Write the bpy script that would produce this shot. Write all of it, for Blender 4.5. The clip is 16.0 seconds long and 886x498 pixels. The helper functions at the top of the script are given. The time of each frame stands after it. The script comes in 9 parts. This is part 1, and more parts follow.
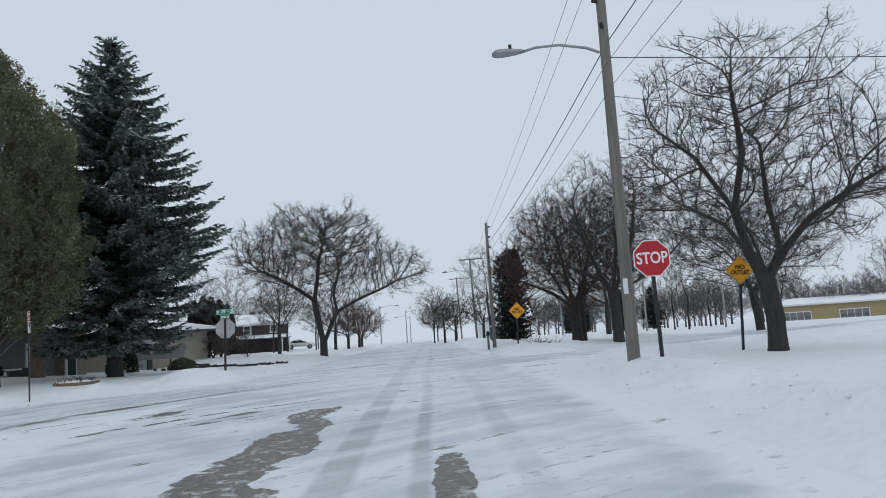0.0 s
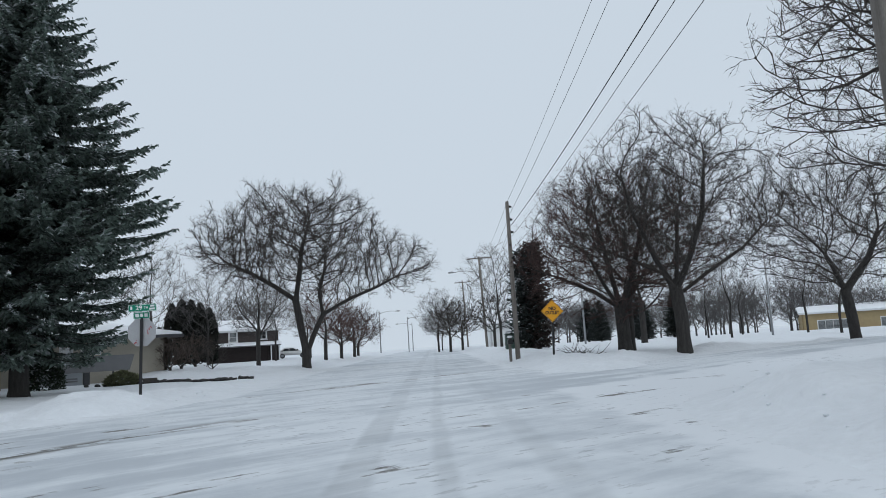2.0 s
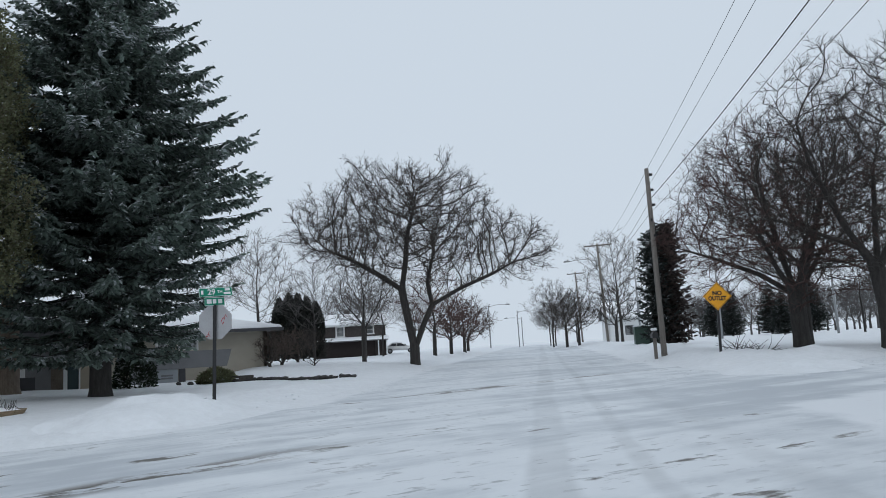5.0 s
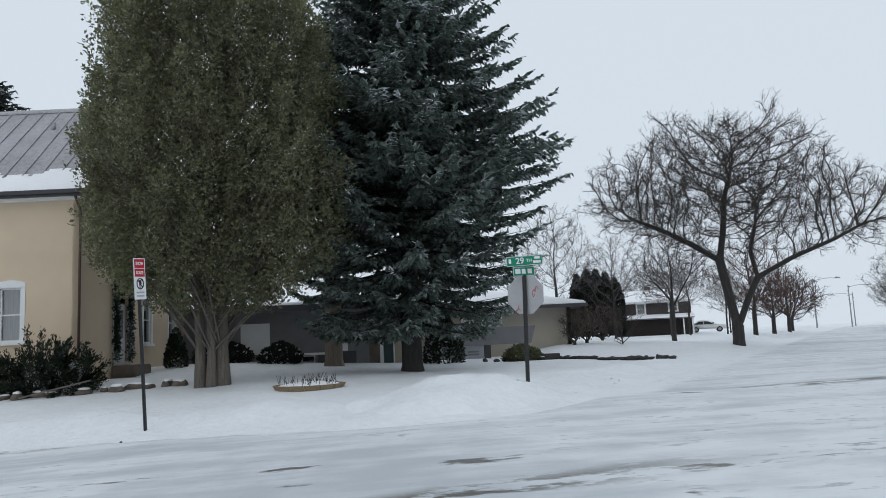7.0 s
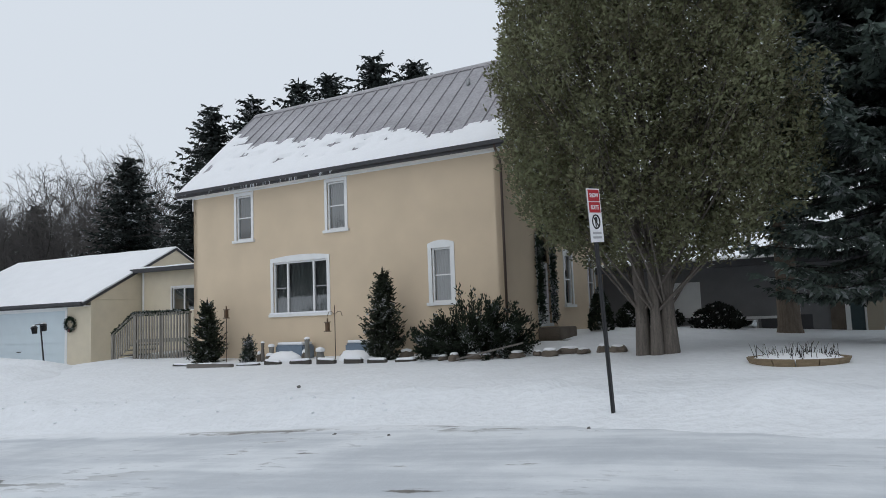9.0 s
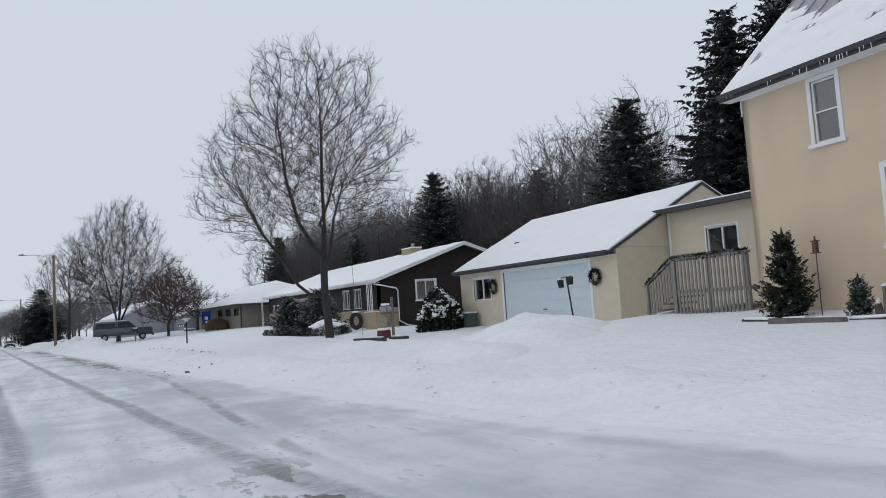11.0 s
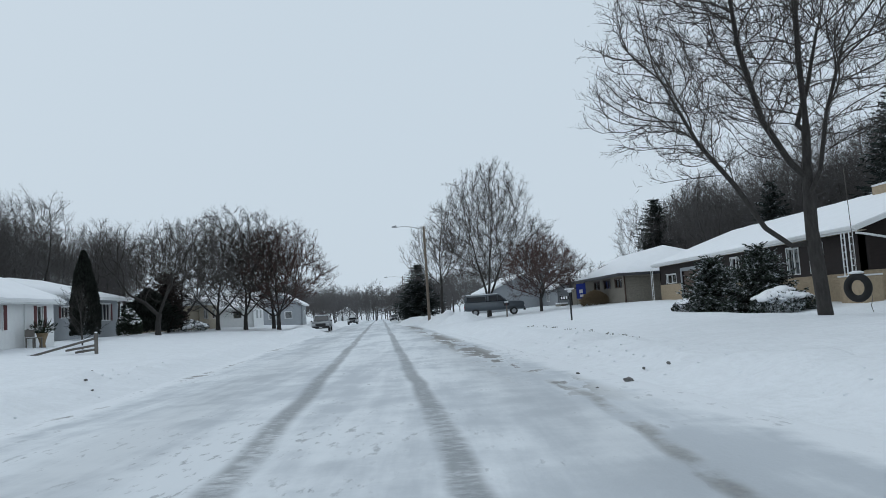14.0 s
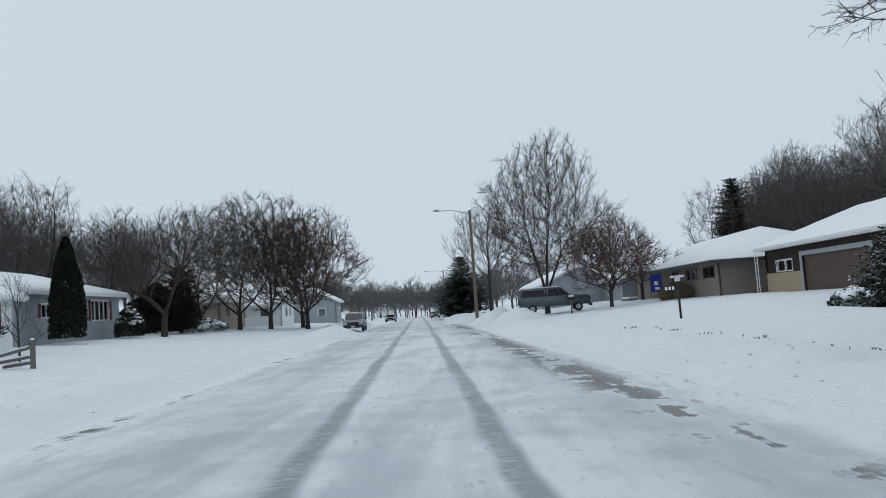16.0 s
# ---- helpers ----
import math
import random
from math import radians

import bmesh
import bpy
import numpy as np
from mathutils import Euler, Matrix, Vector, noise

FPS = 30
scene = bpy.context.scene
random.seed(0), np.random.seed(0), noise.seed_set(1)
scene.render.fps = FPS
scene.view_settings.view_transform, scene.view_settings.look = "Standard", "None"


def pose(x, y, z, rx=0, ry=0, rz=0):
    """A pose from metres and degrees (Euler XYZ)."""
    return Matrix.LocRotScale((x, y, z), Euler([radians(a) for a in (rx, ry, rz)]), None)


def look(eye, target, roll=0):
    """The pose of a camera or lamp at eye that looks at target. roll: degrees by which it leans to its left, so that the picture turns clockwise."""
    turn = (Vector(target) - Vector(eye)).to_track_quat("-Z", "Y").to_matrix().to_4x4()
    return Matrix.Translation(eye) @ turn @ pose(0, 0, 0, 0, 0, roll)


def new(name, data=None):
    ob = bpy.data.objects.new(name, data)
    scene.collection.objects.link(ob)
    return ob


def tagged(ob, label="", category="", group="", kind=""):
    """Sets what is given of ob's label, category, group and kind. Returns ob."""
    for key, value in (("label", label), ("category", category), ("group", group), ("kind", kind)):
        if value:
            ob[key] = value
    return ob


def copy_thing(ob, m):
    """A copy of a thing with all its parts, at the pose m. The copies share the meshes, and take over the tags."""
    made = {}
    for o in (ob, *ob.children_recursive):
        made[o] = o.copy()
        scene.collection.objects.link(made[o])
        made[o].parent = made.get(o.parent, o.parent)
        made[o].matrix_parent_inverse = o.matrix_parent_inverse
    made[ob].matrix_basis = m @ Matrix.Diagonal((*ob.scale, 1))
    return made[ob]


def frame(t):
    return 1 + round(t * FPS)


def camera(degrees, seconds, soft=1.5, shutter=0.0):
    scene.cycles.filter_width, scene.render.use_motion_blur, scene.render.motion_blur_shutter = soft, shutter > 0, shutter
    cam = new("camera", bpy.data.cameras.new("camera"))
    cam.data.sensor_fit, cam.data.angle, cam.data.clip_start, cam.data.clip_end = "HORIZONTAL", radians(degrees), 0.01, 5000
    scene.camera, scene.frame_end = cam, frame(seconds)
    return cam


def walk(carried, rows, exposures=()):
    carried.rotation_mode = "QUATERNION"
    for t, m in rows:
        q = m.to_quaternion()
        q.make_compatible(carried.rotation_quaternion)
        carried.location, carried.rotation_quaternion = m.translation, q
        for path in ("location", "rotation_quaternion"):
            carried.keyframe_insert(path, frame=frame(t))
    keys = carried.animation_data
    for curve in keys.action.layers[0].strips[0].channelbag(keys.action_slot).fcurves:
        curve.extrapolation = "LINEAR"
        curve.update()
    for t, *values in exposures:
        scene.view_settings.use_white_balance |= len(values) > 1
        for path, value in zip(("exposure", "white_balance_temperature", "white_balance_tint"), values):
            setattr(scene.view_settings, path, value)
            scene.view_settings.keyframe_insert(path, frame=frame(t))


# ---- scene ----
cam = camera(62.0, 16.0, soft=0.9)
PATH = [
    (0, (-1.821, 1.465, 1.222), (-0.686, 3.095, 1.46), -3.7),
    (0.5, (-0.334, 3.838, 1.227), (0.807, 5.462, 1.474), -3.8),
    (1, (1.082, 5.962, 1.245), (2.224, 7.584, 1.501), -4.0),
    (1.5, (2.208, 7.763, 1.234), (3.347, 9.386, 1.495), -4.0),
    (2, (3.106, 9.233, 1.26), (4.234, 10.864, 1.52), -3.5),
    (2.5, (3.723, 10.24, 1.274), (4.847, 11.872, 1.54), -3.4),
    (3, (4.216, 10.956, 1.269), (5.331, 12.594, 1.545), -3.5),
    (3.2, (4.377, 11.134, 1.262), (5.485, 12.776, 1.537), -3.7),
    (5.3, (5.113, 14.064, 1.281), (5.919, 15.877, 1.531), -3.1),
    (5.5, (5.168, 14.261, 1.295), (5.914, 16.101, 1.533), -2.9),
    (6, (5.213, 14.829, 1.291), (5.791, 16.729, 1.524), -2.7),
    (6.5, (5.244, 15.509, 1.321), (5.612, 17.46, 1.564), -2.6),
    (7, (5.188, 16.319, 1.308), (5.323, 18.299, 1.554), -2.6),
    (7.5, (4.837, 17.289, 1.328), (4.739, 19.272, 1.565), -2.2),
    (8, (4.497, 18.079, 1.324), (4.158, 20.037, 1.552), -2.1),
    (8.5, (4.017, 18.827, 1.324), (3.423, 20.726, 1.522), -2.1),
    (9, (3.192, 19.776, 1.291), (2.322, 21.566, 1.484), -2.1),
    (9.5, (2.105, 20.709, 1.219), (0.963, 22.341, 1.406), -2.0),
    (10, (0.579, 21.843, 1.088), (-0.829, 23.255, 1.245), -2.5),
    (10.2, (-0.099, 22.163, 1.079), (-1.593, 23.484, 1.233), -2.9),
    (12.3, (-9.672, 24.347, 0.67), (-11.625, 24.742, 0.84), -3.6),
    (12.5, (-10.604, 24.41, 0.669), (-12.567, 24.747, 0.843), -3.6),
    (13, (-12.975, 24.387, 0.645), (-14.958, 24.582, 0.813), -3.6),
    (13.5, (-15.284, 24.23, 0.674), (-17.275, 24.336, 0.833), -3.7),
    (14, (-17.691, 24.024, 0.701), (-19.684, 24.056, 0.857), -3.7),
    (14.5, (-20.188, 23.821, 0.698), (-22.183, 23.809, 0.851), -3.8),
    (15, (-22.686, 23.595, 0.699), (-24.68, 23.553, 0.852), -3.9),
    (15.5, (-25.332, 23.37, 0.705), (-27.325, 23.31, 0.858), -3.9),
    (16, (-28.001, 23.099, 0.711), (-29.994, 23.027, 0.864), -4.0),
]
walk(cam, [(t, look(eye, target, roll)) for t, eye, target, roll in PATH],
     exposures=((0.0, -0.03, 6250, 8), (5.3, 0.0, 6250, 9), (7.0, 0.12, 6400, 9), (8.5, 0.16, 6460, 10), (9.5, 0.08, 6560, 12), (10.2, 0.04, 6540, 13), (12.3, -0.03, 6220, 9), (14.0, -0.03, 6170, 6), (16.0, -0.03, 6210, 7)))

# ---- light: an overcast winter sky ----
world = bpy.data.worlds.new("overcast_sky")
scene.world = world
world.use_nodes = True
wn, wl = world.node_tree.nodes, world.node_tree.links
wbg = wn["Background"]
wsky = wn.new("ShaderNodeTexSky")
wsky.sky_type, wsky.sun_disc = "NISHITA", False
wsky.sun_elevation, wsky.sun_rotation = radians(38), radians(200)
wsky.air_density, wsky.dust_density = 1.0, 6.0
wsc = wn.new("ShaderNodeVectorMath")
wsc.operation = "SCALE"
wsc.inputs["Scale"].default_value = 0.05
wl.new(wsky.outputs[0], wsc.inputs[0])
wmix = wn.new("ShaderNodeMix")
wmix.data_type = "RGBA"
wmix.inputs[0].default_value = 0.93
wmix.inputs[7].default_value = (0.665, 0.73, 0.80, 1)
wl.new(wsc.outputs[0], wmix.inputs[6])
wl.new(wmix.outputs[2], wbg.inputs[0])
wbg.inputs[1].default_value = 0.98
sun = new("sun", bpy.data.lights.new("sun", "SUN"))
sun.data.energy, sun.data.angle, sun.data.color = 0.25, radians(60), (1.0, 0.98, 0.95)
sun.matrix_world = look((0, 0, 60), (12, 34, 0))


# ---- materials ----
def mat(name, col, rough=0.7, var=0.12, scale=3.0, bump=0.15, metal=0.0, fine=40.0, island=False, col2=None, stretch=None, spec=0.4, relief=0.02):
    m = bpy.data.materials.new(name)
    m.use_nodes = True
    n, l = m.node_tree.nodes, m.node_tree.links
    b = n["Principled BSDF"]
    tc = n.new("ShaderNodeTexCoord")
    src = tc.outputs["Object"]
    if stretch:
        mp = n.new("ShaderNodeMapping")
        mp.inputs["Scale"].default_value = stretch
        l.new(src, mp.inputs[0])
        src = mp.outputs[0]
    big, small = n.new("ShaderNodeTexNoise"), n.new("ShaderNodeTexNoise")
    big.inputs["Scale"].default_value, big.inputs["Detail"].default_value = scale, 5
    small.inputs["Scale"].default_value, small.inputs["Detail"].default_value = fine, 4
    l.new(src, big.inputs[0]), l.new(src, small.inputs[0])
    ad = n.new("ShaderNodeMath")
    ad.operation = "MULTIPLY_ADD"
    ad.inputs[1].default_value = 0.5
    l.new(small.outputs[0], ad.inputs[0])
    hf = n.new("ShaderNodeMath")
    hf.operation = "MULTIPLY"
    hf.inputs[1].default_value = 0.5
    l.new(big.outputs[0], hf.inputs[0]), l.new(hf.outputs[0], ad.inputs[2])
    fac = ad.outputs[0]
    if island:
        g = n.new("ShaderNodeNewGeometry")
        a2 = n.new("ShaderNodeMath")
        a2.operation = "MULTIPLY_ADD"
        a2.inputs[1].default_value, a2.inputs[2].default_value = 0.5, -0.25
        l.new(g.outputs["Random Per Island"], a2.inputs[0])
        a3 = n.new("ShaderNodeMath")
        l.new(a2.outputs[0], a3.inputs[0]), l.new(fac, a3.inputs[1])
        fac = a3.outputs[0]
    r = n.new("ShaderNodeValToRGB")
    lo = col2 or [c * (1 - 2 * var) for c in col]
    hi = [min(1, c * (1 + var)) for c in col]
    r.color_ramp.elements[0].position, r.color_ramp.elements[1].position = 0.3, 0.68
    r.color_ramp.elements[0].color, r.color_ramp.elements[1].color = (*lo, 1), (*hi, 1)
    l.new(fac, r.inputs[0]), l.new(r.outputs[0], b.inputs["Base Color"])
    b.inputs["Roughness"].default_value, b.inputs["Metallic"].default_value = rough, metal
    b.inputs["Specular IOR Level"].default_value = spec
    if bump:
        bp = n.new("ShaderNodeBump")
        bp.inputs["Strength"].default_value, bp.inputs["Distance"].default_value = bump, relief
        l.new(ad.outputs[0], bp.inputs["Height"]), l.new(bp.outputs[0], b.inputs["Normal"])
    return m


def snow_dusted(m, amount=0.5, lo=0.35, hi=0.8, scale=1.2, col=(0.82, 0.85, 0.9)):
    """Lets snow lie on the faces of a material that look up."""
    n, l = m.node_tree.nodes, m.node_tree.links
    b = n["Principled BSDF"]
    old = b.inputs["Base Color"].links[0].from_socket
    g, s = n.new("ShaderNodeNewGeometry"), n.new("ShaderNodeSeparateXYZ")
    l.new(g.outputs["True Normal"], s.inputs[0])
    ab = n.new("ShaderNodeMath")
    ab.operation = "ABSOLUTE"
    l.new(s.outputs[2], ab.inputs[0])
    up = n.new("ShaderNodeMapRange")
    up.inputs[1].default_value, up.inputs[2].default_value = lo, hi
    l.new(ab.outputs[0], up.inputs[0])
    t, nz = n.new("ShaderNodeTexCoord"), n.new("ShaderNodeTexNoise")
    nz.inputs["Scale"].default_value, nz.inputs["Detail"].default_value = scale, 6
    l.new(t.outputs["Object"], nz.inputs[0])
    th = n.new("ShaderNodeMapRange")
    th.inputs[1].default_value, th.inputs[2].default_value = 0.62 - 0.3 * amount, 0.72 - 0.3 * amount
    l.new(nz.outputs[0], th.inputs[0])
    mu = n.new("ShaderNodeMath")
    mu.operation = "MULTIPLY"
    l.new(up.outputs[0], mu.inputs[0]), l.new(th.outputs[0], mu.inputs[1])
    mx = n.new("ShaderNodeMix")
    mx.data_type = "RGBA"
    mx.inputs[7].default_value = (*col, 1)
    l.new(mu.outputs[0], mx.inputs[0]), l.new(old, mx.inputs[6]), l.new(mx.outputs[2], b.inputs["Base Color"])
    return m


def leafy(m, amount=0.35):
    """Lets some light pass through thin leaves."""
    n, l = m.node_tree.nodes, m.node_tree.links
    b, out = n["Principled BSDF"], n["Material Output"]
    t, mx = n.new("ShaderNodeBsdfTranslucent"), n.new("ShaderNodeMixShader")
    l.new(b.inputs["Base Color"].links[0].from_socket, t.inputs[0])
    mx.inputs[0].default_value = amount
    l.new(b.outputs[0], mx.inputs[1]), l.new(t.outputs[0], mx.inputs[2]), l.new(mx.outputs[0], out.inputs[0])
    return m


def glass_mat(name, col=(0.05, 0.06, 0.07), rough=0.03):
    m = bpy.data.materials.new(name)
    m.use_nodes = True
    n, l = m.node_tree.nodes, m.node_tree.links
    out = n["Material Output"]
    g, tr, mx, fr = n.new("ShaderNodeBsdfGlossy"), n.new("ShaderNodeBsdfTransparent"), n.new("ShaderNodeMixShader"), n.new("ShaderNodeFresnel")
    g.inputs["Roughness"].default_value = rough
    tr.inputs[0].default_value = (0.75, 0.8, 0.82, 1)
    fr.inputs[0].default_value = 2.8
    l.new(fr.outputs[0], mx.inputs[0]), l.new(tr.outputs[0], mx.inputs[1]), l.new(g.outputs[0], mx.inputs[2])
    l.new(mx.outputs[0], out.inputs[0])
    return m


SNOW = mat("snow", (0.80, 0.82, 0.845), 0.6, 0.04, 1.3, 0.75, fine=6.5, spec=0.25, relief=0.11)
ROOFSNOW = mat("roof_snow", (0.88, 0.89, 0.91), 0.6, 0.025, 1.5, 0.3, fine=14, spec=0.2)
STUCCO = mat("ochre_stucco", (0.655, 0.53, 0.385), 0.9, 0.07, 0.8, 0.4, fine=60)
METALROOF = mat("grey_sheet_metal", (0.38, 0.37, 0.39), 0.5, 0.2, 0.7, 0.1, metal=0.35, fine=9)
WHITE = mat("white_paint", (0.78, 0.79, 0.79), 0.5, 0.04, 3, 0.05)
CREAM = mat("cream_vinyl", (0.66, 0.59, 0.46), 0.55, 0.05, 2, 0.06)
GARAGEDOOR = mat("pale_garage_door", (0.60, 0.68, 0.72), 0.5, 0.03, 2, 0.04)
DARKTRIM = mat("dark_gutter", (0.055, 0.055, 0.06), 0.45, 0.1, 5, 0.05)
BROWNMETAL = mat("brown_downspout", (0.09, 0.06, 0.045), 0.5, 0.1, 5, 0.05)
BROWNSIDING = mat("dark_brown_siding", (0.022, 0.0155, 0.0145), 0.8, 0.2, 2, 0.2, stretch=(1, 1, 6))
TANBRICK = mat("tan_brick", (0.40, 0.32, 0.22), 0.85, 0.14, 6, 0.3, fine=30)
GREYBRICK = mat("grey_brown_brick", (0.235, 0.215, 0.18), 0.85, 0.14, 6, 0.3, fine=30)
GREYSIDING = mat("grey_siding", (0.33, 0.35, 0.37), 0.65, 0.05, 2, 0.05)
SLATE = mat("slate_grey_panel", (0.19, 0.19, 0.197), 0.75, 0.1, 2, 0.08)
BEIGE = mat("beige_wall", (0.40, 0.35, 0.27), 0.85, 0.06, 2, 0.15)
GREYSTONE = mat("grey_cast_stone", (0.2, 0.2, 0.185), 0.9, 0.2, 6, 0.3)
STONE = mat("field_stone", (0.15, 0.125, 0.10), 0.9, 0.25, 2.5, 0.5)
PLANTERWOOD = mat("weathered_timber", (0.25, 0.19, 0.12), 0.9, 0.2, 6, 0.4, stretch=(1, 1, 5))
DARKTIMBER = mat("dark_wet_timber", (0.075, 0.068, 0.06), 0.85, 0.25, 3, 0.5, stretch=(6, 6, 1))
DARKSTONE = mat("dark_field_stone", (0.055, 0.052, 0.05), 0.9, 0.3, 4, 0.5)
DECKWOOD = mat("grey_deck_wood", (0.17, 0.155, 0.14), 0.9, 0.2, 3, 0.4, stretch=(6, 6, 1))
POLEWOOD = mat("grey_pole_wood", (0.21, 0.19, 0.17), 0.9, 0.25, 1.5, 0.6, stretch=(9, 9, 0.6))
BARK = mat("tree_bark", (0.05, 0.046, 0.043), 0.95, 0.3, 3, 0.9, stretch=(4, 4, 1), fine=25)
TWIG = mat("bare_twigs", (0.046, 0.040, 0.036), 0.9, 0.15, 3, 0)
REDTWIG = mat("reddish_twigs", (0.078, 0.047, 0.042), 0.9, 0.15, 3, 0)
BROWNTWIG = mat("grey_brown_brush", (0.10, 0.078, 0.066), 0.9, 0.2, 3, 0)
# bark and twigs of the far tree belts, paled to imitate distance haze
HAZETWIG = mat("haze_paled_twigs", (0.12, 0.115, 0.115), 0.95, 0.12, 3, 0)
GREYTWIG = mat("grey_brown_twigs", (0.105, 0.098, 0.095), 0.95, 0.12, 3, 0)
PALEBARK = mat("pale_brown_bark", (0.21, 0.17, 0.135), 0.95, 0.25, 3, 0.9, stretch=(5, 5, 1), fine=20)
SPRUCE = snow_dusted(snow_dusted(mat("spruce_needles", (0.142, 0.182, 0.158), 0.85, 0.3, 1.0, 0, fine=8, island=True), 0.14, 0.3, 0.9, scale=7.0), 0.30, 0.4, 0.95)
CEDAR = snow_dusted(mat("cedar_foliage", (0.192, 0.206, 0.118), 0.85, 0.25, 0.8, 0, fine=6, island=True, col2=(0.124, 0.114, 0.07)), 0.08, 0.3, 0.9, scale=9.0)
CEDARBARK = mat("stringy_brown_bark", (0.155, 0.135, 0.118), 0.95, 0.3, 3, 0.9, stretch=(7, 7, 0.7), fine=22)
SHRUB = snow_dusted(mat("evergreen_shrub", (0.038, 0.052, 0.034), 0.85, 0.3, 2, 0, fine=9, island=True), 0.3, 0.45, 0.9, scale=2.5)
SNOWYSHRUB = snow_dusted(mat("snow_laden_shrub", (0.035, 0.046, 0.034), 0.85, 0.3, 2, 0, fine=9, island=True), 0.75, 0.25, 0.7, scale=1.6)
FLECKED = snow_dusted(mat("flecked_evergreen", (0.05, 0.062, 0.042), 0.85, 0.3, 2, 0, fine=9, island=True), 0.25, 0.4, 0.9, scale=4)
LADENYEW = snow_dusted(snow_dusted(mat("snow_flecked_yew", (0.05, 0.066, 0.05), 0.85, 0.3, 2, 0, fine=9, island=True), 0.5, 0.45, 0.85, scale=3.2), 0.2, 0.3, 0.9, scale=8)
GLASS = glass_mat("window_glass")
BLACKMETAL = mat("black_metal", (0.02, 0.02, 0.022), 0.5, 0.1, 8, 0.05)
STEEL = mat("galvanised_steel", (0.33, 0.34, 0.35), 0.45, 0.1, 8, 0.05, metal=0.6)
SIGNRED = mat("red_sign_sheet", (0.42, 0.012, 0.02), 0.4, 0.05, 5, 0)
SIGNWHITE = mat("white_sign_sheet", (0.75, 0.75, 0.76), 0.4, 0.03, 5, 0)
SIGNYELLOW = mat("amber_sign_sheet", (0.75, 0.34, 0.01), 0.4, 0.05, 5, 0)
SIGNGREEN = mat("green_sign_sheet", (0.0, 0.22, 0.13), 0.4, 0.05, 5, 0)
SIGNBACK = mat("bare_aluminium", (0.42, 0.42, 0.43), 0.45, 0.06, 5, 0, metal=0.4)
INK = mat("black_ink", (0.02, 0.02, 0.02), 0.6, 0.05, 5, 0)
GRAFFITI = mat("red_marker", (0.4, 0.03, 0.04), 0.6, 0.05, 5, 0)
CABLE = mat("black_cable", (0.02, 0.02, 0.022), 0.6, 0.05, 5, 0)
CABINETGREEN = mat("dark_green_paint", (0.06, 0.10, 0.08), 0.55, 0.1, 4, 0)
BLUECLOTH = mat("blue_cloth", (0.03, 0.05, 0.3), 0.85, 0.1, 4, 0.1)
ICELUMP = mat("dirty_ice", (0.16, 0.155, 0.15), 0.7, 0.3, 9, 0.5)
DARKYEW = mat("dark_yew_foliage", (0.035, 0.04, 0.034), 0.9, 0.3, 1.2, 0, island=True)
REDYEW = mat("brownish_yew_foliage", (0.06, 0.048, 0.044), 0.9, 0.3, 1.2, 0, island=True)
BLUETUB = mat("blue_grey_plastic", (0.16, 0.21, 0.27), 0.5, 0.1, 4, 0)
FARSPRUCE = snow_dusted(mat("dark_spruce_needles", (0.05, 0.06, 0.056), 0.9, 0.3, 1, 0, island=True), 0.25, 0.5, 0.95)
# room backing, tinted and lifted in place of the sky's reflection in glass
SKYTONEROOM = mat("sky_toned_interior", (0.2, 0.23, 0.24), 0.9, 0.1, 2, 0)
# curtain cloth whose grey-green imitates sky reflected in the panes
SKYTONECLOTH = mat("sky_toned_curtain", (0.24, 0.27, 0.262), 0.9, 0.08, 6, 0.1, stretch=(6, 6, 0.5))
CURTAIN = mat("white_curtain", (0.6, 0.6, 0.6), 0.9, 0.08, 6, 0.1, stretch=(6, 6, 0.5))

for m in (SPRUCE, CEDAR, SHRUB, FLECKED, LADENYEW, DARKYEW, REDYEW, FARSPRUCE):
    leafy(m, 0.55)


# ---- building helpers ----
def part(name, bm, material, parent, label="", smooth=False):
    me = bpy.data.meshes.new(name)
    bm.normal_update()
    bm.to_mesh(me)
    bm.free()
    me.materials.append(material)
    if smooth:
        me.shade_smooth()
    ob = new(name, me)
    ob.parent = parent
    return tagged(ob, label) if label else ob


def raw_part(name, verts, faces, material, parent, label="", smooth=False):
    me = bpy.data.meshes.new(name)
    me.from_pydata(verts, [], faces)
    me.materials.append(material)
    if smooth:
        me.shade_smooth()
    ob = new(name, me)
    ob.parent = parent
    return tagged(ob, label) if label else ob


def thing(name, x, y, z, rz, label, category, group="", kind="", tilt=(0, 0)):
    ob = new(name)
    ob.matrix_basis = pose(x, y, z, tilt[0], tilt[1], rz)
    return tagged(ob, label, category, group, kind)


def box(bm, x0, x1, y0, y1, z0, z1, m=None):
    vs = [bm.verts.new((x, y, z)) for x in (x0, x1) for y in (y0, y1) for z in (z0, z1)]
    for f in ((0, 1, 3, 2), (4, 6, 7, 5), (0, 4, 5, 1), (2, 3, 7, 6), (0, 2, 6, 4), (1, 5, 7, 3)):
        bm.faces.new([vs[i] for i in f])
    if m is not None:
        bmesh.ops.transform(bm, matrix=m, verts=vs)
    return vs


def boxes(*rows, bevel=0.0):
    bm = bmesh.new()
    for r in rows:
        box(bm, *r)
    bmesh.ops.recalc_face_normals(bm, faces=bm.faces[:])
    if bevel:
        bmesh.ops.bevel(bm, geom=bm.edges[:], offset=bevel, segments=2, affect="EDGES")
    return bm


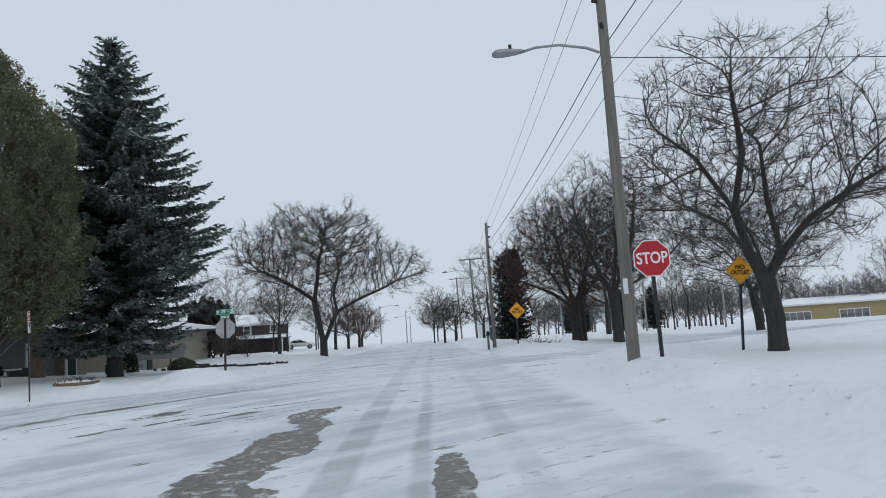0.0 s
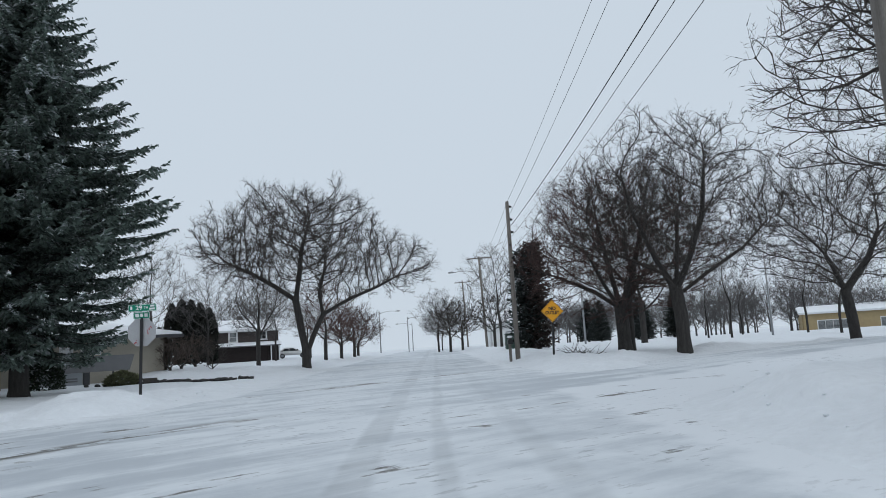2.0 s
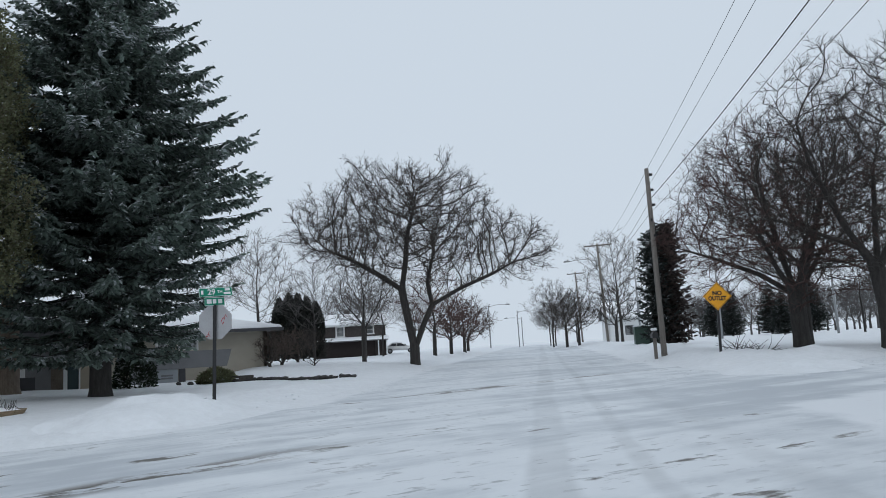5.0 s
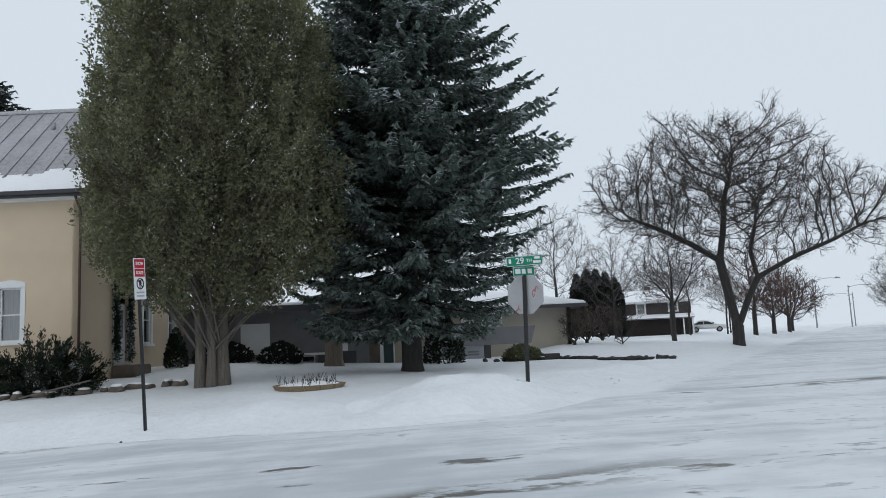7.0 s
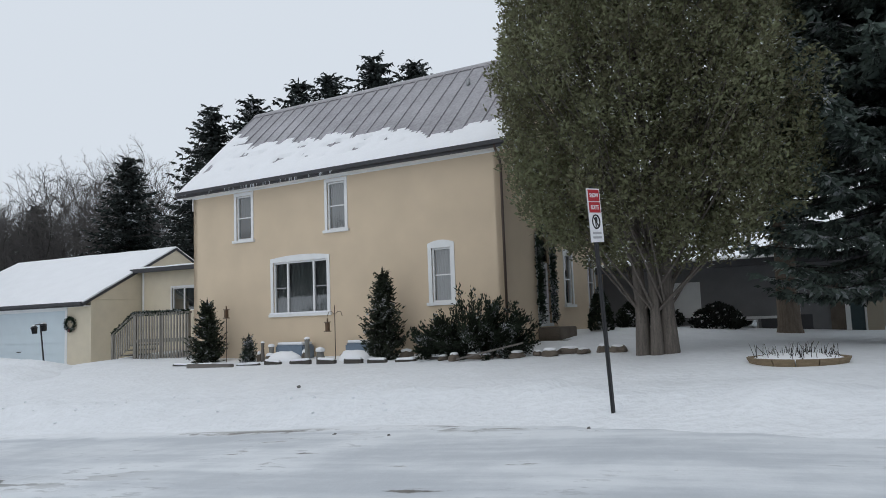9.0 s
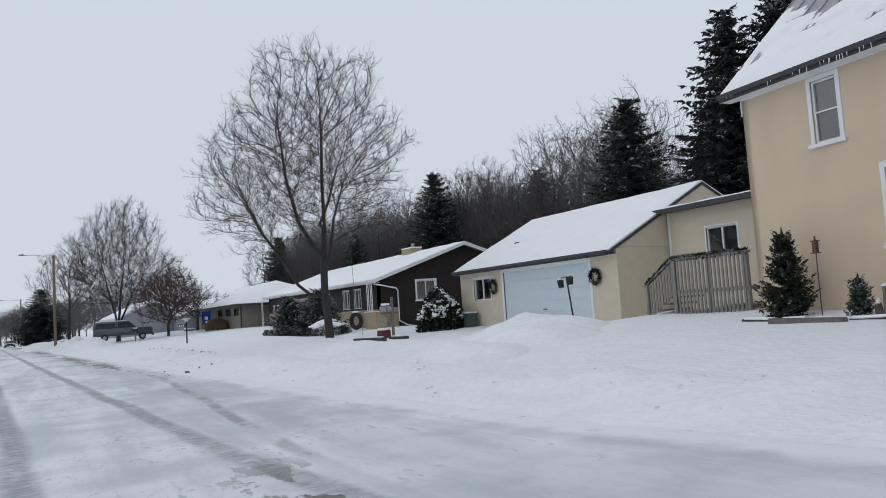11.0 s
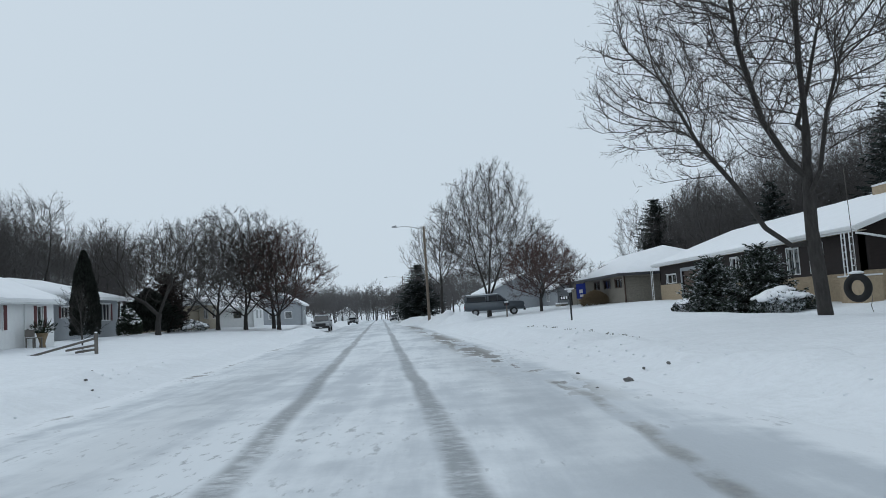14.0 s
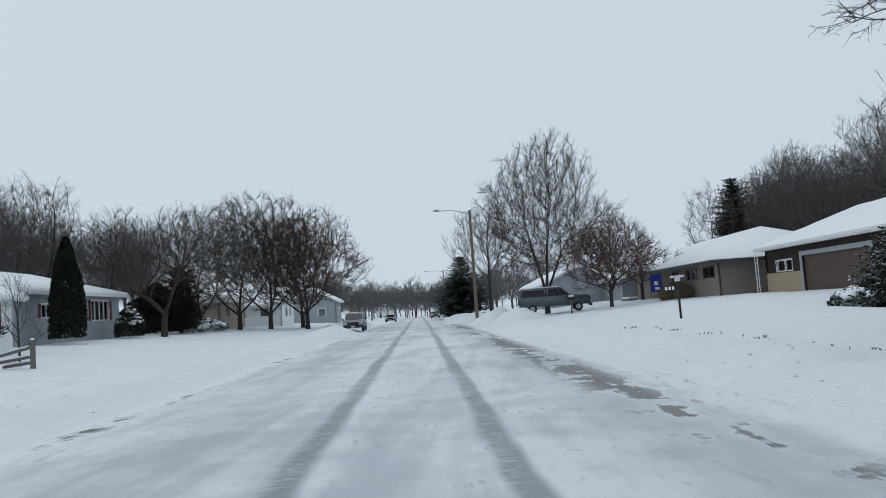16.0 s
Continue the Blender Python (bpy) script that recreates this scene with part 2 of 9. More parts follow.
def prism(pts, axis, a0, a1):
    """A closed outline of 2D points swept from a0 to a1 along 'x', 'y' or 'z'."""
    bm = bmesh.new()

    def at(p, a):
        return {"x": (a, p[0], p[1]), "y": (p[0], a, p[1]), "z": (p[0], p[1], a)}[axis]
    lo = [bm.verts.new(at(p, a0)) for p in pts]
    hi = [bm.verts.new(at(p, a1)) for p in pts]
    bm.faces.new(lo), bm.faces.new(hi[::-1])
    for i in range(len(pts)):
        j = (i + 1) % len(pts)
        bm.faces.new((lo[i], hi[i], hi[j], lo[j]))
    bmesh.ops.recalc_face_normals(bm, faces=bm.faces[:])
    return bm


def tube_rows(path, radii, sides, verts, faces, cap=True):
    """Adds a tapered tube along a path of points to lists of vertices and faces."""
    base = len(verts)
    n = len(path)
    ref = Vector((0.31, 0.95, 0.11))
    for i, p in enumerate(path):
        d = (path[min(i + 1, n - 1)] - path[max(i - 1, 0)]).normalized()
        a = d.cross(ref)
        if a.length < 1e-3:
            a = d.cross(Vector((1, 0, 0)))
        a.normalize()
        b = d.cross(a)
        for k in range(sides):
            w = 2 * math.pi * k / sides
            verts.append(p + (a * math.cos(w) + b * math.sin(w)) * radii[i])
    for i in range(n - 1):
        for k in range(sides):
            k2 = (k + 1) % sides
            faces.append((base + i * sides + k, base + i * sides + k2, base + (i + 1) * sides + k2, base + (i + 1) * sides + k))
    if cap:
        faces.append(tuple(base + (n - 1) * sides + k for k in range(sides)))


def tube(name, pts, radii, material, parent, sides=10, label=""):
    v, f = [], []
    pts = [Vector(p) for p in pts]
    if not isinstance(radii, (list, tuple)):
        radii = [radii] * len(pts)
    tube_rows(pts, radii, sides, v, f)
    f.append(tuple(range(sides))[::-1])
    return raw_part(name, v, f, material, parent, label, smooth=True)


def smooth(a, b, x):
    t = min(1.0, max(0.0, (x - a) / (b - a)))
    return t * t * (3 - 2 * t)


# ---- the lie of the land ----
PROFILE = ((-400, -3.5), (-130, -1.25), (-90, -1.1), (-40, -0.86), (-25, -0.76), (-10, -0.6), (0, -0.12), (5, 0.1), (15, 0.2), (30, 0.42), (60, 0.62), (110, 0.55), (300, -2.5))


def base_height(x):
    if x <= PROFILE[0][0]:
        return PROFILE[0][1]
    for (x0, z0), (x1, z1) in zip(PROFILE, PROFILE[1:]):
        if x < x1:
            return z0 + (z1 - z0) * (x - x0) / (x1 - x0)
    return PROFILE[-1][1]


def soft_base(x):
    return sum(base_height(x + d) for d in (-4, -2, 0, 2, 4)) / 5


def street_distances(x, y):
    """How far outside the edge of the side street and of the main street a place lies (negative on the road)."""
    b = smooth(-4, 10, x)
    centre = (24.6 + 0.0737 * x) * (1 - b) + 22.2 * b
    half = 5.4 - 0.8 * b
    side = abs(y - centre) - half
    if x > 75:
        side = 50
    across = (x + 1.8) * 0.833 - (y - 1.5) * 0.553 + 1.9
    main = abs(across) - 5.1
    return side, main, y - centre


def road_distance(x, y):
    side, main, _ = street_distances(x, y)
    # corners are rounded where the streets meet
    k = 3.0
    h = max(0.0, k - abs(side - main)) / k
    return min(side, main) - h * h * k * 0.25


def ground_height(x, y, fine=True):
    z = soft_base(x)
    d = road_distance(x, y)
    if d < 0:
        return z - 0.10 * smooth(0, 0.6, -d)
    side, main, v = street_distances(x, y)
    slope = 0.068 - 0.052 * smooth(-6, 8, x)
    if v < 0 and x < 0:
        slope = 0.062
    z += 0.10 * smooth(0, 0.9, d) + slope * max(0, min(d, 16) - 0.8)
    # the field across the main street falls away
    z -= 0.55 * smooth(5, 32, (x + 1.8) * 0.833 - (y - 1.5) * 0.553 + 1.9) * smooth(0, 12, x)
    # the yards before the ranch house and the garage lie level
    z -= 0.42 * smooth(34.8, 38.8, y) * smooth(-64, -56, x) * smooth(-22, -27, x)
    # the raised lawn of the modern house
    z += 0.42 * smooth(46, 53, y) * smooth(10.5, 13.5, x) * smooth(24, 17, x)
    if fine:
        # the ploughed ridge and drifts
        tame = 1 - 0.85 * smooth(34, 38, y) * smooth(9, 11, x) * smooth(24, 20, x)
        ridge = math.exp(-((d - 1.5) / 0.9) ** 2) * tame
        z += ridge * (0.18 + 0.28 * noise.noise((x * 0.35, y * 0.35, 1.0)))
        amp = smooth(0.2, 3.0, d)
        z += 0.07 * amp * noise.noise((x * 0.22, y * 0.22, 5.0)) + 0.03 * amp * noise.noise((x * 0.9, y * 0.9, 9.0))
        rough = smooth(0.1, 0.8, d) * smooth(5.5, 2.2, d) * tame
        z += rough * (0.14 * noise.noise((x * 0.8, y * 0.8, 2.0)) + 0.12 * noise.noise((x * 2.1, y * 2.1, 6.0)))
    return z


def axis_steps(stretches):
    out = []
    for a, b, s in stretches:
        n = max(1, round((b - a) / s))
        out += [a + (b - a) * i / n for i in range(n)]
    return out + [stretches[-1][1]]


def build_ground():
    xs = axis_steps([(-1500, -400, 110), (-400, -140, 13), (-140, -70, 1.6), (-70, -42, 0.7), (-42, 30, 0.36), (30, 60, 1.0), (60, 140, 4), (140, 400, 26), (400, 1500, 110)])
    ys = axis_steps([(-1500, -300, 120), (-300, -60, 20), (-60, -10, 2.5), (-10, 5, 1.0), (5, 46, 0.36), (46, 60, 0.9), (60, 140, 4), (140, 400, 26), (400, 1500, 110)])
    ny = len(ys)
    verts = [(x, y, ground_height(x, y)) for x in xs for y in ys]
    faces = [(i * ny + j, (i + 1) * ny + j, (i + 1) * ny + j + 1, i * ny + j + 1) for i in range(len(xs) - 1) for j in range(ny - 1)]
    me = bpy.data.meshes.new("ground")
    me.from_pydata(verts, [], faces)
    me.materials.append(SNOW)
    me.shade_smooth()
    tagged(new("ground", me), "deep white snow cover over lawns and verges", "ground", kind="structure")


def road_material():
    m = bpy.data.materials.new("snowy_asphalt")
    m.use_nodes = True
    n, l = m.node_tree.nodes, m.node_tree.links
    b = n["Principled BSDF"]
    g = n.new("ShaderNodeNewGeometry")
    sp = n.new("ShaderNodeSeparateXYZ")
    l.new(g.outputs["Position"], sp.inputs[0])

    def mth(op, a, c=None, d=None):
        k = n.new("ShaderNodeMath")
        k.operation = op
        for i, q in enumerate((a, c, d)):
            if q is None:
                continue
            if isinstance(q, (int, float)):
                k.inputs[i].default_value = q
            else:
                l.new(q, k.inputs[i])
        return k.outputs[0]

    def rng(x, a, c, lo=0.0, hi=1.0):
        k = n.new("ShaderNodeMapRange")
        k.interpolation_type = "SMOOTHSTEP"
        k.inputs[1].default_value, k.inputs[2].default_value, k.inputs[3].default_value, k.inputs[4].default_value = a, c, lo, hi
        l.new(x, k.inputs[0])
        return k.outputs[0]

    def nz(scale, stretch=(1, 1, 1), detail=5, rot=0.0):
        mp = n.new("ShaderNodeMapping")
        mp.inputs["Scale"].default_value = stretch
        mp.inputs["Rotation"].default_value = (0, 0, rot)
        l.new(g.outputs["Position"], mp.inputs[0])
        k = n.new("ShaderNodeTexNoise")
        k.inputs["Scale"].default_value, k.inputs["Detail"].default_value, k.inputs["Roughness"].default_value = scale, detail, 0.6
        l.new(mp.outputs[0], k.inputs[0])
        return k.outputs[0]
    x, y = sp.outputs[0], sp.outputs[1]
    wob = mth("MULTIPLY", mth("SUBTRACT", nz(0.12), 0.5), 0.5)
    v = mth("ADD", mth("SUBTRACT", y, mth("MULTIPLY_ADD", x, 0.0737, 24.6)), wob)
    w = mth("ADD", mth("ADD", mth("MULTIPLY", mth("ADD", x, 1.8), 0.833), mth("MULTIPLY", mth("SUBTRACT", y, 1.5), -0.553)), wob)
    s = mth("ADD", mth("MULTIPLY", mth("ADD", x, 1.8), 0.553), mth("MULTIPLY", mth("SUBTRACT", y, 1.5), 0.833))
    along2, along1 = nz(0.55, (0.25, 2.2, 1), rot=-0.0736), nz(0.55, (0.3, 2.2, 1), rot=-0.985)
    grit, med, huge = nz(14, detail=6), nz(1.1, detail=6), nz(0.16, detail=3)
    in2, in1 = rng(x, -3, -9), rng(x, -9, -3)

    def line(coord, c, half, soft):
        return rng(mth("ABSOLUTE", mth("SUBTRACT", coord, c)), half + soft, half - soft)

    t2 = mth("MAXIMUM", line(v, TRACKS2[0], 0.17, 0.1), line(v, TRACKS2[1], 0.16, 0.08))
    t2 = mth("MULTIPLY", mth("MULTIPLY", t2, in2), rng(mth("ADD", mth("MULTIPLY", along2, 0.5), mth("MULTIPLY", nz(6.0, (1.6, 0.8, 1), rot=-0.0736), 0.5)), 0.38, 0.56, 0.3, 1.0))
    soft2 = mth("MULTIPLY", mth("MAXIMUM", line(v, 3.0, 0.5, 0.5), line(v, -2.6, 0.6, 0.6)), mth("MULTIPLY", in2, 0.15))
    t1 = mth("MAXIMUM", line(w, TRACKS1[0], 0.2, 0.06), mth("MAXIMUM", line(w, TRACKS1[1], 0.1, 0.06), mth("MULTIPLY", line(w, TRACKS1[2], 0.15, 0.08), 0.6)))
    t1 = mth("MULTIPLY", mth("MULTIPLY", t1, in1), rng(along1, 0.36, 0.58, 0.12, 0.42))
    t1 = mth("MULTIPLY", t1, rng(s, 14, 25, 1.0, 0.35))
    bare2 = mth("MULTIPLY", mth("MULTIPLY", line(v, 3.8, 0.5, 0.4), rng(x, -27, -32)), rng(mth("ADD", mth("MULTIPLY", along2, 0.6), mth("MULTIPLY", med, 0.4)), 0.49, 0.52))
    gut2 = mth("MULTIPLY", mth("MULTIPLY", line(v, -4.75, 0.22, 0.2), rng(x, -14, -22)), rng(mth("ADD", mth("MULTIPLY", along2, 0.5), mth("MULTIPLY", med, 0.5)), 0.56, 0.61))
    far2 = mth("MULTIPLY", mth("MULTIPLY", line(v, 4.6, 0.3, 0.25), rng(x, -12, -3)), rng(mth("ADD", mth("MULTIPLY", along2, 0.5), mth("MULTIPLY", med, 0.5)), 0.5, 0.55))
    pool = mth("ADD", mth("MULTIPLY", nz(0.75, (1.3, 0.55, 1), rot=-0.985), 0.7), mth("MULTIPLY", med, 0.3))
    near = mth("MULTIPLY", rng(s, 15.6, 13.6), mth("MULTIPLY", rng(s, 3.5, 5.0), mth("MAXIMUM", line(w, mth("MULTIPLY_ADD", mth("SUBTRACT", nz(0.35, (1, 1, 1), rot=-0.985), 0.5), 2.2, -2.1), 0.62, 0.42), mth("MULTIPLY", line(w, 0.12, 0.24, 0.16), rng(mth("MULTIPLY_ADD", med, 6.0, s), 12.2, 9.8)))))
    wet1 = rng(mth("ADD", mth("MULTIPLY", near, 0.36), mth("ADD", mth("MULTIPLY", pool, 0.56), mth("MULTIPLY", nz(3.2, (1.0, 0.6, 1), rot=-0.985, detail=6), 0.24))), 0.672, 0.70)
    wet1 = mth("MULTIPLY", wet1, rng(nz(7.0, (1.0, 0.7, 1), rot=-0.985, detail=6), 0.34, 0.5, 0.35, 1.0))
    blown = mth("MULTIPLY", mth("MULTIPLY", line(w, -4.9, 1.9, 0.9), line(s, 15.2, 2.0, 1.0)), 0.075)
    spots = mth("MULTIPLY", mth("MULTIPLY", rng(s, 30, 22), rng(mth("ADD", blown, mth("ADD", mth("MULTIPLY", nz(1.0, (0.3, 1.7, 1), rot=-0.1), 0.6), mth("MULTIPLY", med, 0.4))), 0.60, 0.64)), rng(x, -6, -2, 0.0, 1.0))
    third = mth("MULTIPLY", mth("MULTIPLY", line(mth("ADD", v, mth("MULTIPLY_ADD", mth("MAXIMUM", x, -29.2), 0.107, -0.722)), 0.0, 0.11, 0.07), mth("MULTIPLY", rng(x, -9, -14), rng(x, -36, -30))), rng(mth("ADD", mth("MULTIPLY", along2, 0.4), mth("MULTIPLY", med, 0.6)), 0.42, 0.55))
    rough2 = mth("ADD", mth("MULTIPLY", nz(1.3, (0.5, 1.5, 1), rot=-0.0736), 0.6), mth("MULTIPLY", med, 0.4))
    mouth = mth("MULTIPLY", mth("MULTIPLY", line(v, 1.3, 0.55, 0.35), mth("MULTIPLY", rng(x, -13, -9), rng(x, -3, -6))), rng(rough2, 0.535, 0.56))
    seam = mth("MULTIPLY", mth("MULTIPLY", line(mth("SUBTRACT", y, mth("MULTIPLY_ADD", x, 0.27, 20.9)), 0.0, 0.32, 0.25), mth("MULTIPLY", rng(x, -4, 0), rng(x, 9, 6))), rng(rough2, 0.47, 0.51))
    spots = mth("MAXIMUM", spots, mth("MAXIMUM", mouth, seam))
    patch = mth("MAXIMUM", mth("MAXIMUM", mth("MULTIPLY", mth("MAXIMUM", bare2, mth("MULTIPLY", third, 0.7)), 0.92), mth("MAXIMUM", wet1, spots)), mth("MAXIMUM", gut2, far2))
    fleck = mth("MULTIPLY", mth("MULTIPLY", rng(nz(5.0, (0.6, 1.6, 1), rot=-0.0736, detail=6), 0.56, 0.66), rng(mth("ADD", mth("MULTIPLY", huge, 0.5), mth("MULTIPLY", med, 0.5)), 0.46, 0.6)), 0.5)
    bare = mth("MAXIMUM", mth("MAXIMUM", mth("MULTIPLY", t2, 0.74), mth("MAXIMUM", t1, soft2)), fleck)
    packed = n.new("ShaderNodeMix")
    packed.data_type = "RGBA"
    packed.inputs[6].default_value, packed.inputs[7].default_value = (0.52, 0.55, 0.585, 1), (0.76, 0.785, 0.81, 1)
    streak = mth("ADD", mth("MULTIPLY", along2, in2), mth("MULTIPLY", nz(0.5, (0.22, 2.6, 1), rot=-0.985), in1))
    l.new(rng(mth("ADD", mth("MULTIPLY", huge, 0.4), mth("ADD", mth("MULTIPLY", streak, 0.35), mth("MULTIPLY", med, 0.25))), 0.41, 0.57), packed.inputs[0])
    # drifted snow along the edges of both streets
    e1 = rng(mth("ABSOLUTE", mth("ADD", w, 1.9)), 3.3, 5.0)
    e2 = rng(mth("ABSOLUTE", v), 3.7, 5.3)
    drift = rng(mth("ADD", mth("MINIMUM", e1, e2), mth("MULTIPLY", mth("SUBTRACT", med, 0.5), 0.9)), 0.3, 0.75)
    edged = n.new("ShaderNodeMix")
    edged.data_type = "RGBA"
    edged.inputs[7].default_value = (0.80, 0.82, 0.845, 1)
    l.new(drift, edged.inputs[0]), l.new(packed.outputs[2], edged.inputs[6])
    slush = n.new("ShaderNodeMix")
    slush.data_type = "RGBA"
    slush.inputs[7].default_value = (0.165, 0.178, 0.19, 1)
    l.new(edged.outputs[2], slush.inputs[6])
    l.new(bare, slush.inputs[0])
    asph = n.new("ShaderNodeMix")
    asph.data_type = "RGBA"
    asph.inputs[6].default_value, asph.inputs[7].default_value = (0.12, 0.114, 0.104, 1), (0.19, 0.178, 0.16, 1)
    l.new(rng(grit, 0.35, 0.65), asph.inputs[0])
    fin = n.new("ShaderNodeMix")
    fin.data_type = "RGBA"
    l.new(patch, fin.inputs[0]), l.new(slush.outputs[2], fin.inputs[6]), l.new(asph.outputs[2], fin.inputs[7])
    l.new(fin.outputs[2], b.inputs["Base Color"])
    l.new(rng(mth("MAXIMUM", patch, bare), 0, 1, 0.6, 0.5), b.inputs["Roughness"])
    b.inputs["Specular IOR Level"].default_value = 0.3
    bp = n.new("ShaderNodeBump")
    bp.inputs["Strength"].default_value, bp.inputs["Distance"].default_value = 0.7, 0.04
    l.new(mth("ADD", mth("MULTIPLY", mth("MAXIMUM", patch, bare), -0.8), mth("ADD", mth("MULTIPLY", grit, 0.25), mth("MULTIPLY", med, 0.6))), bp.inputs["Height"])
    l.new(bp.outputs[0], b.inputs["Normal"])
    return m


TRACKS2 = (-0.78, 1.38)
TRACKS1 = (-1.03, -0.18, 0.86)


def build_road():
    def sheet(name, xs, ys, label):
        ny = len(ys)
        verts, index, faces = [], {}, []

        def vert(i, j):
            if (i, j) not in index:
                x, y = xs[i], ys[j]
                d = road_distance(x, y)
                z = soft_base(x) + 0.03 * noise.noise((x * 0.3, y * 0.3, 3.0)) + 0.012 * noise.noise((x * 1.3, y * 1.3, 7.0)) - 0.12 * smooth(-0.35, 0.5, d)
                index[i, j] = len(verts)
                verts.append((x, y, z))
            return index[i, j]
        for i in range(len(xs) - 1):
            for j in range(ny - 1):
                if road_distance((xs[i] + xs[i + 1]) / 2, (ys[j] + ys[j + 1]) / 2) < 0.5:
                    faces.append((vert(i, j), vert(i + 1, j), vert(i + 1, j + 1), vert(i, j + 1)))
        me = bpy.data.meshes.new(name)
        me.from_pydata(verts, [], faces)
        me.materials.append(road_material())
        me.shade_smooth()
        tagged(new(name, me), label, "road", kind="structure")
    sheet("road", axis_steps([(-330, -60, 3.0), (-60, 40, 0.36), (40, 110, 1.2)]), axis_steps([(-45, 0, 0.9), (0, 45, 0.36), (45, 170, 1.2)]), "asphalt street under packed snow with grey tyre tracks")


# ---- trees ----
def limb(p0, d0, length, r0, r1, n, wobble, lift, rnd):
    pts, d, p = [p0.copy()], d0.normalized(), p0.copy()
    for _ in range(n):
        d = (d + Vector((rnd.gauss(0, wobble), rnd.gauss(0, wobble), rnd.gauss(0, wobble * 0.7) + lift))).normalized()
        p = p + d * (length / n)
        pts.append(p.copy())
    return pts, [r0 + (r1 - r0) * i / n for i in range(n + 1)]


def off_direction(d, angle, turn):
    a = d.orthogonal().normalized()
    b = d.cross(a)
    return (d * math.cos(angle) + (a * math.cos(turn) + b * math.sin(turn)) * math.sin(angle)).normalized()


def bare_tree_meshes(seed, height, trunk_h, radius, r_trunk, stems=None, limbs=8, counts=(8, 6, 5, 3), lift=0.03, angle=(35, 70), droop=0.0, flare=1.5, twig_r=0.008, wob=0.10):
    """Two sets of vertices and faces: trunk with main limbs, and the crown of finer branches."""
    rnd = random.Random(seed)
    tv, tf, cv, cf = [], [], [], []

    mid, half = (height + trunk_h * 0.75) / 2, (height - trunk_h * 0.75) / 2

    def outside(q):
        return math.sqrt((q.x * q.x + q.y * q.y) / (radius * radius) + ((q.z - mid) / half) ** 2)

    def grow(p, d, length, r, level):
        n = 5 if level < 3 else 3 if level == 3 else 2
        for _ in range(4):
            if outside(p + d * length) > 1.04 + 0.05 * math.sin(d.x * 9 + d.y * 7):
                length *= 0.78
        if level > 2 and length < 0.09:
            return
        rend = max(twig_r * 0.5, r * (0.42 if level < 3 else 0.5))
        pts, rad = limb(p, d, length, r, rend, n, wob + 0.045 * level, (lift - droop if level < 3 else lift * 0.4) + 0.02, rnd)
        sides = 6 if level == 1 else 4 if level == 2 else 3
        tube_rows(pts, rad, sides, tv if level == 1 else cv, tf if level == 1 else cf, cap=level < 3)
        if level > len(counts):
            return
        k = counts[level - 1]
        start = rnd.random() * 6.28
        for i in range(k):
            t = 0.22 + 0.78 * (i + rnd.random() * 0.8) / k
            t = min(t, 0.98)
            j = min(int(t * n), n - 1)
            q = pts[j].lerp(pts[j + 1], t * n - j)
            dd = (pts[j + 1] - pts[j]).normalized()
            cd = off_direction(dd, radians(rnd.uniform(28, 58)), start + i * 2.4)
            if level == 1:
                cd.z += 0.12
            grow(q, cd, length * rnd.uniform(0.42, 0.66) * (1.08 - 0.45 * t), max(twig_r, rad[j] * (0.55 if level == 1 else 0.48)), level + 1)
        grow(pts[-1], pts[-1] - pts[-2], length * 0.45, max(twig_r, rend * 0.9), level + 1)

    for (sx, sy, lean_x, lean_y, share) in (stems or ((0, 0, 0, 0, 1.0),)):
        h = (height * 0.62) * share
        p0 = Vector((sx, sy, -0.25))
        d0 = Vector((lean_x, lean_y, 1)).normalized()
        pts, rad = limb(p0, d0, h, r_trunk * share, r_trunk * 0.42 * share, 9, 0.035, 0.02, rnd)
        rad[0] *= flare
        rad[1] *= 1.04
        tube_rows(pts, rad, 12, tv, tf)
        n = len(pts) - 1
        start = rnd.random() * 6.28
        for i in range(limbs):
            t = trunk_h / h + (1 - trunk_h / h) * (i + 0.2 + rnd.random() * 0.5) / limbs
            t = min(t, 0.98)
            j = min(int(t * n), n - 1)
            q = pts[j].lerp(pts[j + 1], t * n - j)
            az = start + i * 2.4 + rnd.uniform(-0.4, 0.4)
            el = radians(angle[1] + (angle[0] - angle[1]) * (i / max(1, limbs - 1)))
            d = Vector((math.cos(az) * math.sin(el), math.sin(az) * math.sin(el), math.cos(el)))
            f = (i / max(1, limbs - 1))
            reach = radius / max(0.5, math.sin(el)) * (1.0 - 0.25 * f)
            reach = min(reach, (height - q.z) / max(0.25, math.cos(el)) * 0.95)
            grow(q, d, reach * rnd.uniform(0.72, 0.86), rad[j] * rnd.uniform(0.42, 0.58), 1)
        grow(pts[-1], pts[-1] - pts[-2], (height - pts[-1].z) * 0.8, rad[-1] * 0.9, 1)
    return tv, tf, cv, cf


def bare_tree(name, x, y, z, label, bark=BARK, twig=TWIG, rz=0, **kw):
    t = thing(name, x, y, z, rz, label, "tree")
    tv, tf, cv, cf = bare_tree_meshes(**kw)
    raw_part("trunk", tv, tf, bark, t, smooth=True)
    raw_part("crown", cv, cf, twig, t, "fine bare twigs without leaves")
    return t


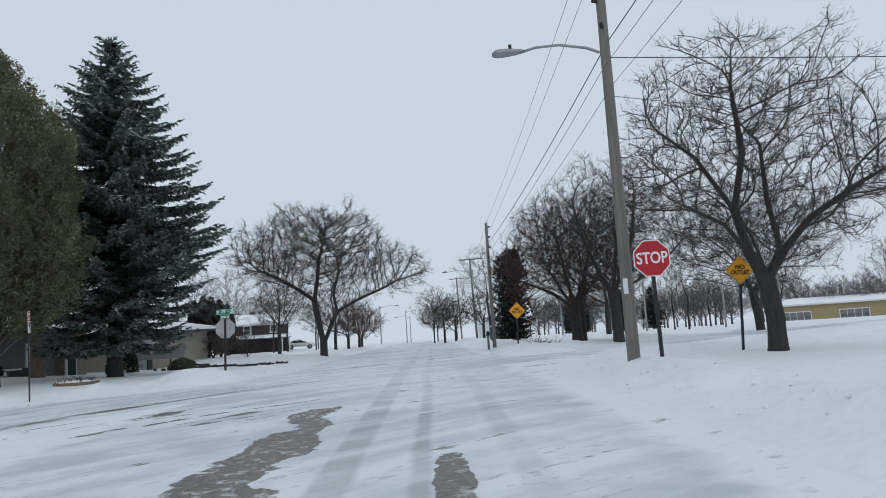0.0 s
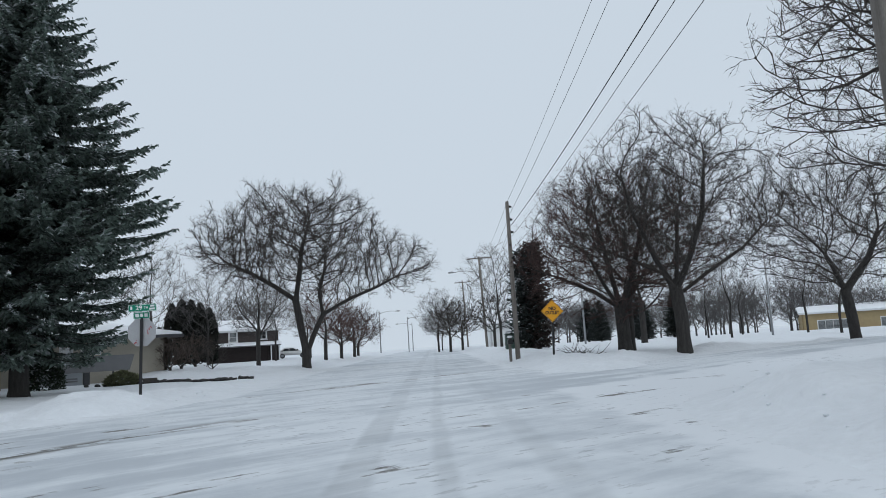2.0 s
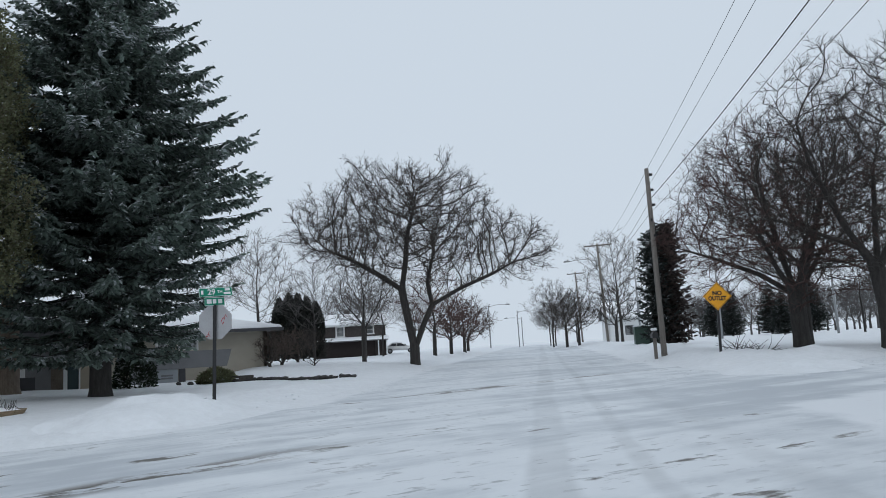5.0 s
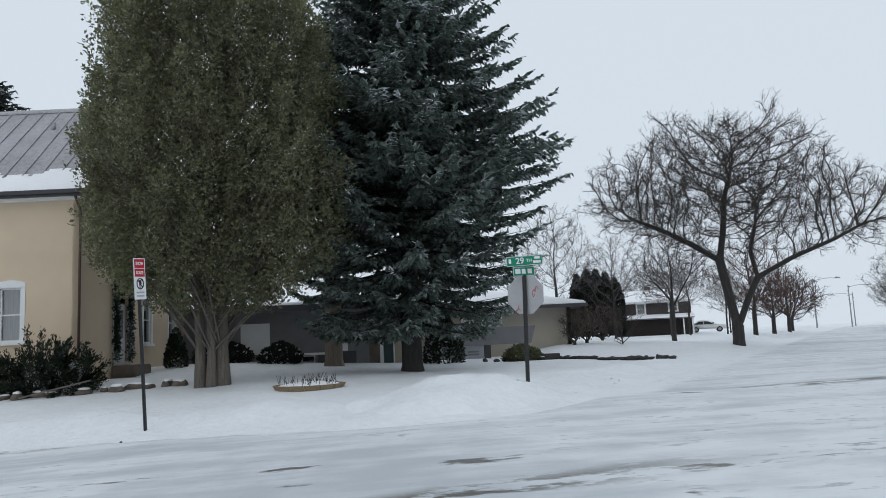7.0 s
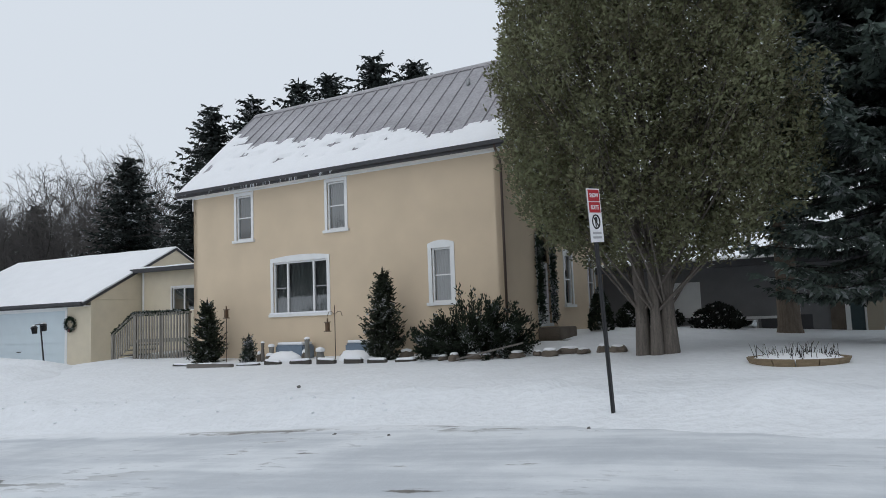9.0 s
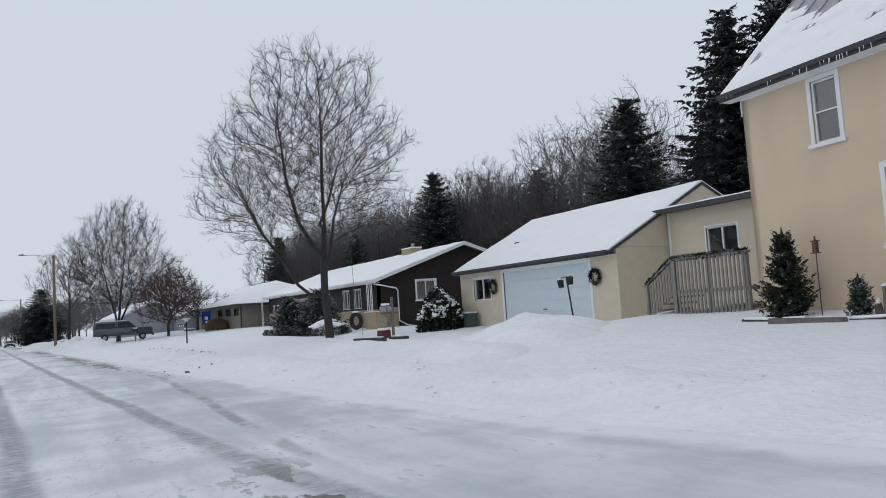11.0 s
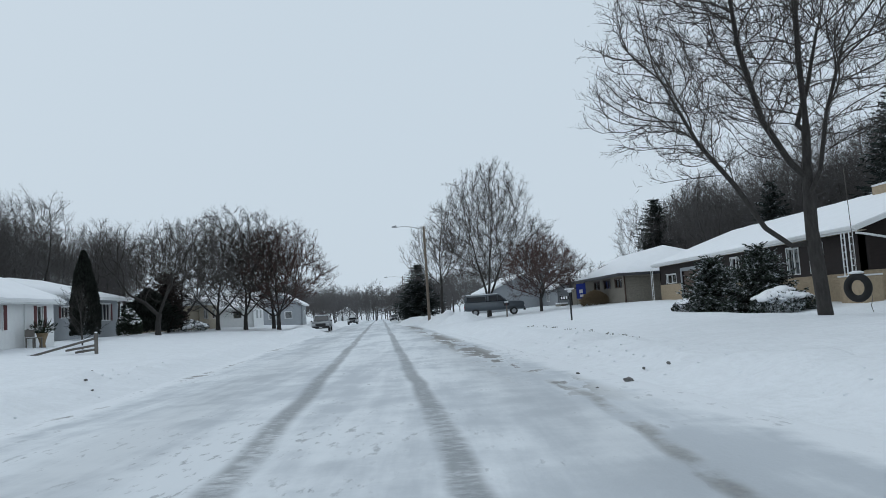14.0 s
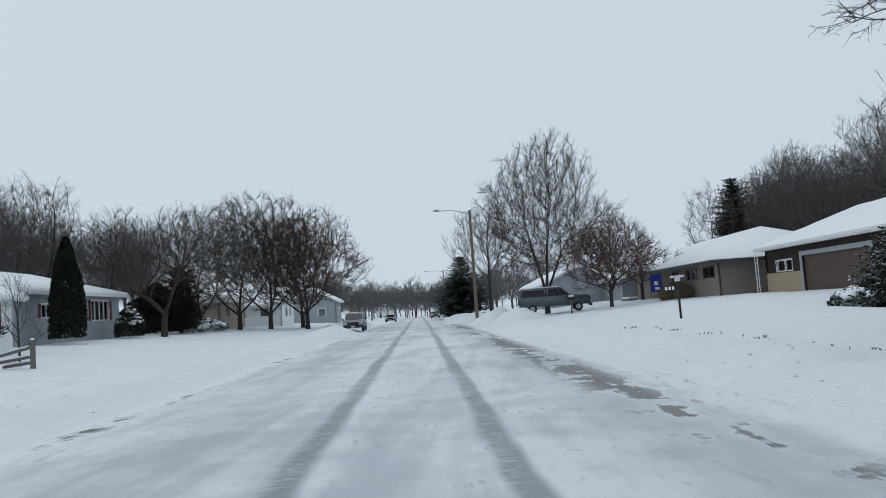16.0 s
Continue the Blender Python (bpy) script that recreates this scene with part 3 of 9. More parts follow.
def grow_nodes(seed, lobes, stems, step, count, kill, rise, gnarl):
    """Limbs that grow towards points scattered through the crown's lobes; gives node places and parents."""
    rg = np.random.default_rng(seed)
    vols = np.array([l[3] * l[3] * l[4] for l in lobes])
    share = rg.choice(len(lobes), size=count, p=vols / vols.sum())
    d = rg.normal(size=(count, 3))
    d /= np.linalg.norm(d, axis=1)[:, None]
    lob = np.array(lobes)[share]
    edge = np.array([0.90 + 0.30 * noise.noise((v[0] * 1.7 + seed, v[1] * 1.7, v[2] * 1.7)) + 0.12 * noise.noise((v[0] * 4.5, v[1] * 4.5 + seed, v[2] * 4.5)) for v in d])
    q = d * (rg.random(count) ** 0.40 * np.minimum(edge, 1.06))[:, None]
    att = lob[:, :3] + q * lob[:, [3, 3, 4]]
    pos, par = [], []
    for line in stems:
        line = [np.array(p, float) for p in line]
        prev = -1 if not pos else int(np.argmin([np.linalg.norm(p - line[0]) for p in pos]))
        for a, b in zip(line, line[1:]):
            k = max(1, int(np.linalg.norm(b - a) / step))
            for j in range(k):
                if prev >= 0 and j == 0 and a is line[0]:
                    continue
                pos.append(a + (b - a) * j / k)
                par.append(prev)
                prev = len(pos) - 1
        pos.append(line[-1])
        par.append(prev)
    P = np.array(pos)
    fixed = len(pos)
    heart = np.array((lobes[0][0], lobes[0][1], lobes[0][2] - lobes[0][4] * 1.1))
    near = np.full(len(att), 1e9)
    idx = np.zeros(len(att), int)

    def update(first):
        for a in range(0, len(att), 1500):
            dd = np.linalg.norm(att[a:a + 1500, None] - P[None, first:], axis=2)
            k = dd.argmin(1)
            m = dd[np.arange(len(k)), k]
            better = m < near[a:a + 1500]
            near[a:a + 1500][better] = m[better]
            idx[a:a + 1500][better] = k[better] + first
    update(0)
    parent = list(par)
    young = {}
    for _ in range(90):
        keep = near > kill
        att, near, idx = att[keep], near[keep], idx[keep]
        if len(att) < 4:
            break
        u = (att - P[idx]) / near[:, None]
        acc = np.zeros((len(P), 3))
        np.add.at(acc, idx, u)
        who = np.unique(idx)
        g = acc[who]
        g /= np.linalg.norm(g, axis=1)[:, None] + 1e-9
        old = np.array([P[i] - P[parent[i]] if parent[i] >= 0 else (0, 0, step) for i in who]) / step
        away = P[who] - heart
        away /= np.linalg.norm(away, axis=1)[:, None] + 1e-9
        back = (g * away).sum(1) < -0.35
        g[:, 2] = np.where(g[:, 2] < 0, g[:, 2] * 0.45, g[:, 2])
        g = g + 0.6 * old + 0.12 * away + rg.normal(size=g.shape) * gnarl * 1.25 + np.array((0, 0, rise))
        g /= np.linalg.norm(g, axis=1)[:, None] + 1e-9
        cand = P[who] + g * step
        ok = ~back
        first = len(P)
        for j, i in enumerate(who):
            for k in young.get(int(i), ()):
                if np.abs(P[k] - cand[j]).sum() < step * 0.7:
                    ok[j] = False
        if not ok.any():
            break
        for j, i in enumerate(who[ok]):
            young.setdefault(int(i), []).append(first + j)
        P = np.vstack((P, cand[ok]))
        parent += [int(i) for i in who[ok]]
        update(first)
    return P, parent, fixed


def unit(a):
    return a / (np.linalg.norm(a, axis=1)[:, None] + 1e-9)


def forked(d, lo, hi, rg):
    """Directions turned off the given ones by an angle between lo and hi degrees, to a random side."""
    n = len(d)
    a = unit(np.cross(d, rg.normal(size=(n, 3))))
    w = np.radians(rg.uniform(lo, hi, n))[:, None]
    return d * np.cos(w) + a * np.sin(w)


def twig_mesh(q, d, length, width, rg, heart, side_twigs, shoots, rise):
    """Vertices and faces of branchlets that bend once, with side twigs and short shoots, all thin slivers."""
    n = len(q)
    out = unit(q - heart)
    m = q + d * (length * 0.5)[:, None]
    d2 = unit(d + rg.normal(size=d.shape) * 0.34 + out * 0.08 + np.array((0, 0, 0.08 + rise)))
    e = m + d2 * (length * 0.5)[:, None]
    s = unit(np.cross(d, rg.normal(size=(n, 3)))) * width[:, None]
    V = [np.stack((q - s, q + s, m + s * 0.75, m - s * 0.75, e), 1).reshape(-1, 3)]
    k = np.arange(n)[:, None] * 5
    quads, tris = [k + np.array((0, 1, 2, 3))], [k + np.array((3, 2, 4))]
    base = n * 5

    def slivers(p, dd, ln, w):
        nonlocal base
        c = unit(np.cross(dd, rg.normal(size=p.shape))) * w[:, None]
        V.append(np.stack((p - c, p + c, p + dd * ln[:, None]), 1).reshape(-1, 3))
        tris.append(base + np.arange(len(p))[:, None] * 3 + np.array((0, 1, 2)))
        base += len(p) * 3
    for j in range(side_twigs):
        t = 0.12 + 0.86 * (j + rg.random(n)) / side_twigs
        low = (t < 0.5)[:, None]
        p = np.where(low, q + (m - q) * (t * 2)[:, None], m + (e - m) * (t * 2 - 1)[:, None])
        dd = unit(forked(np.where(low, d, d2), 30, 68, rg) + np.array((0, 0, 0.06 + rise * 0.6)))
        ln = length * rg.uniform(0.28, 0.6, n) * (1.1 - 0.5 * t)
        slivers(p, dd, ln, width * 0.72)
        for i in range(shoots):
            u = (0.2 + 0.7 * (i + rg.random(n)) / shoots)[:, None]
            d3 = unit(forked(dd, 25, 60, rg) + np.array((0, 0, 0.1)))
            slivers(p + dd * ln[:, None] * u, d3, ln * rg.uniform(0.25, 0.55, n), width * 0.58)
    V = np.concatenate(V)
    return V.tolist(), np.concatenate(quads).tolist() + np.concatenate(tris).tolist()


def grown_meshes(seed, lobes, stems, r_trunk, count=2600, step=0.3, kill=0.5, rise=0.05, gnarl=0.22, tip=0.007, twigs=1.5, twig_len=0.7, shoots=2, flare=1.4, fine=5, slim=0.24):
    """Vertices and faces of the trunk, of each main limb, and of all the finer branches."""
    P, parent, fixed = grow_nodes(seed, lobes, stems, step * 1.15, max(150, int(count * 0.5)), kill * 1.2, rise, gnarl)
    n = len(P)
    kids = [[] for _ in range(n)]
    for i, p in enumerate(parent):
        if p >= 0:
            kids[p].append(i)
    tips = np.zeros(n)
    for i in range(n - 1, -1, -1):
        if not kids[i]:
            tips[i] = 1
        if parent[i] >= 0:
            tips[parent[i]] += tips[i]
    # limbs run straighter than the points they sought
    for _ in range(2):
        Q = P.copy()
        for i in range(1, n):
            if parent[i] >= 0 and kids[i]:
                k = max(kids[i], key=lambda c: tips[c])
                Q[i] = P[i] * 0.5 + (P[parent[i]] + P[k]) * 0.25
        Q[:fixed] = P[:fixed]
        P = Q
    e = math.log(r_trunk / (tip * 1.25)) / math.log(max(2.0, tips[0]))
    share = np.log(tips) / math.log(max(2.0, tips[0]))
    rad = tip * 1.25 * tips ** e * (1 - slim * np.sin(np.pi * share))
    rad = np.maximum(rad, tip * 1.1)
    trunk, limbs, crown = ([], []), [], ([], [])
    V = [Vector(p) for p in P]
    todo = [(0, -1)]
    starts, ends = [], []
    while todo:
        i, frm = todo.pop()
        chain = [frm] if frm >= 0 else []
        first = i
        while True:
            chain.append(i)
            if not kids[i]:
                break
            k = max(kids[i], key=lambda c: tips[c])
            todo += [(c, i) for c in kids[i] if c != k]
            i = k
        r = [rad[c] for c in chain]
        if frm >= 0:
            r[0] = r[1]
        pts = [V[c] for c in chain]
        if frm < 0:
            r[0] *= flare
            r[1] *= 1 + (flare - 1) * 0.3
        r0 = rad[first]
        sides = 12 if frm < 0 else 7 if r0 > 0.06 else 4 if r0 > 0.025 else 3
        if frm < 0:
            dest = trunk
        elif r0 > 0.3 * r_trunk:
            dest = ([], [])
            limbs.append(dest)
        else:
            dest = crown
        tube_rows(pts, r, sides, *dest, cap=False)
        for c0, c1 in zip(chain, chain[1:]):
            if rad[c1] < max(0.05, tip * 3.2):
                starts.append(c0), ends.append(c1)
    rg = np.random.default_rng(seed + 1)
    a, b = P[starts], P[ends]
    leaf = np.array([not kids[c] for c in ends])
    times = np.maximum(1, np.round(twigs * 0.75 + rg.random(len(a)) - 0.5 + leaf * 2.0)).astype(int)
    a, b, leaf = np.repeat(a, times, 0), np.repeat(b, times, 0), np.repeat(leaf, times)
    t = rg.random(len(a))[:, None]
    t = np.where(leaf[:, None], 0.4 + 0.6 * t, t)
    heart = np.array((lobes[0][0], lobes[0][1], lobes[0][2] - lobes[0][4] * 1.1))
    q = a + (b - a) * t
    d = unit(forked(unit(b - a), 15, 75, rg) + unit(q - heart) * 0.15 + np.array((0, 0, rise)))
    ln = twig_len * 1.25 * rg.uniform(0.4, 1.15, len(q))
    v, f = twig_mesh(q, d, ln, tip * rg.uniform(0.75, 1.15, len(q)), rg, heart, fine, shoots, rise)
    k = len(crown[0])
    crown[0].extend(v)
    crown[1].extend([tuple(x + k for x in w) for w in f])
    return trunk, limbs, crown


def grown_tree(name, x, y, z, label, bark=BARK, twig=TWIG, rz=0, group="", **kw):
    t = thing(name, x, y, z, rz, label, "tree", group)
    trunk, limbs, crown = grown_meshes(**kw)
    raw_part("trunk", *trunk, bark, t, smooth=True)
    for l in limbs:
        raw_part("limb", *l, bark, t, smooth=True)
    raw_part("crown", *crown, twig, t, "fine bare twigs without leaves")
    return t


def dome(height, low, radius, top=0.8):
    """Two lobes that make a rounded crown: a broad body and a narrower top."""
    mid = (height + low) / 2
    return ((0, 0, mid - (height - low) * 0.08, radius, (height - low) * 0.42), (0, 0, height - (height - low) * 0.32, radius * top, (height - low) * 0.32))


def tuft(verts, faces, p, d, length, width, up):
    """A pointed spray of needles: two crossed blades."""
    side = d.cross(up)
    if side.length < 1e-3:
        side = d.orthogonal()
    side.normalize()
    for s in (side, (side.cross(d)).normalized() * 0.7):
        b = len(verts)
        verts.extend((p, p + d * length * 0.45 + s * width, p + d * length, p + d * length * 0.45 - s * width))
        faces.append((b, b + 1, b + 2, b + 3))


def between(rows, x):
    """The value at x of a line through rows of (x, value)."""
    return float(np.interp(x, [r[0] for r in rows], [r[1] for r in rows]))


def spruce_meshes(seed, height, profile, trunk_r=0.3, whorl=0.45, per=2.2, gap=0.21, droop=0.22, size=1.0, wide=0.34, ragged=0.16, upturn=0.2):
    """Tiers of drooping branches with upturned tips; each carries rows of branchlets with hanging sprays of needles. profile: (height, reach) rows."""
    rnd = random.Random(seed)
    rg = np.random.default_rng(seed)
    tv, tf = [], []
    tube_rows([Vector((0, 0, -0.3)), Vector((0, 0, 0.25)), Vector((0, 0, height * 0.5)), Vector((0, 0, height * 0.98))], [trunk_r * 1.35, trunk_r, trunk_r * 0.6, 0.03], 12, tv, tf)
    up = Vector((0, 0, 1))
    Q, D, L = [], [], []
    z = profile[0][0]
    while z < height - 0.25:
        reach = between(profile, z)
        k = max(5, round(per * (1.8 + reach)))
        a0 = rnd.random() * 6.28
        f = z / height
        for i in range(k):
            az = a0 + 6.283 * i / k + rnd.uniform(-0.3, 0.3)
            r = reach * (1 + rnd.uniform(-ragged * 1.6, ragged))
            out = Vector((math.cos(az), math.sin(az), 0))
            side = Vector((-out.y, out.x, 0))
            # the foot lies above the tip, so that the tips reach the profile's height
            drop = droop * r * (1 - 0.6 * f)
            zz = z + rnd.uniform(-0.22, 0.22) + drop * 0.75

            def along(t):
                return Vector((0, 0, zz)) + out * (r * t) + up * (-drop * t * (1.9 - 0.9 * t) + upturn * r * max(0.0, t - 0.55) ** 2 * 2.2 + 0.12 * f * r * t)
            bend = rnd.uniform(-0.12, 0.12)
            tube_rows([along(t) + side * (bend * r * t * t) for t in (0, 0.3, 0.65, 0.97)], [0.035, 0.028, 0.02, 0.006], 3, tv, tf, cap=False)
            n = max(3, int(r / gap))
            for j in range(n + 1):
                t = 0.10 + 0.90 * j / n
                p = along(t) + side * (bend * r * t * t)
                ahead = (along(min(1.0, t + 0.05)) - along(t - 0.05)).normalized()
                if j == n:
                    Q.append(p), D.append(ahead), L.append(0.42 * size)
                    continue
                for s in (-1, 1):
                    ln = wide * (0.35 + r * 0.22) * (0.72 + 0.75 * math.sin(math.pi * min(1, 0.12 + t * 0.88)) ** 0.8) * rnd.uniform(0.6, 1.25)
                    dd = (ahead * rnd.uniform(0.5, 0.95) + side * s + up * rnd.uniform(-0.5, -0.02)).normalized()
                    Q.append(p), D.append(dd), L.append(max(0.22, ln) * size)
        z += whorl * rnd.uniform(0.8, 1.2) * (1.05 - 0.4 * f)
    Q, D, L = np.array(Q), np.array(D), np.array(L)
    n = len(Q)
    Z = np.array((0, 0, 1.0))
    flat = unit(np.cross(D, np.broadcast_to(Z, D.shape)))
    w = (0.055 + 0.05 * np.minimum(L, 1.0)) * size
    V, F, base = [], [], 0

    def blades(p, d, ln, s):
        nonlocal base
        V.append(np.stack((p, p + d * (ln * 0.4)[:, None] + s, p + d * ln[:, None], p + d * (ln * 0.4)[:, None] - s), 1).reshape(-1, 3))
        F.append(base + np.arange(len(p))[:, None] * 4 + np.arange(4))
        base += len(p) * 4
    blades(Q, D, L, flat * w[:, None])
    blades(Q, unit(D - Z * 0.12), L * 0.95, (np.cross(D, flat)) * (w * 0.85)[:, None])
    for i in range(5):
        u = (i + rg.random(n)) / 5
        p = Q + D * (L * u)[:, None]
        s = np.where(rg.random(n) < 0.5, -1, 1)[:, None]
        d = unit(D * rg.uniform(0.2, 0.9, n)[:, None] + flat * s * rg.uniform(0.2, 1.0, n)[:, None] - Z * rg.uniform(-0.15, 1.1, n)[:, None])
        ln = (0.16 + 0.18 * rg.random(n)) * size * (1.15 - 0.4 * u)
        c = unit(np.cross(d, rg.normal(size=(n, 3)))) * (ln * 0.2)[:, None]
        blades(p, d, ln, c)
    V.append(np.array(((0, 0, height - 0.5), (0.07, 0, height - 0.2), (0, 0, height + 0.1), (-0.07, 0, height - 0.2))))
    F.append(np.array(((base, base + 1, base + 2, base + 3),)))
    return tv, tf, np.concatenate(V).tolist(), np.concatenate(F).tolist()


def spire(height, radius, low=1.0, power=0.7, foot=0.75):
    """The reach of a plain conical crown at several heights."""
    return tuple((low + (height - low) * f, radius * ((1 - f) ** power) * (foot + (1 - foot) * smooth(0, 0.2, f)) + 0.1) for f in (0, 0.08, 0.2, 0.35, 0.5, 0.65, 0.8, 0.92, 1.0))


def conifer(name, x, y, z, label, needles=SPRUCE, bark=BARK, category="tree", rz=0, group="", tilt=(0, 0), **kw):
    t = thing(name, x, y, z, rz, label, category, group, tilt=tilt)
    tv, tf, nv, nf = spruce_meshes(**kw)
    raw_part("trunk", tv, tf, bark, t, smooth=True)
    raw_part("crown", nv, nf, needles, t)
    return t


def plume_tree(name, x, y, z, label, seed, height, profile, material, plumes, blades, trunks, bark=PALEBARK):
    """An old arborvitae: several stems, and steep branches that end in upright plumes of fine scaly sprays. profile: (height, reach) rows."""
    t = thing(name, x, y, z, 0, label, "tree")
    rg = np.random.default_rng(seed)
    rnd = random.Random(seed)
    tv, tf = [], []
    stems = []
    for (sx, sy, lx, ly, r) in trunks:
        pts, rad = limb(Vector((sx, sy, -0.2)), Vector((lx, ly, 1)), height * 0.86, r, r * 0.18, 10, 0.025, 0.03, rnd)
        rad[0] *= 1.45
        tube_rows(pts, rad, 10, tv, tf)
        stems.append(pts)
    C, A, S = [], [], []
    hs = [r[0] for r in profile]
    while len(C) < plumes:
        h = rnd.uniform(hs[0], hs[-1])
        reach = between(profile, h)
        if rnd.random() > (reach + 0.5) / 4.6:
            continue
        az = rnd.random() * 6.283
        out = Vector((math.cos(az), math.sin(az), 0))
        lump = 1 + 0.26 * noise.noise((out.x * 1.5, out.y * 1.5, h * 0.45 + seed)) + 0.24 * noise.noise((out.x * 5, out.y * 5, h * 0.8))
        fill = 1 - 0.5 * rnd.random() ** 2.2
        c = out * (reach * lump * fill)
        c.z = h
        C.append(c), S.append(rnd.uniform(0.7, 1.35) * (0.75 + 0.25 * min(1, reach / 2)))
        A.append((out * rnd.uniform(0.15, 0.55) + Vector((rnd.gauss(0, 0.16), rnd.gauss(0, 0.16), 1))).normalized())
        if h > 4.5 and rnd.random() < 0.25:
            st = stems[rnd.randrange(len(stems))]
            foot = max(1.6, h - 0.9 - 0.55 * c.xy.length)
            k = min(len(st) - 1, max(1, int(foot / (height * 0.86) * 10)))
            mid = st[k].lerp(c, 0.55) - Vector((0, 0, 0.12))
            tube_rows([st[k], mid, c], [0.035, 0.022, 0.008], 4, tv, tf, cap=False)
    C, A, S = np.repeat(np.array(C), blades, 0), np.repeat(np.array(A), blades, 0), np.repeat(np.array(S), blades)
    n = len(C)
    u = rg.uniform(-0.5, 0.5, n)
    spread = unit(rg.normal(size=(n, 3)) * np.array((1, 1, 0.35)))
    rr = rg.random(n) ** 0.6 * 0.30 * S * np.maximum(0.15, 1 - 1.5 * np.abs(u + 0.08))
    p = C + A * (u * 0.85 * S)[:, None] + spread * rr[:, None]
    d = unit(A * 0.4 + spread * rg.uniform(0.2, 0.9, n)[:, None] + rg.normal(size=(n, 3)) * 0.45)
    ln = rg.uniform(0.06, 0.15, n)
    c = unit(np.cross(d, rg.normal(size=(n, 3)))) * (ln * rg.uniform(0.16, 0.3, n))[:, None]
    V = np.stack((p - c * 0.5, p + d * (ln * 0.5)[:, None] + c, p + d * ln[:, None], p + d * (ln * 0.5)[:, None] - c), 1).reshape(-1, 3)
    F = np.arange(n)[:, None] * 4 + np.arange(4)
    raw_part("trunk", tv, tf, bark, t, smooth=True)
    raw_part("crown", V.tolist(), F.tolist(), material, t)
    return t


def clump_tree(name, x, y, z, label, category, height, radius, seed, n, size, material, low=0.0, shape=(0.0, 0.35, 1.0), trunks=(), bark=PALEBARK, upward=0.75, lumps=0.25, rz=0, fan=0):
    """An evergreen whose crown is a shell of many small upright sprays; shape: the height share of the widest place, and how full foot and top are."""
    t = thing(name, x, y, z, rz, label, category)
    rnd = random.Random(seed)
    nv, nf = [], []
    up = Vector((0, 0, 1))
    wide, foot, top = shape
    for _ in range(n):
        h = rnd.random() ** 0.9
        if h > wide:
            k = (h - wide) / (1 - wide)
            prof = max(0.0, 1 - k ** (1.0 + top)) ** 0.85
        else:
            k = (wide - h) / max(wide, 1e-3)
            prof = 1 - (1 - foot) * k ** 1.8
        az = rnd.random() * 6.283
        lump = 1 + lumps * noise.noise((math.cos(az) * 1.6, math.sin(az) * 1.6, h * height * 0.55 + seed))
        r = radius * prof * lump * (1 - (0.8 if fan else 0.55) * rnd.random() ** (1.7 if fan else 2.2))
        p = Vector((math.cos(az) * r, math.sin(az) * r, low + h * (height - low)))
        out = Vector((math.cos(az), math.sin(az), 0))
        d = (out * rnd.uniform(0.2, 0.9) + up * rnd.gauss(upward, 0.45) + Vector((rnd.gauss(0, 0.3), rnd.gauss(0, 0.3), 0))).normalized()
        s = size * rnd.uniform(0.6, 1.5)
        if not fan:
            tuft(nv, nf, p, d, s, s * 0.3, up)
            continue
        side = d.cross(Vector((rnd.gauss(0, 1), rnd.gauss(0, 1), rnd.gauss(0, 1)))).normalized()
        for k in range(fan):
            w = rnd.uniform(-1, 1)
            e = (d + side * w * 0.9 + out * rnd.gauss(0, 0.25) + up * rnd.gauss(-0.15, 0.25)).normalized()
            q = p + side * (w * s * 0.25) + d * (rnd.random() * s * 0.7)
            ln = s * rnd.uniform(0.35, 0.8)
            c = e.cross(Vector((rnd.gauss(0, 1), rnd.gauss(0, 1), rnd.gauss(0, 1)))).normalized() * (ln * 0.16)
            b = len(nv)
            nv.extend((q - c * 0.6, q + e * ln * 0.55 + c, q + e * ln, q + e * ln * 0.55 - c))
            nf.append((b, b + 1, b + 2, b + 3))
    tv, tf = [], []
    for (sx, sy, lx, ly, r) in trunks:
        rn = random.Random(seed + int(sx * 100))
        pts, rad = limb(Vector((sx, sy, -0.2)), Vector((lx, ly, 1)), low + (height - low) * 0.75, r, r * 0.3, 8, 0.04, 0.02, rn)
        rad[0] *= 1.5
        tube_rows(pts, rad, 10, tv, tf)
    if tv:
        raw_part("trunk", tv, tf, bark, t, smooth=True)
    raw_part("crown", nv, nf, material, t)
    return t


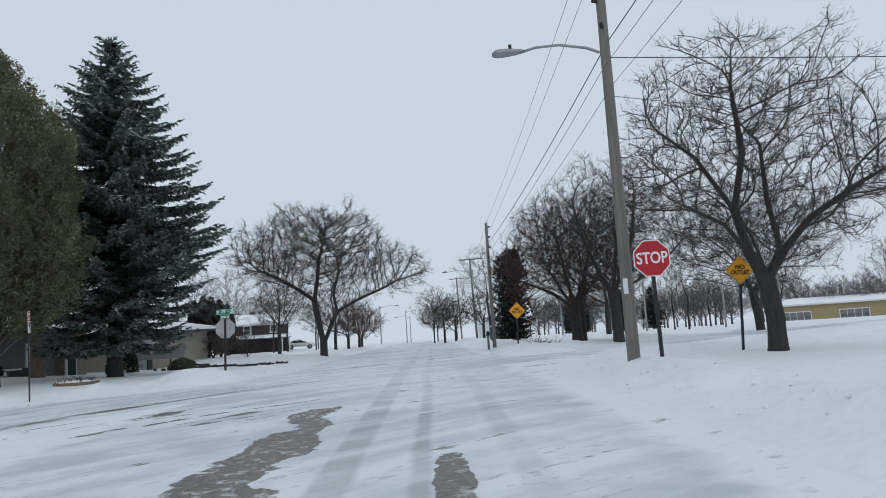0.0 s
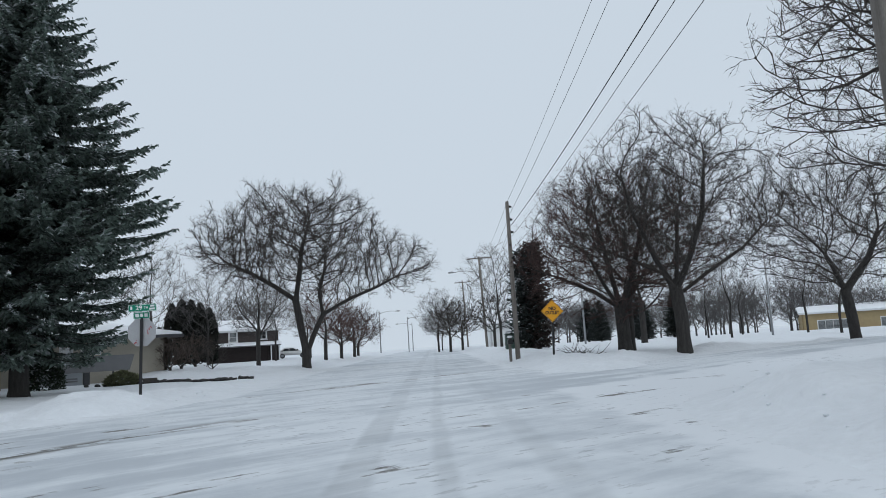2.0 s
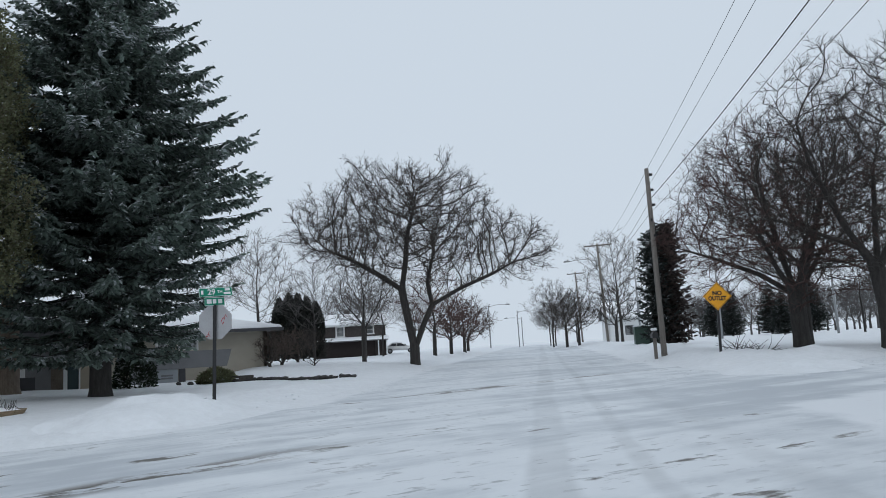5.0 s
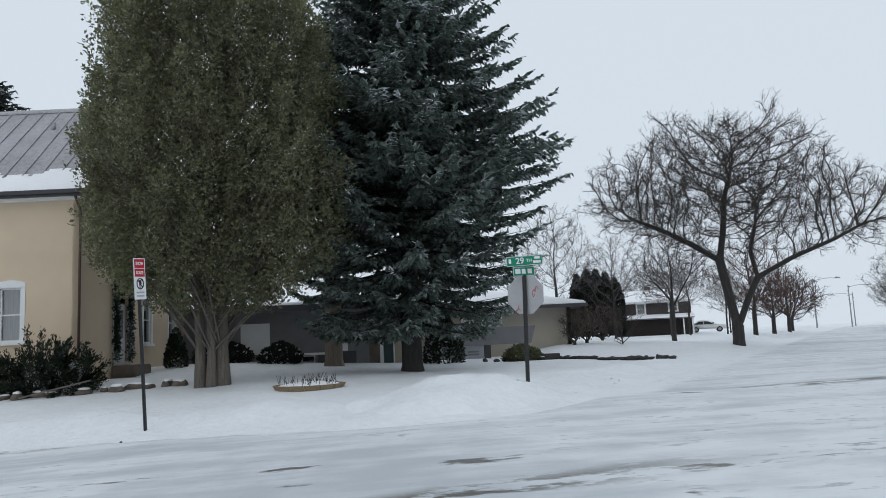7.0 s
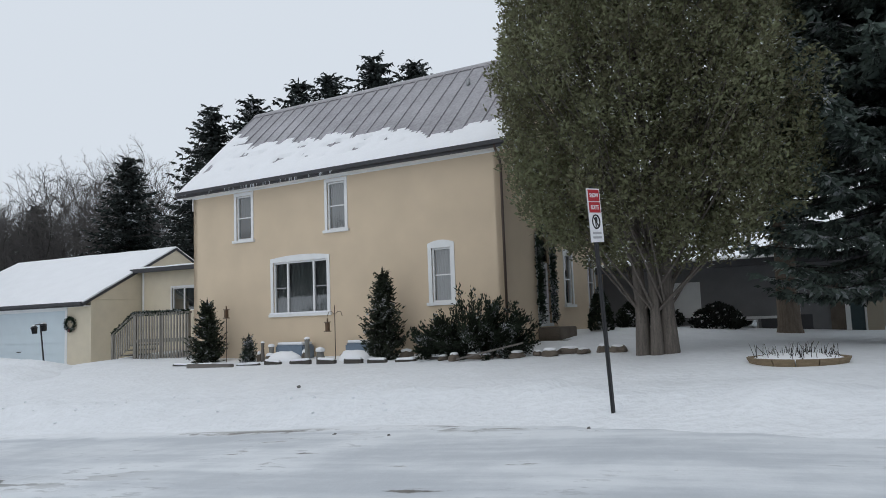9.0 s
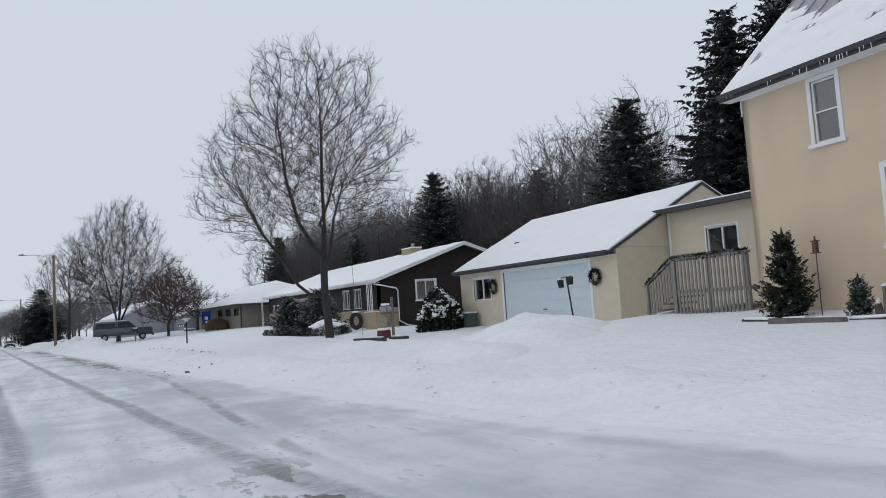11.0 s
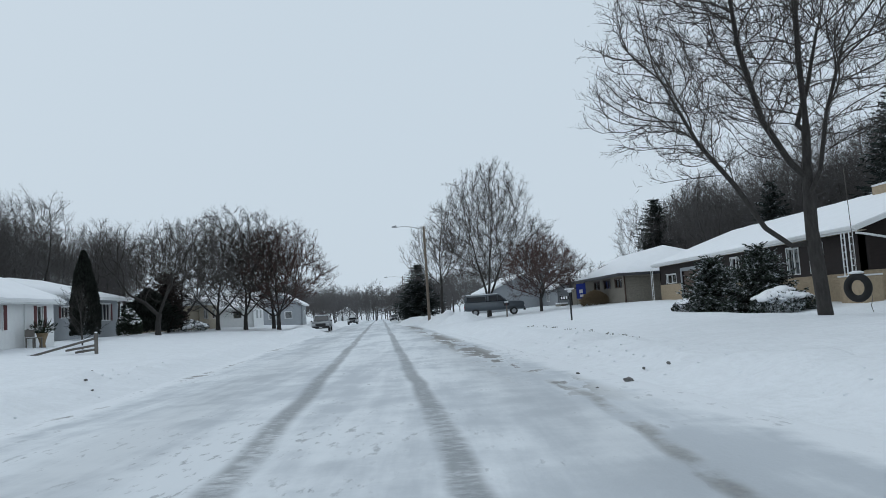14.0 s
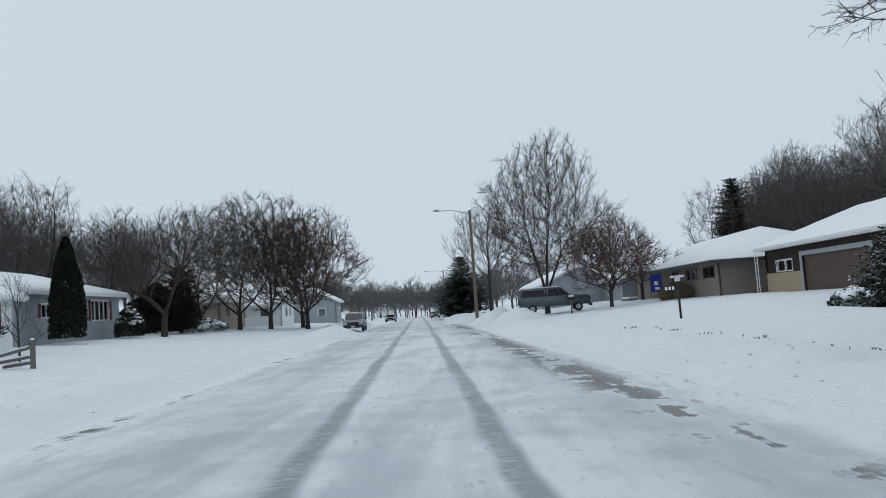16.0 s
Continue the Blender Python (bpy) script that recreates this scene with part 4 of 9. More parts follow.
def juniper(name, x, y, z, label, seed, height, reach, lean, material, n=58):
    """Arching branches from one foot, each set with short dark sprays."""
    t = thing(name, x, y, z, 0, label, "shrub")
    rnd = random.Random(seed)
    tv, tf, nv, nf = [], [], [], []
    up = Vector((0, 0, 1))
    for _ in range(n):
        az = rnd.random() * 6.283
        el = rnd.uniform(0.1, 1.35)
        d = Vector((math.cos(az) * math.cos(el) + lean[0], math.sin(az) * math.cos(el) + lean[1], math.sin(el) * 0.9 + 0.1)).normalized()
        ln = rnd.uniform(0.55, 1.1) * (reach * math.cos(el) + height * math.sin(el))
        pts, rad = limb(Vector((rnd.gauss(0, 0.12), rnd.gauss(0, 0.12), 0)), d, ln, 0.02, 0.006, 5, 0.13, 0.05 - 0.1 * math.cos(el), rnd)
        tube_rows(pts, rad, 4, tv, tf, cap=False)
        for j in range(150):
            u = 0.12 + 0.88 * rnd.random() ** 0.8
            k = min(4, int(u * 5))
            q = pts[k].lerp(pts[k + 1], u * 5 - k)
            dd = (pts[k + 1] - pts[k]).normalized()
            e = (off_direction(dd, radians(rnd.uniform(10, 60)), rnd.random() * 6.283) + up * 0.15).normalized()
            s = rnd.uniform(0.06, 0.15)
            tuft(nv, nf, q + Vector((rnd.gauss(0, 0.05), rnd.gauss(0, 0.05), rnd.gauss(0, 0.05))), e, s, s * 0.2, up)
    raw_part("branches", tv, tf, BARK, t)
    raw_part("foliage", nv, nf, material, t)
    return t


def G(x, y):
    return ground_height(x, y)


def plant_trees():
    # the spreading tree on the verge, two stems from one foot
    grown_tree("spreading_tree", 20.9, 49.6, G(20.9, 49.6) - 0.05, "wide low bare street tree with two stems on the snowy verge", rz=-21.7, seed=17, r_trunk=0.27, tip=0.0125, count=8000, kill=0.32, step=0.26, gnarl=0.3, rise=0.05, twigs=2.0, twig_len=0.6,
               lobes=((-0.5, 0, 7.4, 6.3, 3.7), (-3.6, 0, 6.6, 3.4, 1.9), (5.4, -0.2, 5.9, 2.7, 2.0), (2.6, 0, 6.2, 3.0, 2.4)),
               stems=(((0, 0, -0.3), (0.02, 0, 0.9), (-0.25, 0.02, 2.4), (-0.5, 0.05, 4.0), (-1.7, 0.25, 4.9), (-3.0, 0.3, 5.7), (-4.2, 0.4, 6.3)),
                      ((0.02, 0, 0.8), (0.55, -0.1, 2.1), (1.05, -0.2, 3.1), (2.6, -0.3, 3.9), (4.4, -0.35, 4.6), (5.6, -0.3, 5.2)),
                      ((-0.5, 0.05, 4.0), (-0.25, -0.3, 5.4), (-0.1, -0.4, 6.8), (0.3, -0.5, 8.2)),
                      ((1.05, -0.2, 3.1), (0.9, 0.6, 4.4), (1.3, 1.2, 5.8))))
    grown_tree("honey_locust", 16.9, 12.9, G(16.9, 12.9), "large bare tree with knobbly spreading limbs in the snow", rz=-34, seed=5, r_trunk=0.24, tip=0.009, count=7000, kill=0.34, twigs=2.0, twig_len=0.5, gnarl=0.36, rise=0.0,
               lobes=((0.2, 0, 5.0, 4.5, 3.0), (-0.3, 0, 6.7, 3.5, 2.5), (3.0, 0, 4.6, 2.6, 1.7)),
               stems=(((0, 0, -0.3), (0.03, 0, 0.9), (-0.1, 0.0, 1.9), (-0.45, 0.1, 2.7), (-0.7, 0.15, 3.9), (-1.6, 0.3, 5.5), (-2.6, 0.4, 6.4)),
                      ((-0.1, 0, 1.9), (0.3, -0.2, 2.6), (1.1, -0.4, 3.5), (2.6, -0.5, 4.4), (3.9, -0.5, 5.0)),
                      ((-0.7, 0.15, 3.9), (-0.5, -0.3, 5.4), (-0.7, -0.5, 7.2), (-0.6, -0.6, 8.4)),
                      ((0.3, -0.2, 2.6), (0.5, 0.7, 4.2), (0.7, 1.2, 6.0)),
                      ((-0.45, 0.1, 2.7), (-1.4, -0.8, 3.4), (-2.9, -1.2, 4.1)), ((-0.1, 0.0, 2.2), (0.2, 1.3, 3.3), (0.3, 2.6, 4.2))))
    grown_tree("honey_locust", 27.8, 28.4, G(27.8, 28.4), "tall bare park tree beside the road", rz=-55, seed=8, r_trunk=0.27, tip=0.0095, count=6500, kill=0.34, twigs=2.2, twig_len=0.5, gnarl=0.34, rise=0.0, lobes=((0, 0, 5.4, 5.0, 3.4), (0.3, 0, 7.3, 3.9, 2.6)),
               stems=(((0, 0, -0.3), (0, 0, 1.4), (-0.1, 0, 2.4), (-0.8, 0.2, 3.8), (-1.6, 0.3, 6.0), (-1.9, 0.3, 7.6)),
                      ((-0.1, 0, 2.4), (0.45, -0.2, 3.5), (1.2, -0.3, 5.4), (1.5, -0.3, 7.8)),
                      ((-0.1, 0, 2.2), (1.0, 0.4, 3.0), (2.6, 0.6, 4.0), (3.6, 0.6, 5.0)),
                      ((-0.1, 0, 2.4), (0.0, 0.8, 3.8), (0.2, 1.5, 6.0)), ((-0.4, 0.1, 3.1), (-1.9, -0.3, 3.9), (-3.4, -0.5, 4.6))))
    grown_tree("honey_locust", 28.6, 32.2, G(28.6, 32.2), "tall bare park tree with a dark trunk", rz=-50, twig=REDTWIG, seed=21, r_trunk=0.3, tip=0.0095, count=7500, kill=0.34, twigs=2.4, twig_len=0.5, gnarl=0.36, rise=-0.03, lobes=dome(8.8, 1.3, 5.3, 0.8),
               stems=(((0, 0, -0.3), (-0.03, 0, 1.0), (-0.05, 0, 2.0), (-0.4, 0.2, 3.6), (-0.8, 0.3, 6.0)),
                      ((-0.05, 0, 1.9), (-1.2, 0.4, 2.8), (-2.8, 0.6, 3.6), (-4.0, 0.6, 4.1)),
                      ((-0.05, 0, 2.0), (0.6, -0.3, 3.4), (1.2, -0.5, 5.6)), ((-0.05, 0, 1.8), (0.6, 1.0, 2.8), (1.2, 2.2, 3.8)), ((-0.05, 0, 1.8), (-0.6, -1.1, 2.9), (-1.0, -2.4, 3.9))))
    grown_tree("honey_locust", 29.6, 32.8, G(29.6, 32.8), "bare park tree with a slim dark trunk", seed=24, r_trunk=0.22, tip=0.009, count=3000, kill=0.42, twigs=2.2, gnarl=0.32, lobes=dome(8.7, 2.0, 4.6, 0.8), stems=(((0, 0, -0.3), (0.05, 0, 1.1), (0.1, 0.05, 2.2), (0.3, -0.2, 3.4)),))
    grown_tree("honey_locust", 38.5, 27.0, G(38.5, 27.0), "bare park tree on the snowy field", seed=33, r_trunk=0.25, tip=0.0105, count=4200, kill=0.4, twigs=2.2, gnarl=0.3, lobes=dome(9.4, 2.2, 6.0, 0.8), stems=(((0, 0, -0.3), (-0.1, 0.05, 1.3), (-0.3, 0.1, 2.5), (-0.8, 0.4, 4.0)), ((-0.3, 0.1, 2.5), (0.8, -0.6, 4.0), (1.3, -1.0, 5.4))))
    grown_tree("park_tree", 46.0, 46.0, G(46, 46), "bare tree far off on the snowy field", seed=34, r_trunk=0.22, tip=0.011, count=1500, kill=0.5, lobes=dome(8.5, 2.2, 4.8, 0.7), stems=(((0, 0, -0.3), (0.0, 0, 1.3), (0.05, 0.05, 2.6)),))
    grown_tree("street_maple", -39.7, 35.7, G(-39.7, 35.7) - 0.05, "tall upright bare maple on the front lawn", rz=84.7, seed=19, r_trunk=0.205, flare=1.25, tip=0.010, count=9500, kill=0.36, step=0.3, gnarl=0.18, rise=0.16, twigs=1.5, twig_len=0.7,
               lobes=((-0.8, 0, 8.5, 5.9, 4.5), (-0.3, 0, 12.0, 4.2, 3.9), (-3.2, 0, 7.5, 3.6, 3.2)),
               stems=(((0, 0, -0.3), (-0.08, 0, 1.2), (-0.16, 0.02, 2.6), (-0.12, 0.05, 4.2), (0.02, 0.1, 6.0), (0.0, 0.1, 8.0), (0.1, 0.1, 10.5)),
                      ((-0.14, 0, 2.15), (-0.75, 0.1, 2.2), (-1.45, 0.2, 2.8), (-2.2, 0.3, 4.2), (-3.2, 0.3, 5.6), (-3.9, 0.4, 7.2)),
                      ((-0.3, 0.05, 3.3), (0.1, -0.4, 4.4), (0.3, -0.7, 6.0), (0.9, -0.9, 8.0)),
                      ((-0.4, 0.05, 4.4), (-1.4, -0.3, 6.0), (-2.0, -0.6, 8.2), (-2.2, -0.8, 10.0)),
                      ((-0.35, 0.1, 5.6), (0.5, 0.9, 7.2), (1.2, 1.4, 9.2))))


def plant_evergreens():
    conifer("blue_spruce", 5.7, 41.6, G(5.7, 41.6), "tall blue spruce dusted with snow on the corner lawn", seed=3, height=17.7, trunk_r=0.36, whorl=0.52, per=2.2, gap=0.16, wide=0.27, droop=0.24, upturn=0.2, ragged=0.16,
            profile=((1.3, 3.1), (3.0, 3.8), (4.4, 4.1), (5.6, 4.6), (6.5, 5.1), (8.0, 4.7), (9.8, 4.1), (13.0, 2.7), (15.6, 1.3), (17.0, 0.5), (17.7, 0.12)))
    conifer("spruce", 2.7, 46.0, G(2.7, 46.0), "dark spruce with a mossy trunk close to the house", bark=PALEBARK, seed=4, height=14.0, trunk_r=0.36, whorl=0.66, per=1.4, gap=0.3, wide=0.22, profile=((2.9, 1.6), (4.2, 2.9), (6.2, 3.4), (9.0, 2.5), (12.0, 1.1), (14.0, 0.15)))
    plume_tree("arborvitae_tree", 0.05, 37.5, G(0, 37.5) - 0.05, "broad old arborvitae with bare trunks on the lawn", 7, 13.8, ((2.3, 1.3), (2.95, 2.4), (4.0, 3.15), (6.3, 3.45), (8.5, 3.3), (10.5, 2.9), (12.0, 2.2), (13.2, 1.3), (14.2, 0.3)), CEDAR, 2700, 84,
               ((-0.3, 0.0, -0.02, 0, 0.16), (0.22, 0.1, 0.02, 0.02, 0.2), (0.0, -0.15, 0.0, -0.02, 0.12)), bark=CEDARBARK)


plant_evergreens()
plant_trees()


# ---- buildings ----
def wall_mesh(length, z0, z1, holes, thick=0.22):
    """A wall along x from 0, its outer face at y=0 and its inner face at y=thick, with openings (x0, x1, z0, z1)."""
    bm = bmesh.new()
    xs = sorted({0, length, *[h[0] for h in holes], *[h[1] for h in holes]})
    zs = sorted({z0, z1, *[h[2] for h in holes], *[h[3] for h in holes]})

    def solid(i, j):
        if not (0 <= i < len(xs) - 1 and 0 <= j < len(zs) - 1):
            return False
        cx, cz = (xs[i] + xs[i + 1]) / 2, (zs[j] + zs[j + 1]) / 2
        return not any(h[0] < cx < h[1] and h[2] < cz < h[3] for h in holes)
    cache = {}

    def v(i, j, k):
        if (i, j, k) not in cache:
            cache[i, j, k] = bm.verts.new((xs[i], k * thick, zs[j]))
        return cache[i, j, k]
    for i in range(len(xs) - 1):
        for j in range(len(zs) - 1):
            if not solid(i, j):
                continue
            bm.faces.new((v(i, j, 0), v(i + 1, j, 0), v(i + 1, j + 1, 0), v(i, j + 1, 0)))
            bm.faces.new((v(i, j, 1), v(i, j + 1, 1), v(i + 1, j + 1, 1), v(i + 1, j, 1)))
            if not solid(i - 1, j):
                bm.faces.new((v(i, j, 0), v(i, j + 1, 0), v(i, j + 1, 1), v(i, j, 1)))
            if not solid(i + 1, j):
                bm.faces.new((v(i + 1, j, 0), v(i + 1, j, 1), v(i + 1, j + 1, 1), v(i + 1, j + 1, 0)))
            if not solid(i, j - 1):
                bm.faces.new((v(i, j, 0), v(i, j, 1), v(i + 1, j, 1), v(i + 1, j, 0)))
            if not solid(i, j + 1):
                bm.faces.new((v(i, j + 1, 0), v(i + 1, j + 1, 0), v(i + 1, j + 1, 1), v(i, j + 1, 1)))
    return bm


def turned(bm, m):
    bmesh.ops.transform(bm, matrix=m, verts=bm.verts[:])
    return bm


def ring(x0, x1, z0, z1, w, y0, y1):
    return boxes((x0, x0 + w, y0, y1, z0, z1), (x1 - w, x1, y0, y1, z0, z1), (x0 + w, x1 - w, y0, y1, z0, z0 + w), (x0 + w, x1 - w, y0, y1, z1 - w, z1))


def arch_outline(x0, x1, z0, z1, rise, n=8):
    pts = [(x0, z0), (x1, z0)]
    for i in range(n + 1):
        t = i / n
        pts.append((x1 + (x0 - x1) * t, z1 + rise * 4 * t * (1 - t)))
    return pts


def window(house, m, x0, x1, z0, z1, lights=1, sash=True, trim=0.09, sill=True, arch=0.0, frame=WHITE, curtain="", shutters=None, label="", inset=0.06, shares=None, cloth=None, rail=None):
    """A window in an opening; m takes its wall's space to the house's. shares: how the lights divide its width."""
    fr = ring(x0 - 0.002, x1 + 0.002, z0 - 0.002, z1 + 0.002, 0.06, inset - 0.02, inset + 0.07)
    cuts = [x0 + (x1 - x0) * sum((shares or [1 / lights] * lights)[:k]) for k in range(lights + 1)]
    w = part("window", turned(fr, m), frame, house, label)
    if trim:
        for a, b in ((x0 - trim, x0), (x1, x1 + trim)):
            part("trim", turned(boxes((a, b, -0.025, 0.03, z0 - 0.02, z1)), m), frame, w)
        head = prism(arch_outline(x0 - trim, x1 + trim, z1, z1 + trim * 1.1, arch), "y", -0.03, 0.03)
        part("head_trim", turned(head, m), frame, w)
    if sill:
        part("sill", turned(boxes((x0 - trim - 0.06, x1 + trim + 0.06, -0.09, 0.05, z0 - 0.1, z0 - 0.004), bevel=0.008), m), frame, w)
    for i in range(lights):
        a, b = cuts[i], cuts[i + 1]
        if i:
            part("mullion", turned(boxes((a - 0.035, a + 0.035, inset - 0.015, inset + 0.06, z0, z1)), m), frame, w)
        if sash and not (lights == 3 and i == 1):
            zm = (z0 + z1) / 2
            part("sash_rail", turned(boxes((a + 0.05, b - 0.05, inset, inset + 0.045, zm - 0.02, zm + 0.02)), m), rail or frame, w)
        g = bmesh.new()
        vs = [g.verts.new(p) for p in ((a + 0.03, inset + 0.03, z0 + 0.03), (b - 0.03, inset + 0.03, z0 + 0.03), (b - 0.03, inset + 0.03, z1 - 0.03), (a + 0.03, inset + 0.03, z1 - 0.03))]
        g.faces.new(vs)
        pane = part("pane", turned(g, m), GLASS, w)
        pane.visible_shadow = False
        if curtain:
            cz = (z0 + z1) / 2 if curtain == "half" else z0 + 0.05
            c = bmesh.new()
            n = 14
            row = []
            for k in range(n + 1):
                x = a + 0.07 + (b - a - 0.14) * k / n
                y = inset + 0.12 + 0.02 * (k % 2)
                row.append((c.verts.new((x, y, cz)), c.verts.new((x, y, z1 - 0.04))))
            for q, r in zip(row, row[1:]):
                c.faces.new((q[0], r[0], r[1], q[1]))
            part("curtain", turned(c, m), cloth or CURTAIN, w)
    if shutters:
        for sx in (x0 - trim - 0.36, x1 + trim + 0.02):
            part("shutter", turned(boxes((sx, sx + 0.34, -0.04, 0.0, z0, z1), *[(sx + 0.04, sx + 0.3, -0.052, -0.036, z0 + 0.06 + k * 0.11, z0 + 0.12 + k * 0.11) for k in range(int((z1 - z0 - 0.1) / 0.11))]), m), shutters, w, "dark red shutter")
    # the room behind, its bluish tone standing in for sky reflected in the pane
    part("room_backing", turned(boxes((x0 - 0.3, x1 + 0.3, 1.2, 1.25, z0 - 0.3, z1 + 0.3)), m), SKYTONEROOM, w)
    return w


def snow_sheet(p, u, v, n, lu, lv, nu, nv, thick, seed, cover=None, round_edge=0.25):
    """A quilt of snow on a slope: foot corner p, directions u (along) and v (up the slope), normal n."""
    verts, faces, th = [], [], {}
    for i in range(nu + 1):
        for j in range(nv + 1):
            a, b = lu * i / nu, lv * j / nv
            e = min(a, lu - a, b + 0.06, lv - b)
            t = thick * (0.35 + 0.65 * smooth(0, round_edge, e)) + 0.03 * noise.noise((a * 0.9 + seed, b * 0.9, seed))
            c = 1.0 if cover is None else cover(a, b)
            th[i, j] = c
            sag = -0.05 * smooth(0.12, 0, b)
            verts.append(p + u * a + v * (b + sag) + n * (max(0.0, t) * c + 0.012))
            verts.append(p + u * a + v * (b + sag) - n * 0.002)
    w = nv + 1

    def vi(i, j, k):
        return (i * w + j) * 2 + k

    def on(i, j):
        return 0 <= i < nu and 0 <= j < nv and max(th[i, j], th[i + 1, j], th[i, j + 1], th[i + 1, j + 1]) > 0.05
    for i in range(nu):
        for j in range(nv):
            if not on(i, j):
                continue
            faces.append((vi(i, j, 0), vi(i + 1, j, 0), vi(i + 1, j + 1, 0), vi(i, j + 1, 0)))
            if not on(i - 1, j):
                faces.append((vi(i, j, 1), vi(i, j, 0), vi(i, j + 1, 0), vi(i, j + 1, 1)))
            if not on(i + 1, j):
                faces.append((vi(i + 1, j, 0), vi(i + 1, j, 1), vi(i + 1, j + 1, 1), vi(i + 1, j + 1, 0)))
            if not on(i, j - 1):
                faces.append((vi(i, j, 0), vi(i, j, 1), vi(i + 1, j, 1), vi(i + 1, j, 0)))
            if not on(i, j + 1):
                faces.append((vi(i, j + 1, 1), vi(i, j + 1, 0), vi(i + 1, j + 1, 0), vi(i + 1, j + 1, 1)))
    return verts, faces


def gable_roof(house, x0, x1, y0, y1, eave, ridge, over_e, over_g, roof_mat, fascia, snow=0.16, seed=1, axis="x", snow_cover=None, thick=0.14, soffit=None, gutter=True, ridge_off=0.0):
    """A gabled roof over a plan, the ridge along the axis; the eave height is that of the wall's top."""
    sw = axis == "y"
    if sw:
        x0, x1, y0, y1 = y0, y1, x0, x1
    m = Matrix(((0, 1, 0, 0), (1, 0, 0, 0), (0, 0, 1, 0), (0, 0, 0, 1))) if sw else Matrix.Identity(4)

    def put(name, bm, material, label=""):
        ob = part(name, turned(bm, m), material, house, label)
        return ob
    ym = (y0 + y1) / 2 + ridge_off
    for side, ye in ((0, y0), (1, y1)):
        run = abs(ym - ye)
        slope = (ridge - eave) / run
        yo = ye - over_e if side == 0 else ye + over_e
        zo = eave - slope * over_e
        pts = [(yo, zo), (ym, ridge), (ym, ridge + thick), (yo, zo + thick)]
        bm = prism(pts, "x", x0 - over_g, x1 + over_g)
        bmesh.ops.recalc_face_normals(bm, faces=bm.faces[:])
        put("roof", bm, roof_mat)
        s = -1 if side == 0 else 1
        put("fascia", boxes((x0 - over_g - 0.03, x1 + over_g + 0.03, min(yo, yo + s * 0.03), max(yo, yo + s * 0.03), zo - 0.09, zo + thick + 0.02)), fascia)
        if gutter:
            q = [(yo + s * 0.03, zo - 0.02), (yo + s * 0.13, zo - 0.0), (yo + s * 0.15, zo + 0.12), (yo + s * 0.03, zo + 0.12)]
            bm = prism(q, "x", x0 - over_g, x1 + over_g)
            put("gutter", bm, fascia)
        if soffit:
            put("soffit", boxes((x0 - over_g, x1 + over_g, min(yo, ye), max(yo, ye), zo - 0.075, zo - 0.05)), soffit)
        if snow:
            v = Vector((0, ym - yo, ridge - zo))
            lv = v.length
            v.normalize()
            u = Vector((1, 0, 0))
            n = Vector((0, -v.z * (1 if v.y > 0 else -1), abs(v.y))).normalized()
            p = Vector((x0 - over_g, yo, zo + thick))
            lu = x1 - x0 + 2 * over_g
            vs, fs = snow_sheet(p, u, v, n, lu, lv, max(8, int(lu / (0.14 if snow_cover else 0.35))), max(6, int(lv / (0.14 if snow_cover else 0.3))), snow, seed + side, snow_cover)
            if sw:
                vs = [m @ q for q in vs]
            raw_part("roof_snow", vs, fs, ROOFSNOW, house, "white snow lying on the roof", smooth=True).data.set_sharp_from_angle(angle=0.5)
    for xx in (x0 - over_g, x1 + over_g):
        d = 0.03 if xx > (x0 + x1) / 2 else -0.03
        s0, s1 = (ridge - eave) / (ym - y0), (ridge - eave) / (y1 - ym)
        for pts in (((y0 - over_e, eave - s0 * over_e - 0.06), (ym, ridge - 0.06), (ym, ridge + thick), (y0 - over_e, eave - s0 * over_e + thick)),
                    ((y1 + over_e, eave - s1 * over_e - 0.06), (ym, ridge - 0.06), (ym, ridge + thick), (y1 + over_e, eave - s1 * over_e + thick))):
            put("bargeboard", prism(list(pts), "x", min(xx, xx + d), max(xx, xx + d)), fascia)


